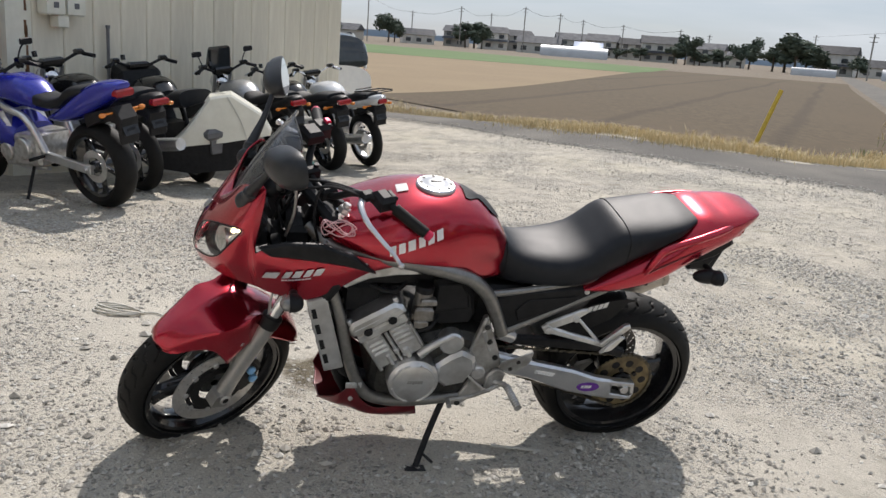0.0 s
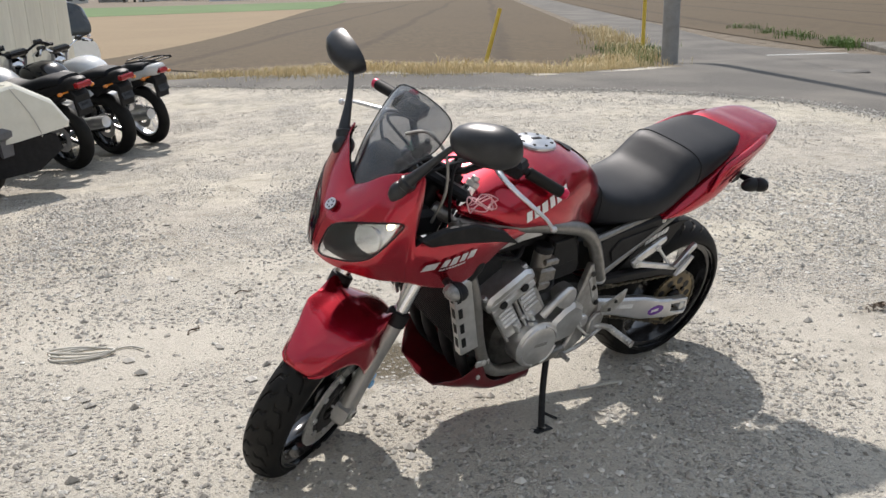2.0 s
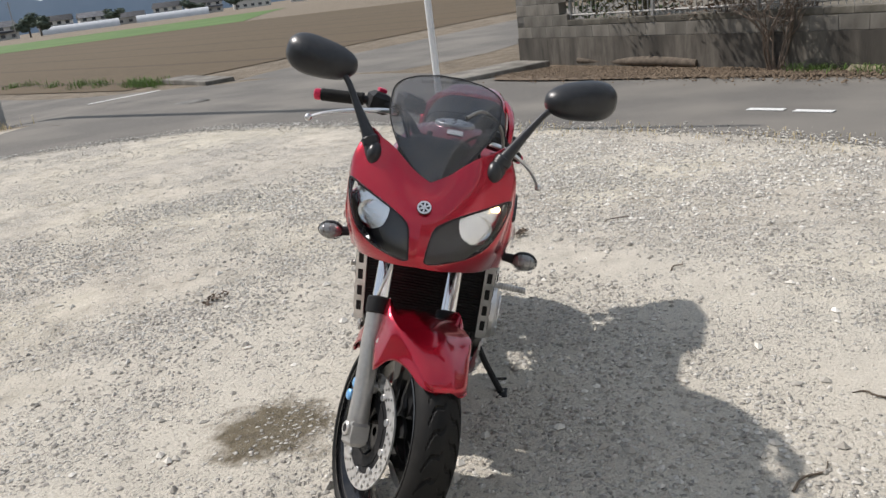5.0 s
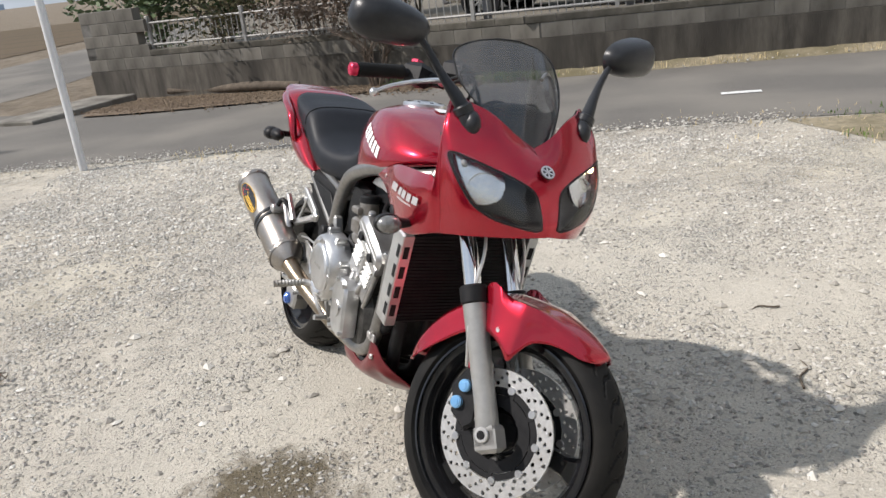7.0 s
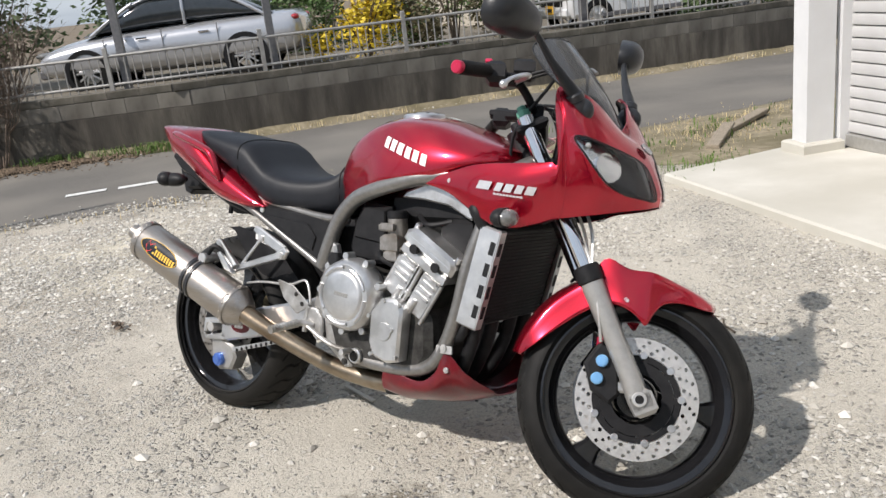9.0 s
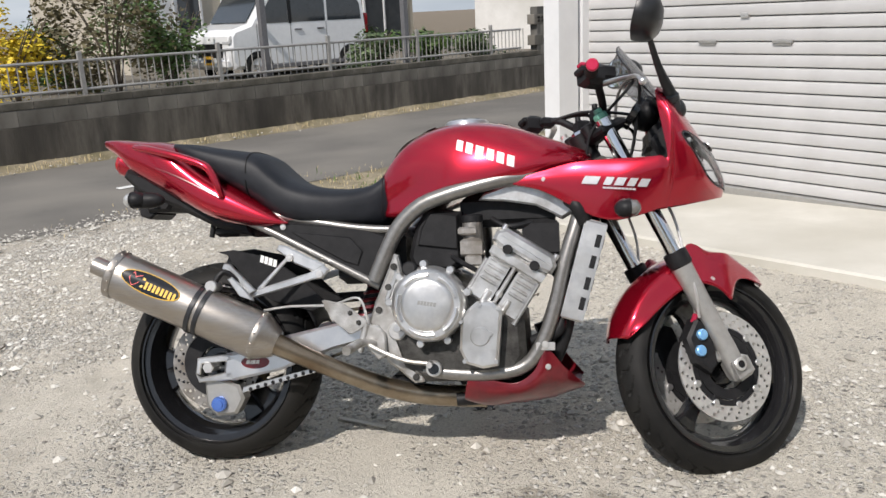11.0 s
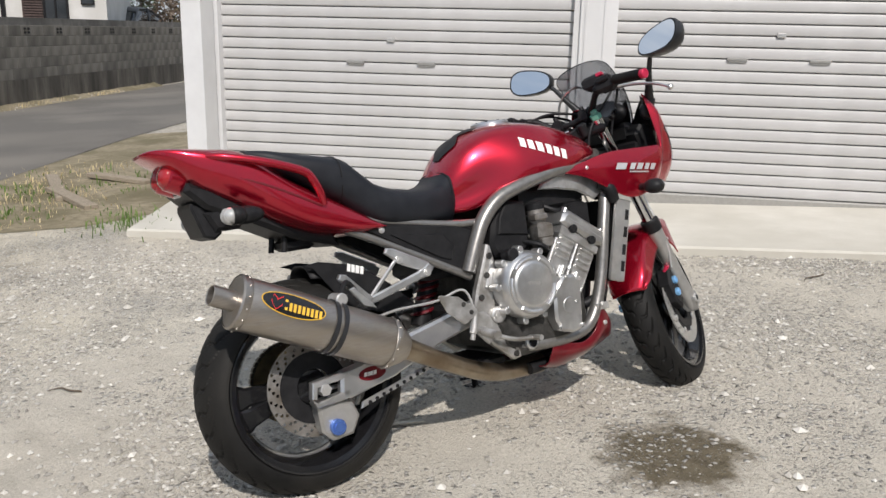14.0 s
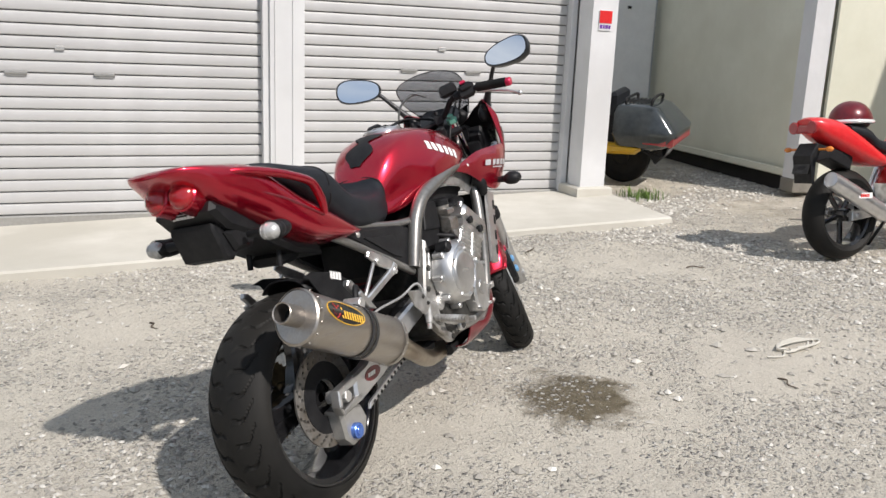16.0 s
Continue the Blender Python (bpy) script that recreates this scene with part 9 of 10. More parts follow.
def bush(x, y, z, r, h, mat, label, seed, count=2600, size=0.042):
    rnd = random.Random(seed)
    o = thing("bush", pose(x, y, z), label, "bush")
    st = Geo()
    for k in range(9):
        a = rnd.random() * 6.283
        st.tube([(0, 0, -0.05), (0.3 * r * math.cos(a), 0.3 * r * math.sin(a), 0.4 * h), (0.8 * r * math.cos(a + 0.3), 0.8 * r * math.sin(a + 0.3), 0.85 * h)], [0.018, 0.012, 0.004], 5, 3)
    part("stem", st, "bark", o)
    raw("foliage", leaves(rnd, (0, 0, 0.55 * h), (r, r, 0.55 * h), count, size), mat, o)
    return o


def twigs(x, y, z, r, h, seed, label, stems=9):
    """A leafless bush: stems that fork again and again into fine twigs."""
    rnd = random.Random(seed)
    o = thing("bare_bush", pose(x, y, z), label, "bush")
    g = Geo()

    def grow(p, d, length, rad, level):
        bend = np.array([rnd.gauss(0, 0.22), rnd.gauss(0, 0.22), rnd.gauss(0.05, 0.10)])
        q = p + d * length * 0.5
        d2 = d + bend
        d2 /= np.linalg.norm(d2)
        e = q + d2 * length * 0.5
        g.tube([tuple(p), tuple(q), tuple(e)], [rad, rad * 0.8, rad * 0.55], 4 if level else 6, 2)
        if level >= 4:
            return
        for _ in range(3 if level < 2 else 2):
            d3 = d2 + np.array([rnd.gauss(0, 0.50), rnd.gauss(0, 0.50), rnd.gauss(0.10, 0.30)])
            d3 /= np.linalg.norm(d3)
            grow(p + (e - p) * rnd.uniform(0.55, 1.0), d3, length * rnd.uniform(0.55, 0.80), rad * 0.55, level + 1)

    for k in range(stems):
        a = 6.283 * k / stems + rnd.uniform(-0.3, 0.3)
        out = rnd.uniform(0.15, 0.75) * r / h * 1.6
        d = np.array([out * math.cos(a), out * math.sin(a), 1.0])
        grow(np.array((0.06 * math.cos(a), 0.06 * math.sin(a), -0.03)), d / np.linalg.norm(d), h * rnd.uniform(0.28, 0.42), 0.016, 0)
    part("branch_mass", g, "leaf_grey", o)
    return o


def blades(name, spots, mat, label, hmin, hmax, width, seed, droop=0.5):
    """Grass blades at (x, y, z) spots as one mesh."""
    rnd = random.Random(seed)
    V, F = [], []
    for x, y, z in spots:
        h = rnd.uniform(hmin, hmax)
        a = rnd.random() * 6.283
        c, s = math.cos(a), math.sin(a)
        lean = droop * h * rnd.random()
        w = width * rnd.uniform(0.6, 1.4)
        n = len(V)
        V += [(x - s * w, y + c * w, z - 0.02), (x + s * w, y - c * w, z - 0.02), (x + s * w * 0.7 + c * lean * 0.35, y - c * w * 0.7 + s * lean * 0.35, z + 0.6 * h), (x - s * w * 0.7 + c * lean * 0.35, y + c * w * 0.7 + s * lean * 0.35, z + 0.6 * h), (x + c * lean, y + s * lean, z + h * (1 - 0.2 * droop))]
        F += [(n, n + 1, n + 2, n + 3), (n + 3, n + 2, n + 4)]
    g = Geo()
    g.v, g.f = V, F
    return tagged(raw(name, g, mat), label, "grass", kind="stuff")


def clumps(rnd, line, count, spread_m, per, fn=land, clump_r=0.14):
    pts = smooth_line(line, 12)
    out = []
    for _ in range(count):
        q = pts[rnd.randrange(len(pts))]
        p = pts[min(len(pts) - 1, rnd.randrange(len(pts)))]
        cx, cy = q[0] + rnd.gauss(0, spread_m), q[1] + rnd.gauss(0, spread_m)
        for _ in range(per):
            x, y = cx + rnd.gauss(0, clump_r), cy + rnd.gauss(0, clump_r)
            out.append((x, y, fn(x, y)))
    return out


rg = random.Random(31)
EDGE = [(-4.2, 21.4), (-2.2, 18.9), (-0.4, 16.4), (1.3, 14.4), (2.6, 13.8), (3.8, 13.6), (5.0, 13.8), (6.3, 14.3), (7.4, 15.2)]
blades("dry_grass", clumps(rg, EDGE, 380, 0.30, 30, land, 0.2), "straw", "pale dry grass along the field edge", 0.04, 0.22, 0.005, 1, 0.9)
blades("dry_tall_grass", clumps(rg, [(3.6, 14.2), (4.6, 14.6), (5.4, 15.0)], 26, 0.25, 60) + clumps(rg, [(6.6, 15.2), (7.6, 16.2)], 20, 0.3, 60) + clumps(rg, [(8.3, 16.8), (10.4, 21.8), (12.6, 28)], 90, 0.35, 26), "straw", "tall bleached grass tufts by the lane corner", 0.12, 0.36, 0.007, 2, 0.8)
blades("verge_grass", clumps(rg, [(7.6, 15.8), (8.6, 17.4), (9.6, 19.6)], 50, 0.4, 24) + clumps(rg, [(14.0, 16.8), (15, 19.6), (17, 26)], 40, 0.3, 26), "grass", "green weeds on the lane verge", 0.08, 0.30, 0.008, 3, 0.8)
blades("wall_grass", clumps(rg, [(9.9, 1.9), (9.35, 1.0), (9.0, 0.3)], 60, 0.14, 44), "grass", "green grass tuft below the wall", 0.06, 0.19, 0.005, 4, 1.5)
blades("yard_weeds", clumps(rg, [(4.6, 0.2), (4.0, -1.3), (3.3, -2.3), (2.9, -3.4)], 32, 0.34, 8) + clumps(rg, [(3.4, -0.9), (2.6, -1.6), (2.2, -2.4)], 26, 0.34, 9), "straw", "thin dry weeds beside the garage", 0.015, 0.06, 0.003, 5, 1.5)
blades("garage_weeds", clumps(rg, [(3.3, -1.6), (2.7, -2.2), (2.3, -3.2)], 12, 0.35, 12) + clumps(rg, [(2.0, -0.55), (1.95, -0.85)], 5, 0.06, 24) + clumps(rg, [(-3.58, 1.02), (-3.64, 1.10)], 5, 0.05, 30, land, 0.06), "grass", "green weeds at the garage corner", 0.03, 0.11, 0.005, 6, 0.9)
blades("street_edge_grass", clumps(rg, [(6.3, 4.9), (5.5, 2.6), (4.9, 1.3)], 22, 0.10, 12), "straw", "dry grass where gravel meets asphalt", 0.02, 0.07, 0.004, 7, 0.9)
blades("verge_tufts", clumps(rg, [(3.1, -1.6), (2.9, -2.4), (2.6, -3.3)], 20, 0.30, 22, land, 0.11), "straw", "dry grass tufts on the verge", 0.02, 0.085, 0.0028, 8, 1.6)
blades("verge_green", clumps(rg, [(3.3, -0.8), (2.9, -1.5), (2.6, -2.6)], 16, 0.3, 26, land, 0.08), "grass", "green weeds on the dry verge", 0.02, 0.06, 0.004, 9, 0.9)
blades("bank_grass", clumps(rg, [(spot(6.5 + 2.0 * k)[0] - 0.16, spot(6.5 + 2.0 * k)[1] + 0.04) for k in range(10)], 60, 0.07, 16, lambda x, y: land(x, y) + 0.04, 0.10), "straw", "short dry grass at the wall's foot", 0.02, 0.08, 0.004, 12, 1.0)
twigs(10.0, 2.35, gz(10.0, 2.3), 0.75, 1.75, 5, "leafless brown bush below the block wall", 10)
bush(10.9, 3.0, gz(10.6, 3.2) + 0.5, 1.1, 1.7, "leaf_grey", "dry brown shrub behind the fence", 6, 4200, 0.036)
bush(12.3, 4.6, gz(11.5, 4.2) + 0.5, 1.1, 1.8, "leaf_olive", "olive brown shrub behind the fence", 8, 4200, 0.036)
twigs(10.6, 2.0, gz(9.8, 1.6) + 0.5, 0.9, 1.9, 9, "leafless grey bush behind the fence", 10)


# ---- cars on the terrace ----
def car(x, y, z, head, L, W, H, kind, paint, label):
    m = pose(x, y, z, 0, 0, head)
    o = thing("parked_car", m, label, "car")
    # local: x ahead from the middle
    if kind == "sedan":
        low = table([(-L / 2, 0.45, 0.86, W * 0.40), (-L / 2 + 0.12, 0.30, 0.98, W * 0.47), (-L * 0.30, 0.22, 1.00, W * 0.5), (0, 0.20, 0.96, W * 0.5), (L * 0.25, 0.22, 0.92, W * 0.5), (L * 0.42, 0.25, 0.80, W * 0.48), (L / 2 - 0.06, 0.32, 0.66, W * 0.42), (L / 2, 0.42, 0.56, W * 0.34)])
        top = table([(-L * 0.40, 0.96, 1.00, W * 0.40), (-L * 0.30, 0.96, 1.22, W * 0.41), (-L * 0.16, 0.95, H - 0.02, W * 0.40), (0.0, 0.94, H, W * 0.40), (L * 0.08, 0.93, H - 0.03, W * 0.41), (L * 0.20, 0.92, 1.15, W * 0.42), (L * 0.30, 0.90, 0.92, W * 0.42)])
        x0, x1 = -L * 0.40, L * 0.30
    else:
        low = table([(-L / 2, 0.35, 0.98, W * 0.46), (-L / 2 + 0.1, 0.26, 1.02, W * 0.49), (0, 0.22, 1.0, W * 0.5), (L * 0.30, 0.24, 0.98, W * 0.5), (L * 0.44, 0.28, 0.92, W * 0.48), (L / 2, 0.38, 0.72, W * 0.42)])
        top = table([(-L * 0.49, 0.98, H - 0.25, W * 0.44), (-L * 0.46, 0.98, H - 0.04, W * 0.45), (-L * 0.2, 0.98, H, W * 0.45), (L * 0.15, 0.98, H - 0.02, W * 0.45), (L * 0.24, 0.97, H - 0.12, W * 0.45), (L * 0.40, 0.94, 0.98, W * 0.46)])
        x0, x1 = -L * 0.49, L * 0.40
    lo = [egg(q, *low(q), 36, 3.6) for q in np.linspace(-L / 2, L / 2, 40)]
    part("body", Geo().rings(lo, True), paint, o, "", 45)
    tp = [egg(q, *top(q), 36, 3.4, 0.4) for q in np.linspace(x0, x1, 30)]
    part("glasshouse", Geo().rings(tp, True), "car_glass", o, "dark tinted windows", 45)
    roof = []
    for q in np.linspace(x0 + 0.18 * (x1 - x0), x0 + 0.74 * (x1 - x0), 16):
        zl, zh, w = top(q)
        roof.append(egg(q, zh - 0.10, zh + 0.012, w * 0.93, 24, 3.0))
    part("roof", Geo().rings(roof, True), paint, o, "", 45)
    pil = Geo()
    for s in (1, -1):
        for q0, q1 in ((0.04, 0.20), (0.46, 0.46), (0.96, 0.72)):
            xa, xb = x0 + q0 * (x1 - x0), x0 + q1 * (x1 - x0)
            za, zb = top(xa), top(xb)
            pil.tube([(xa, s * (za[2] + 0.005), za[0]), (0.5 * (xa + xb), s * (top(0.5 * (xa + xb))[2] + 0.004), 0.5 * (za[0] + zb[1])), (xb, s * zb[2] * 0.93, zb[1] - 0.02)], 0.03, 8, 4)
    pieces("pillar", pil, paint, o)
    for s in (1, -1):
        for q in (-L * 0.29, L * 0.30):
            r = 0.33 if kind == "sedan" else 0.28
            wo = part("wheel", Geo().lathe([(r * 0.66, s * (W / 2 - 0.02)), (r, s * (W / 2 - 0.03)), (r, s * (W / 2 - 0.22)), (r * 0.66, s * (W / 2 - 0.23))], 36, Matrix.Translation((q, 0, r))), "rubber", o)
            hb = Geo().lathe([(0.001, s * (W / 2 - 0.03)), (r * 0.2, s * (W / 2 - 0.03)), (r * 0.24, s * (W / 2 - 0.06))], 24, Matrix.Translation((q, 0, r)))
            for k in range(10):
                hb.box((r * 0.40, s * (W / 2 - 0.04), 0), (r * 0.52, 0.02, 0.03), 0.005, Matrix.Translation((q, 0, r)) @ Matrix.Rotation(2 * math.pi * k / 10, 4, "Y"))
            part("rim", hb, "alloy" if kind == "sedan" else "grey_paint", wo)
            part("wheel_arch", Geo().lathe([(r + 0.06, s * (W / 2 + 0.004)), (r - 0.02, s * (W / 2 + 0.004)), (r - 0.02, s * (W / 2 - 0.25))], 36, Matrix.Translation((q, 0, r))), "black", o)
        part("headlight", Geo().ball((L / 2 - 0.16, s * W * 0.36, 0.68 if kind == "sedan" else 0.80), (0.16, 0.10, 0.06), 16, 8), "clear_lamp", o)
        part("tail_light", Geo().ball((-L / 2 + 0.09, s * W * 0.38, 0.86), (0.08, 0.13, 0.055 if kind == "sedan" else 0.12), 16, 8), "red_lens", o)
        part("door_mirror", Geo().ball((x0 + 0.80 * (x1 - x0), s * (W / 2 + 0.07), 1.0), (0.06, 0.11, 0.07), 14, 8), paint, o)
        for q in (-L * 0.15, L * 0.08):
            part("door_handle", Geo().box((q, s * (W / 2 + 0.004), 0.80), (0.18, 0.03, 0.03), 0.008), "chrome" if kind == "sedan" else paint, o)
        part("door_seam", Geo().box((0.02, s * (W / 2 - 0.004), 0.60), (0.012, 0.02, 0.62), 0.0).box((L * 0.22, s * (W / 2 - 0.006), 0.56), (0.012, 0.02, 0.55), 0.0).box((-L * 0.2, s * (W / 2 - 0.004), 0.66), (0.012, 0.02, 0.5), 0.0), "plastic_grey", o)
    pieces("bumper", Geo().box((L / 2 - 0.05, 0, 0.36), (0.12, W * 0.7, 0.16), 0.03).box((-L / 2 + 0.05, 0, 0.42), (0.12, W * 0.75, 0.16), 0.03), "plastic_grey" if kind == "sedan" else "black", o)
    pl = part("number_plate", Geo().box((L / 2 + 0.02, 0, 0.44), (0.02, 0.33, 0.165), 0.002), "yellow_ink" if kind != "sedan" else "white_paint", o, "plate with plain bars")
    part("bars", Geo().box((L / 2 + 0.031, 0, 0.43), (0.003, 0.24, 0.07), 0.0), "black", pl)
    return o


car(13.65, -1.46, 0.19, 54.5, 4.6, 1.80, 1.46, "sedan", "car_silver", "silver sedan parked behind the picket fence")


def van(x, y, z, head):
    """A boxy white van with a short nose and a tall cabin."""
    L, W = 3.4, 1.48
    o = thing("parked_van", pose(x, y, z, 0, 0, head), "white compact van parked behind the picket fence", "van")
    side = [(-1.68, 0.34), (-1.70, 0.60), (-1.66, 1.05), (-1.58, 1.66), (-1.46, 1.80), (-0.3, 1.85), (0.45, 1.82), (0.76, 1.74), (1.22, 1.12), (1.58, 1.02), (1.68, 0.90), (1.70, 0.42), (1.60, 0.28), (-1.58, 0.26)]
    part("body", Geo().prism(side, -W / 2, W / 2, "y", 0.07), "white_gloss", o, "glossy white body", 30)
    ws = Geo().prism([(1.225, 1.14), (0.80, 1.705), (0.815, 1.715), (1.245, 1.145)], -W / 2 + 0.10, W / 2 - 0.10, "y", 0.004)
    part("windscreen", ws, "car_glass", o, "sloping dark windscreen")
    for s in (1, -1):
        y0, y1 = s * (W / 2 - 0.001), s * (W / 2 + 0.005)
        for nm, ol in (("front_window", [(1.06, 1.10), (0.98, 1.22), (0.70, 1.60), (0.34, 1.62), (0.34, 1.10)]), ("side_window", [(0.26, 1.10), (0.26, 1.62), (-0.56, 1.62), (-0.56, 1.10)]), ("rear_window", [(-0.62, 1.10), (-0.62, 1.62), (-1.36, 1.60), (-1.48, 1.40), (-1.50, 1.10)])):
            part(nm, Geo().prism(ol, y0, y1, "y", 0.002), "car_glass", o, "dark tinted side window")
        part("pillar_strip", Geo().box((0.30, s * (W / 2 + 0.003), 1.36), (0.07, 0.010, 0.56), 0.003), "black", o)
        sm = Geo()
        for q, zl, zh in ((0.30, 0.36, 1.08), (-0.58, 0.36, 1.08), (1.08, 0.66, 1.08)):
            sm.box((q, s * (W / 2 + 0.001), (zl + zh) / 2), (0.010, 0.006, zh - zl), 0.0)
        pieces("door_seam", sm, "plastic_grey", o)
        for q in (0.12, -0.42):
            part("door_handle", Geo().box((q, s * (W / 2 + 0.012), 0.96), (0.17, 0.026, 0.030), 0.008), "plastic_grey", o)
        part("door_mirror", Geo().box((1.02, s * (W / 2 + 0.09), 1.12), (0.10, 0.15, 0.12), 0.03), "white_gloss", o)
        part("headlight", Geo().prism([(1.46, 0.96), (1.66, 0.90), (1.695, 0.76), (1.50, 0.80)], s * (W / 2 - 0.30), s * (W / 2 - 0.02), "y", 0.02), "clear_bright", o, "clear headlight")
        part("tail_light", Geo().box((-1.67, s * (W / 2 - 0.08), 1.00), (0.07, 0.10, 0.42), 0.02), "red_lens", o)
        part("sill_trim", Geo().box((0.0, s * (W / 2 - 0.01), 0.29), (2.0, 0.05, 0.08), 0.01), "plastic_grey", o)
        for q in (-1.16, 1.10):
            r = 0.275
            T = Matrix.Translation((q, 0, r))
            part("wheel_arch", Geo().lathe([(r + 0.055, s * (W / 2 + 0.004)), (r - 0.03, s * (W / 2 + 0.004)), (r - 0.03, s * (W / 2 - 0.2))], 36, T), "black", o)
            wo = part("wheel", Geo().lathe([(r * 0.70, s * (W / 2 + 0.006)), (r * 0.92, s * (W / 2 + 0.012)), (r, s * (W / 2 - 0.01)), (r, s * (W / 2 - 0.15)), (r * 0.70, s * (W / 2 - 0.16))], 36, T), "rubber", o)
            rim = Geo().lathe([(0.001, s * (W / 2 + 0.002)), (0.05, s * (W / 2 + 0.002)), (0.06, s * (W / 2 - 0.02))], 24, T).lathe([(r * 0.66, s * (W / 2 + 0.008)), (r * 0.72, s * (W / 2 + 0.012)), (r * 0.72, s * (W / 2 - 0.05))], 32, T)
            for k in range(8):
                rim.box((r * 0.42, s * (W / 2 - 0.002), 0), (r * 0.56, 0.018, 0.026), 0.004, T @ Matrix.Rotation(2 * math.pi * k / 8, 4, "Y"))
            part("rim", rim, "alloy", wo)
    part("grille", Geo().box((1.695, 0, 0.64), (0.03, 0.92, 0.26), 0.02), "black", o, "black front grille")
    part("bumper", Geo().box((1.70, 0, 0.40), (0.08, 1.36, 0.16), 0.03), "white_gloss", o)
    pl = part("number_plate", Geo().box((1.752, 0.02, 0.46), (0.012, 0.33, 0.165), 0.002), "yellow_ink", o, "yellow plate with plain bars")
    part("bars", Geo().box((1.760, 0.02, 0.455), (0.003, 0.24, 0.07), 0.0), "black", pl)
    part("wiper", Geo().tube([(1.21, 0.2, 1.165), (1.10, -0.05, 1.33)], 0.008, 6, 1), "black", o)
    return o


van(10.4, -9.55, 0.10, 72.7)
car(-3.70, 15.3, gz(-2.5, 14.6) - 0.05, 128, 3.4, 1.48, 1.55, "van", "white_gloss", "white compact car parked beyond the shed")

# garden behind the fence
M["house_white"] = surf("white_rendered_wall", (0.60, 0.59, 0.56), (0.70, 0.69, 0.66), 3, 0.85, 0, 0.1, 40, big=(0.55, 0.54, 0.50), bigscale=0.8)
M["louvre"] = surf("dark_brown_louvre", (0.07, 0.048, 0.042), (0.11, 0.078, 0.068), 12, 0.6)
M["dark_paint"] = surf("dark_grey_car_paint", (0.045, 0.048, 0.05), (0.065, 0.068, 0.07), 20, 0.3, 0.3, coat=0.6)
TZ = 0.52
for x, y, r, h, mt, lb, sd in ((10.8, -3.6, 0.75, 1.5, "leaf_yellow", "yellow blossoming shrub behind the fence", 11), (15.2, 2.4, 0.7, 1.7, "leaf_red", "dark red leafed shrub behind the silver car", 12), (16.5, 1.6, 1.2, 1.9, "leaf_green", "green garden shrub behind the car", 13),
                               (15.8, -3.4, 1.1, 1.8, "leaf_dark", "dark evergreen shrub behind the car", 14), (11.6, -5.2, 0.8, 1.0, "leaf_green", "low green shrub in the garden", 15), (6.9, -9.2, 0.55, 0.9, "leaf_green", "green shrub beside the house", 16), (6.4, -10.2, 0.5, 0.8, "leaf_dark", "dark shrub by the high wall", 17), (7.5, -8.3, 0.5, 1.0, "leaf_dark", "dark green shrub behind the fence", 18),
                               (14.4, -4.6, 0.9, 1.3, "leaf_green", "light green shrub behind the fence", 19), (15.5, 3.6, 1.2, 2.2, "leaf_dark", "dark green shrub in the garden", 20), (11.6, -7.6, 0.9, 1.6, "leaf_green", "green bush next to the van", 21)):
    bush(x, y, gz(9, y) + TZ, r, h, mt, lb, sd)
for x, y, r, h, sd in ((17.2, 1.0, 1.5, 3.4, 41), (18.2, -2.2, 1.6, 3.8, 42), (17.4, -5.2, 1.4, 3.0, 43), (15.4, 6.2, 1.3, 2.9, 44), (14.3, 4.9, 1.0, 2.4, 45), (19.0, -7.5, 1.6, 4.0, 46)):
    bush(x, y, gz(9, y) + TZ, r, h, "leaf_dark", "tall dark evergreen hedge bush behind the garden", sd, 2600, 0.075)
bush(10.2, -5.0, gz(9, -5) + TZ, 0.95, 2.3, "leaf_olive", "tall olive brown shrub beside the white van", 47, 3600, 0.042)
bush(9.9, -5.8, gz(9, -5.8) + TZ, 0.55, 1.7, "leaf_green", "green shrub beside the white van", 48, 1800, 0.04)
ho = thing("house", pose(15.4, -14.2, gz(9, -9) + TZ, 0, 0, 74), "beige two-storey house behind the block wall", "house", kind="structure")
part("wall", Geo().box((0, -0.2, 2.6), (9.0, 5.0, 5.2), 0.02), "plaster", ho)
part("roof", Geo().prism([(-3.2, 5.2), (3.0, 5.2), (-0.1, 7.0)], -4.9, 4.9, "x", 0.05), "roof_tile", ho)
for k, (xx, w) in enumerate(((-3.3, 1.5), (-1.2, 1.7), (1.2, 1.6), (3.3, 1.4))):
    wo = part("window", Geo().box((xx, 2.31, 1.25), (w, 0.05, 1.9), 0.01), "window", ho, "dark glazed window")
    part("window_frame", Geo().box((xx - w / 2, 2.34, 1.25), (0.06, 0.06, 2.0), 0.006).box((xx + w / 2, 2.34, 1.25), (0.06, 0.06, 2.0), 0.006).box((xx, 2.34, 2.23), (w, 0.06, 0.06), 0.006).box((xx, 2.34, 1.25), (0.05, 0.06, 1.9), 0.006), "white_paint", wo)
part("porch_post", Geo().box((0.0, 3.1, 1.2), (0.12, 0.12, 2.4), 0.01).box((2.4, 3.1, 1.2), (0.12, 0.12, 2.4), 0.01), "wood", ho)
part("curtain", Geo().box((-1.6, 2.345, 1.3), (0.5, 0.01, 1.7), 0.0).box((3.5, 2.345, 1.3), (0.6, 0.01, 1.7), 0.0), "white_paint", ho)

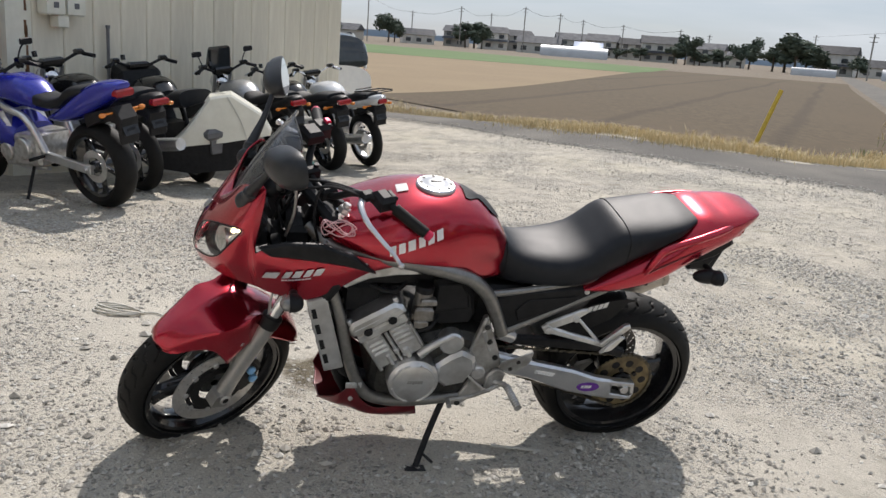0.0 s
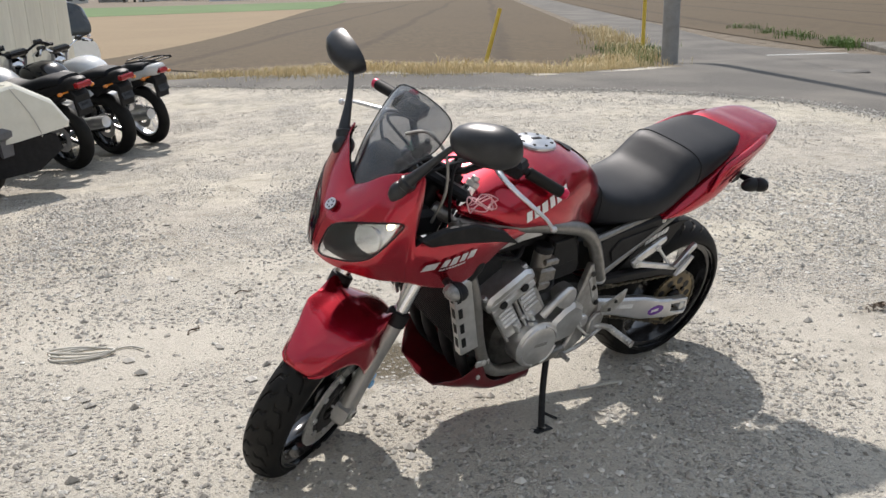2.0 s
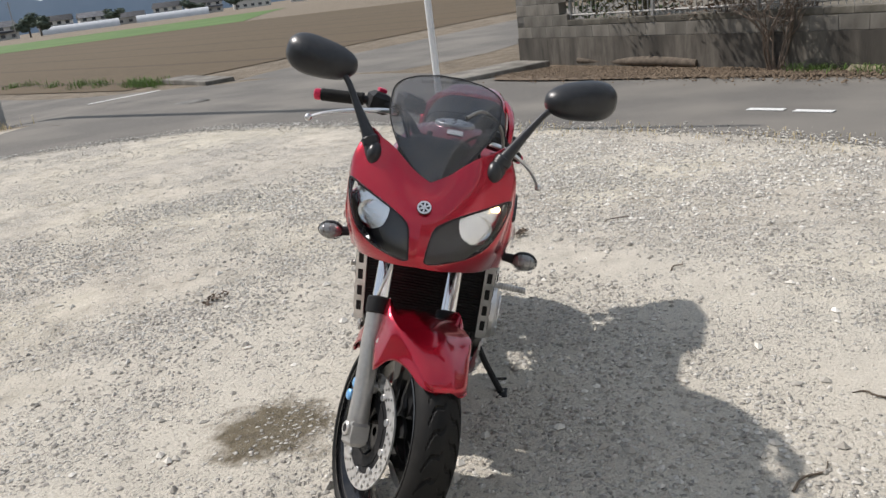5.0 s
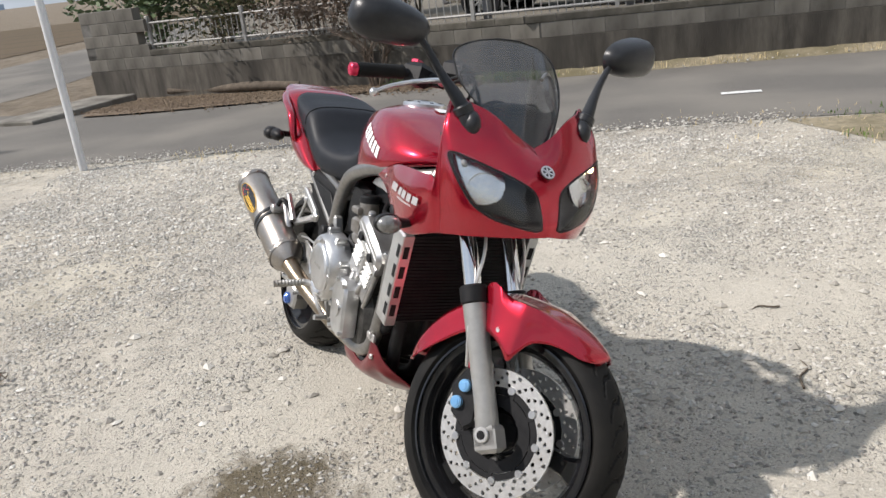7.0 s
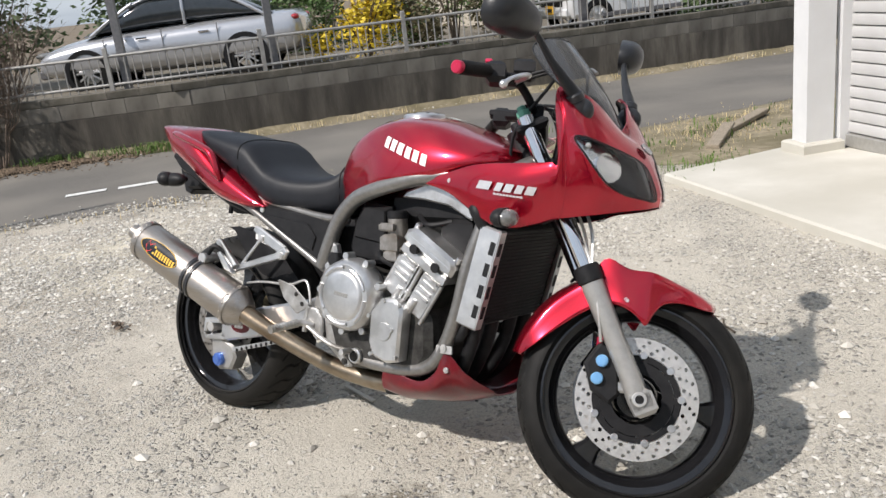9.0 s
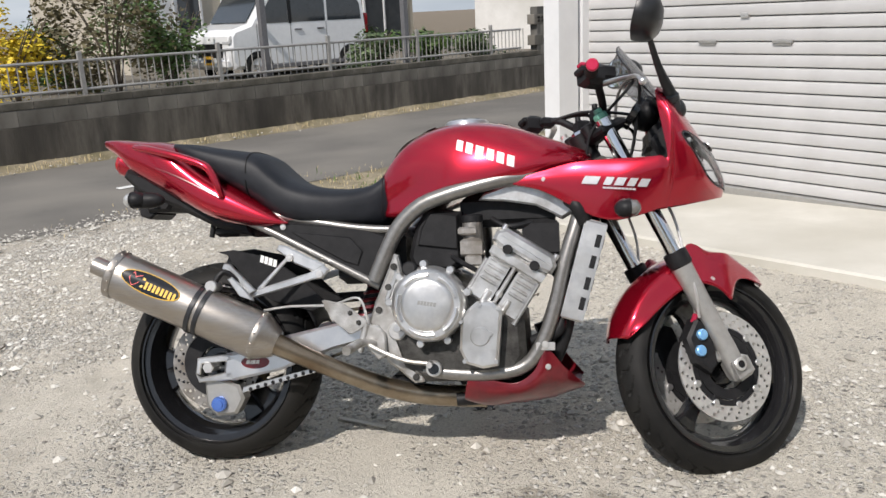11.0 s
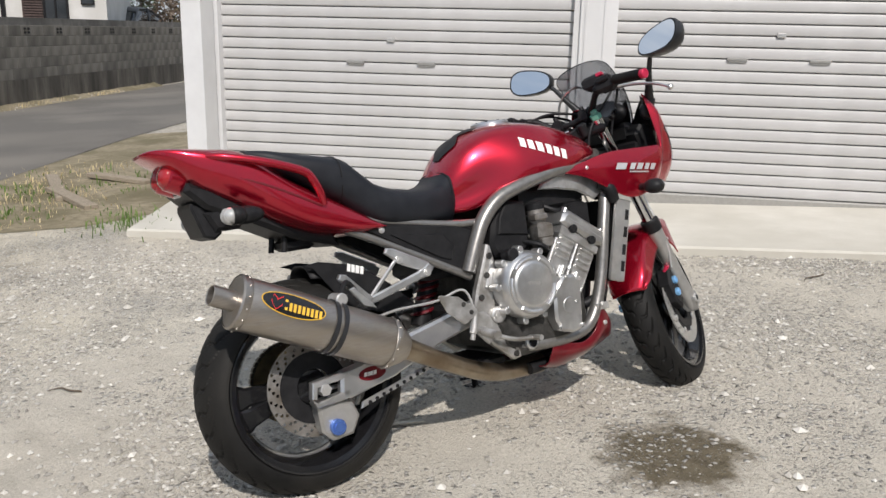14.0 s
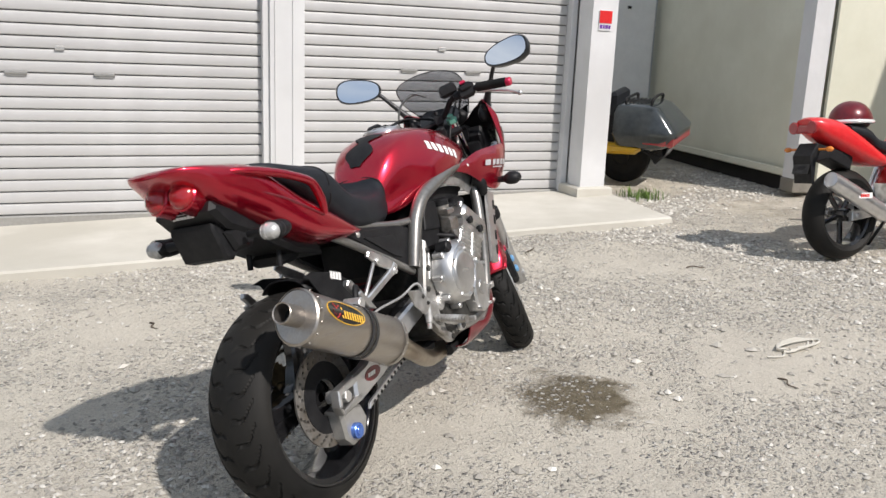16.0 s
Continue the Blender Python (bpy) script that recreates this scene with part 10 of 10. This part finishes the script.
wz = gz(5, -17) + TZ
wh = thing("white_house", pose(0, -17.0, wz), "white rendered house behind the tall block wall", "house", kind="structure")
part("wall", Geo().box((6.9, -2.6, 1.9), (5.3, 5.0, 3.8), 0.02), "house_white", wh)
part("roof", Geo().prism([(-5.6, 3.8), (0.4, 3.8), (-2.6, 5.3)], 3.9, 9.9, "x", 0.04), "roof_tile", wh)
lv = part("louvred_shutter", Geo().box((5.875, -0.08, 1.05), (0.47, 0.05, 2.1), 0.008), "louvre", wh, "dark brown louvred door")
slm = Geo()
for k in range(34):
    slm.box((5.875, -0.045, 0.06 + 0.06 * k), (0.42, 0.03, 0.034), 0.004)
pieces("louvre", slm, "louvre", lv)
gd = part("glass_door", Geo().box((5.38, -0.08, 1.05), (0.50, 0.03, 2.1), 0.004), "window", wh, "dark glazed sliding door")
part("door_frame", Geo().box((5.12, -0.065, 1.05), (0.05, 0.06, 2.16), 0.006).box((5.38, -0.065, 1.05), (0.045, 0.06, 2.1), 0.006).box((5.63, -0.065, 1.05), (0.05, 0.06, 2.16), 0.006).box((5.38, -0.065, 2.12), (0.56, 0.06, 0.06), 0.006), "black", gd)
part("side_door_frame", Geo().box((6.52, -0.065, 1.05), (0.10, 0.06, 2.16), 0.006), "black", wh)
sw = part("small_window", Geo().box((4.66, -0.08, 1.72), (0.27, 0.04, 0.46), 0.004), "window", wh, "small dark window")
part("window_frame", Geo().box((4.525, -0.065, 1.72), (0.03, 0.05, 0.5), 0.004).box((4.795, -0.065, 1.72), (0.03, 0.05, 0.5), 0.004).box((4.66, -0.065, 1.485), (0.30, 0.05, 0.03), 0.004), "black", sw)
for x, y, r, h, mt, sd in ((3.6, -23.0, 0.9, 2.7, "leaf_grey", 51), (2.7, -25.0, 1.0, 2.9, "leaf_olive", 52), (4.3, -26.0, 1.2, 3.4, "leaf_dark", 53)):
    bush(x, y, gz(4, y) + TZ, r, h, mt, "dark scrubby bush behind the tall wall", sd, 1500, 0.06)
car(4.45, -21.6, gz(3, -20) + TZ, 74, 4.2, 1.66, 1.48, "sedan", "dark_paint", "dark grey car parked behind the tall wall")

# poles, kerb slabs, road paint
tagged(part("utility_pole", Geo().tube([(8.45, 15.6, land(8.4, 15.6) - 0.2), (8.40, 15.6, 10.0)], [0.17, 0.12], 18, 1), "pole_concrete"), "tall grey concrete utility pole at the crossing", "pole")
tagged(part("white_pole", Geo().tube([(5.93, 5.24, gz(5.93, 5.24) - 0.05), (5.99, 5.26, 3.4)], 0.036, 14, 1), "white_paint"), "slim white steel pole at the yard edge", "pole")
tagged(part("yellow_marker", Geo().tube([(5.33, 18.03, -0.3), (5.70, 18.04, 0.92)], 0.045, 12, 1), "yellow_pole"), "leaning yellow marker post in dry grass", "post")
tagged(part("yellow_marker", Geo().tube([(9.68, 19.04, -0.3), (9.70, 19.04, 1.15)], 0.045, 12, 1), "yellow_pole"), "upright yellow marker post by the lane", "post")
for cx, cy, ang, sx, sy, h in ((11.6, 7.1, -30, 2.1, 0.9, 0.10), (13.9, 15.6, 62, 3.0, 0.7, 0.11)):
    sb2 = thing("gutter_slab", pose(cx, cy, land(cx, cy), 0, 0, ang), "worn concrete slab bridging the gutter", "slab")
    part("slab", Geo().box((0, 0, h - 0.06), (sx, sy, 0.12), 0.015), "block", sb2)
    part("gutter", Geo().box((0, 0, 0.04), (sx * 0.96, sy * 0.9, 0.1), 0.0), "dark_void", sb2)


def paint_mark(cx, cy, ang, L, w, label):
    g = Geo().box((0, 0, 0), (L, w, 0.004), 0.0, pose(cx, cy, land(cx, cy) + LIFT + 0.008, 0, 0, ang))
    tagged(part("road_marking", g, "white_line"), label, "road marking", kind="structure")


for cx, cy in ((6.67, 2.15), (6.48, 1.72), (5.62, -0.92)):
    paint_mark(cx, cy, 70, 0.36, 0.10, "short worn white dash on the asphalt")
paint_mark(11.9, 15.9, -17, 1.7, 0.12, "worn white line at the crossing")
mh = Geo().lathe([(0.001, 0.004), (0.30, 0.004), (0.31, 0.0)], 32, axis="z", m=Matrix.Translation((9.75, 12.05, land(9.75, 12.05) + LIFT + 0.006)))
tagged(part("manhole_cover", mh, "old_concrete"), "round pale manhole cover in the asphalt", "manhole cover", kind="structure")

# ---- distance ----
# leaf green lightened and greyed to paint in the haze of distance
M["far_leaf"] = surf("haze_tinted_evergreen_leaf", (0.075, 0.098, 0.075), (0.13, 0.155, 0.115), 2, 0.8, space="World", spec=0.1)
M["far_wall"] = surf("pale_house_wall", (0.46, 0.445, 0.41), (0.66, 0.64, 0.60), 0.4, 0.85, rnd=0.4)
M["far_roof"] = surf("blue_grey_roof", (0.050, 0.053, 0.060), (0.12, 0.122, 0.128), 0.8, 0.8, rnd=0.55, spec=0.2)
M["far_vinyl"] = surf("white_greenhouse_film", (0.42, 0.43, 0.44), (0.52, 0.53, 0.54), 0.6, 0.4)
# pale blue of distance haze is put straight into the hill colour
M["far_hill"] = surf("haze_tinted_hill", (0.30, 0.39, 0.50), (0.36, 0.45, 0.56), 0.004, 1.0)
M["far_cream"] = surf("pale_cream_house_wall", (0.50, 0.485, 0.44), (0.60, 0.585, 0.54), 1, 0.8)
M["blue_roof"] = surf("blue_sheet_roof", (0.08, 0.16, 0.32), (0.12, 0.22, 0.40), 1, 0.5)


def bearing(az, d, base=-0.25):
    """A place d metres off from the yard, az degrees from +y towards +x."""
    return (0.5 + d * math.sin(radians(az)), d * math.cos(radians(az)), base)


def far_house(az, d, w, dp, h, turn, roof="far_roof", label="grey-roofed house beyond the fields"):
    x, y, z = bearing(az, d)
    w, wall = w * 0.78, "far_wall" if (az * 7.3) % 3 < 1.2 else "far_cream"
    o = thing("far_house", pose(x, y, z, 0, 0, -az + turn), label, "house", "houses beyond the fields")
    part("wall", Geo().box((0, 0, h / 2), (w, dp, h), 0.05), wall, o)
    part("roof", Geo().prism([(-dp / 2 - 0.6, h), (dp / 2 + 0.6, h), (0, h + dp * 0.26)], -w / 2 - 0.5, w / 2 + 0.5, "x", 0.05), roof, o)
    if h > 4:
        part("lower_roof", Geo().prism([(-dp / 2 - 1.6, 2.7), (-dp / 2, 2.7), (-dp / 2, 3.4)], -w / 2 - 0.3, w / 2 + 0.3, "x", 0.02), roof, o)
    n = max(2, int(w / 3.5))
    for k in range(n):
        for zz in ((1.4, 4.3) if h > 4 else (1.4,)):
            wo = part("window", Geo().box((-w / 2 + w * (k + 0.5) / n, -dp / 2 - 0.03, zz), (1.7, 0.08, 1.3), 0.0), "window", o)
    return o


for q in ((-15.5, 300, 14, 9, 5.2, 5), (-12.8, 290, 11, 8, 3.0, -20), (-8.2, 300, 14, 8, 3.0, 8), (-5.6, 310, 10, 8, 5.2, -12), (-3.2, 290, 11, 8, 5.4, 10), (-1.6, 300, 12, 8, 5.0, 25), (-0.1, 260, 16, 8, 3.0, -6), (1.9, 310, 13, 9, 5.2, 6), (4.0, 300, 13, 9, 5.4, -8), (5.6, 300, 11, 8, 5.0, 20), (7.6, 280, 14, 9, 5.6, 4), (10.6, 290, 14, 8, 5.0, -10), (12.2, 300, 10, 8, 3.0, 0), (18.2, 270, 13, 9, 6.0, -8), (20.4, 300, 14, 9, 3.2, 12),
          (24.0, 330, 26, 12, 5.5, -5), (27.5, 360, 20, 10, 5.0, 6), (31.0, 360, 15, 9, 5.2, 10), (33.0, 380, 18, 9, 3.0, -8), (35.2, 400, 14, 9, 5.2, 4), (37.0, 390, 16, 9, 5.0, 15), (40.2, 420, 18, 9, 5.2, -5), (42.3, 430, 15, 9, 5.0, 8), (44.5, 440, 17, 9, 3.0, 0), (46.8, 430, 15, 9, 5.2, -12), (49.0, 450, 22, 10, 5.0, 6), (52.0, 460, 24, 10, 4.0, 4), (55.5, 470, 20, 10, 5.2, -6)):
    far_house(*q)
far_house(3.1, 240, 9, 6, 2.6, 0, "blue_roof", "low house with a blue sheet roof")
for az, d, L, w in ((2.2, 210, 16, 6), (21.8, 220, 8, 6), (26.4, 200, 8, 7), (28.0, 195, 9, 7), (17.0, 200, 9, 2.5), (41.5, 380, 30, 8), (47.0, 390, 30, 8)):
    x, y, z = bearing(az, d)
    g = Geo()
    rings = []
    for k in range(2):
        rings.append([((-L / 2, L / 2)[k], w / 2 * math.cos(t), 2.6 * (w / 6) ** 0.5 * math.sin(t)) for t in np.linspace(0, math.pi, 14)])
    g.rings(rings, True)
    o = tagged(part("greenhouse", g, "far_vinyl", m=pose(x, y, z, 0, 0, -az)), "white plastic-film greenhouse beyond the fields", "greenhouse", "greenhouses")


def crown_mesh(seed, n, size):
    g = leaves(random.Random(seed), (0, 0, 0.62), (0.42, 0.42, 0.36), n, size)
    me = bpy.data.meshes.new("crown")
    me.from_pydata(g.v, [], g.f)
    me.materials.append(M["far_leaf"])
    return me


CROWNS = [crown_mesh(s, 1500, 0.055) for s in (41, 42, 43)]
TRUNK = Geo().tube([(0, 0, -0.02), (0.01, 0, 0.3), (0, 0.01, 0.7)], [0.035, 0.025, 0.01], 8).tube([(0, 0, 0.3), (0.12, 0.05, 0.6)], [0.016, 0.005], 6, 1).tube([(0, 0, 0.35), (-0.12, -0.04, 0.62)], [0.016, 0.005], 6, 1).mesh("trunk", "bark", 50)


def far_tree(az, d, h, wide=1.0, k=0, label="dark evergreen tree among the far houses"):
    x, y, z = bearing(az, d)
    o = thing("tree", pose(x, y, z, 0, 0, 70 * k), label, "tree", "trees among the far houses")
    s = Matrix.Diagonal((0.86 * h * wide, 0.86 * h * wide, 0.86 * h, 1))
    part("trunk", TRUNK, None, o, m=s)
    part("crown", CROWNS[k % 3], None, o, m=s)


for k, q in enumerate(((-10.1, 280, 11, 1.0), (-9.7, 285, 9, 1.0), (-5.0, 270, 9, 1.3), (-4.4, 275, 10, 1.3), (-3.9, 270, 8, 1.2), (8.6, 250, 7, 1.3), (9.3, 250, 10, 0.9), (9.9, 250, 6, 1.3), (11.6, 265, 6, 1.6), (12.7, 270, 9, 0.8), (13.2, 270, 11, 0.9), (14.6, 250, 9, 1.3), (15.3, 250, 10, 1.4), (15.9, 245, 12, 1.3), (16.5, 250, 10, 1.3), (17.6, 255, 6, 1.4), (19.4, 260, 7, 1.2), (30, 330, 9, 1.2), (34.2, 350, 10, 1.3), (38.6, 350, 10, 1.4), (39.2, 340, 8, 1.3), (43.4, 400, 9, 1.3), (48.2, 420, 9, 1.4), (51, 420, 10, 1.2), (6.5, 270, 5, 1.5), (-13.8, 280, 7, 1.2), (10.2, 255, 4, 2.0), (5.0, 265, 4, 1.8))):
    far_tree(*q, k)
# ridge on the horizon; its blue haze is only surface colour
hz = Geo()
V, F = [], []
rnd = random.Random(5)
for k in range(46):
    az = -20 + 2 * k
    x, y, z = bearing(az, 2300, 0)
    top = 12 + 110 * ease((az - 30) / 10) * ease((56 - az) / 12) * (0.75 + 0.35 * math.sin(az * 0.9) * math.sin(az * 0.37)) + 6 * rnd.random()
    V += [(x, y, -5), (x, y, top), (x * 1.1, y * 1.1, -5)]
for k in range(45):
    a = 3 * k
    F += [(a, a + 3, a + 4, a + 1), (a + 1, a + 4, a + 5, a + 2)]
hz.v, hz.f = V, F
tagged(part("backdrop", hz, "far_hill", angle=60), "hills on the horizon with blue haze in their colour", "hills", kind="structure")


def wire_pole(az, d, h, k):
    x, y, z = bearing(az, d)
    o = thing("wire_pole", pose(x, y, z, 0, 0, -az), "thin grey power pole beyond the fields", "pole", "far power poles")
    part("shaft", Geo().cyl((0, 0, 0), (0, 0, h), 0.16, 8), "pole_concrete", o)
    part("cross_arm", Geo().box((0, 0, h - 0.6), (1.8, 0.12, 0.12), 0.0).box((0, 0, h - 1.5), (1.4, 0.12, 0.12), 0.0), "pole_concrete", o)
    return x, y, z + h - 0.5


tops = []
for k, (az, d, h) in enumerate(((-11.5, 250, 13), (-8.6, 300, 11), (-5.4, 260, 12), (-3.4, 300, 12), (-1.2, 255, 13), (1.1, 260, 12), (2.6, 300, 12), (5.2, 290, 11), (8.8, 300, 11), (10.6, 300, 10), (16.8, 300, 12), (20.0, 190, 9), (24.0, 280, 11), (29.0, 300, 11), (33.5, 310, 12), (37.8, 320, 12))):
    tops.append(wire_pole(az, d, h, k))
w = Geo()
for a, b in zip(tops[:8], tops[1:9]):
    w.tube([a, (0.5 * (a[0] + b[0]), 0.5 * (a[1] + b[1]), 0.5 * (a[2] + b[2]) - 1.2), b], 0.035, 4, 5)
w.tube([(8.40, 15.6, 9.0), (20, 45, 6.3), (40, 95, 6.2), tops[10]], 0.016, 4, 6)
tagged(part("power_lines", w, "black"), "thin black overhead power lines", "power line", kind="stuff")

# ---- small things on the ground ----
def scatter(name, count, seed, box, smin, smax, mat, label, dens=None, line=None, wide=0.2, up=0.0):
    """Many loose stones as one mesh."""
    rs = np.random.RandomState(seed)
    base = np.array([(0, 0, 1), (0.9, 0, 0.25), (0.28, 0.86, 0.2), (-0.73, 0.53, 0.3), (-0.73, -0.53, 0.2), (0.28, -0.86, 0.3), (0.1, 0.1, -0.4)])
    tri = np.array([(0, 1, 2), (0, 2, 3), (0, 3, 4), (0, 4, 5), (0, 5, 1), (6, 2, 1), (6, 3, 2), (6, 4, 3), (6, 5, 4), (6, 1, 5)])
    x0, x1, y0, y1 = box
    xs, ys = rs.uniform(x0, x1, count * 3), rs.uniform(y0, y1, count * 3)
    keep = np.ones(len(xs), bool)
    if dens:
        keep = rs.uniform(0, 1, len(xs)) < np.array([dens(a, b) for a, b in zip(xs, ys)])
    xs, ys = xs[keep][:count], ys[keep][:count]
    if line:
        pts = np.array(smooth_line(line, 10))
        at = rs.uniform(0, len(pts) - 1.001, count)
        k, f = at.astype(int), (at % 1.0)[:, None]
        p = pts[k] * (1 - f) + pts[k + 1] * f
        xs, ys = p[:, 0] + rs.normal(0, wide, count), p[:, 1] + rs.normal(0, wide, count)
    n = len(xs)
    size = smin + (smax - smin) * rs.uniform(0, 1, n) ** 2.6
    ang = rs.uniform(0, 6.283, n)
    sq = rs.uniform(0.45, 0.95, n)
    jit = rs.uniform(0.7, 1.3, (n, 7, 3))
    v = base[None] * jit * size[:, None, None]
    c, s = np.cos(ang)[:, None], np.sin(ang)[:, None]
    vx = v[..., 0] * c - v[..., 1] * s * sq[:, None]
    vy = v[..., 0] * s + v[..., 1] * c * sq[:, None]
    vz = v[..., 2] * 0.62
    zz = np.array([gz(a, b) + lumps(a, b) for a, b in zip(xs, ys)])
    V = np.stack([vx + xs[:, None], vy + ys[:, None], vz + zz[:, None] + up], -1).reshape(-1, 3)
    F = (tri[None] + 7 * np.arange(n)[:, None, None]).reshape(-1, 3)
    me = bpy.data.meshes.new(name)
    me.from_pydata(V.tolist(), [], F.tolist())
    me.materials.append(M[mat])
    return tagged(new(name, me), label, "gravel", kind="stuff")


def stone_mat(name, pale=1.0):
    m, nt, n, l, b = node_mat(name)
    g = n.new("ShaderNodeNewGeometry")
    r = n.new("ShaderNodeValToRGB")
    e = r.color_ramp.elements
    e.new(0.5)
    for q, (p, c) in zip(e, ((0.0, (0.26, 0.245, 0.215)), (0.6, (0.42, 0.400, 0.358)), (1.0, (0.61, 0.59, 0.54)))):
        q.position, q.color = p, (*(pale * v for v in c), 1)
    l.new(g.outputs["Random Per Island"], r.inputs[0])
    l.new(r.outputs[0], b.inputs["Base Color"])
    b.inputs["Roughness"].default_value = 0.85
    return m


M["loose"] = stone_mat("loose_gravel_stone")
M["pale_loose"] = stone_mat("pale_gravel_stone", 1.2)


def patchy(x, y):
    wet = 0.6 if math.hypot(x - 0.03, y - 3.08) < 0.33 else 1.0
    return wet * min(1.0, max(0.04, 0.36 + 2.1 * noise.noise(Vector((x * 1.1, y * 1.1, 3.0)))))



scatter("loose_gravel", 80000, 3, (-3.0, 4.2, -0.2, 6.6), 0.0025, 0.016, "loose", "small loose grey stones on the yard", patchy)
scatter("gravel_bank", 16000, 4, (1.4, 6.0, -0.6, 5.4), 0.005, 0.022, "pale_loose", "band of coarse pale gravel near the street", lambda x, y: ease((x - 1.9 - 0.25 * max(0, 3 - y)) / 1.6) * (1.0 if x < 5.9 - 0.42 * max(0.0, 4.6 - y) else 0.0))
scatter("far_gravel", 12000, 5, (-4.5, 5.5, 5.0, 11.0), 0.005, 0.018, "loose", "loose stones on the far side of the yard", patchy)
scatter("alley_gravel", 11000, 6, (-5.6, -2.2, 0.4, 4.2), 0.006, 0.024, "pale_loose", "loose stones near the alley", patchy)
scatter("pebbles", 1500, 7, (-2.8, 3.8, 0.4, 5.8), 0.009, 0.030, "pale_loose", "larger pale stones lying on the gravel")

ROADSIDE = [(-1.8, 15.3), (1.2, 12.1), (3.3, 10.95), (5.0, 10.4), (6.4, 9.0), (6.6, 7.8), (6.45, 6.4), (6.1, 4.6), (5.4, 2.3), (4.7, 1.0), (4.2, -0.6)]
scatter("edge_gravel", 9000, 8, (0, 1, 0, 1), 0.006, 0.022, "loose", "stones spilt along the edge of the asphalt", None, ROADSIDE, 0.16, 0.008)
scatter("wall_litter", 2600, 19, (0, 1, 0, 1), 0.006, 0.026, "loose", "stones and litter along the wall foot", None, [spot(6.6 + 2.2 * k)[:2] for k in range(9)], 0.22, 0.03)
scatter("leaf_litter_heap", 7000, 9, (0, 1, 0, 1), 0.012, 0.040, "leaf_litter", "brown leaf litter heaped below the wall", None, [(11.6, 6.2), (10.9, 5.0), (10.0, 3.0), (9.15, 0.9)], 0.38, 0.03)
sk = thing("wood_strip", pose(0.80, 2.665, gz(0.8, 2.66) + 0.006, 0, 0, 2), "flat pale wooden strip lying on the gravel", "strip")
part("strip", Geo().box((0, 0, 0), (0.175, 0.014, 0.006), 0.0015), "concrete", sk)
rp = thing("rope", pose(-1.05, 3.40, gz(-1.05, 3.40)), "frayed loop of grey rope on the gravel", "rope")
rr = random.Random(2)
rg2 = Geo()
for k in range(3):
    rg2.tube([(0.12 * math.cos(q + 0.4 * k) + 0.02 * rr.random(), 0.045 * math.sin(q) + 0.012 * k, 0.008 + 0.004 * k) for q in np.linspace(0.3, 6.0, 12)], 0.005, 6, 3)
rg2.tube([(0.10, 0.0, 0.007), (0.18, 0.03, 0.006), (0.24, -0.01, 0.006)], 0.004, 6)
pieces("strand", rg2, "concrete", rp)
for k, (x, y, a, L) in enumerate(((-1.52, 1.60, 25, 0.22), (0.22, 1.44, -30, 0.18), (-0.62, 3.55, 60, 0.10), (2.7, 2.6, 130, 0.16), (-0.4, 4.0, 15, 0.09), (1.9, 2.1, -20, 0.12), (0.75, 1.3, 75, 0.10), (-1.9, 2.5, 140, 0.12))):
    tw = thing("twig", pose(x, y, gz(x, y) + 0.006, 0, 0, a), "thin dark twig on the gravel", "twig", "fallen twigs")
    part("stick", Geo().tube([(-L / 2, 0, 0), (-L / 6, 0.012, 0.006), (L / 5, -0.008, 0.003), (L / 2, 0.015, 0)], [0.004, 0.0035, 0.003, 0.0015], 6), "bark", tw)
for k, (x, y, a, L) in enumerate(((2.55, -1.75, 118, 0.9), (2.75, -2.3, 105, 1.1), (2.3, -2.6, 140, 0.7))):
    pl = thing("plank", pose(x, y, gz(x, y) + 0.03, 0, 0, a), "grey weathered plank lying in weeds beside the garage", "plank", "planks beside the garage")
    part("board", Geo().box((0, 0, 0), (L, 0.10, 0.04), 0.006), "wood", pl)
for k, (x, y) in enumerate(((1.05, 4.2), (2.35, 3.05), (0.35, 5.0))):
    lf = thing("dead_leaves", pose(x, y, gz(x, y)), "small heap of dark dead leaves on the gravel", "leaves", "dead leaves")
    raw("leaf_heap", leaves(random.Random(60 + k), (0, 0, 0.012), (0.09, 0.05, 0.012), 40, 0.014), "leaf_grey", lf)
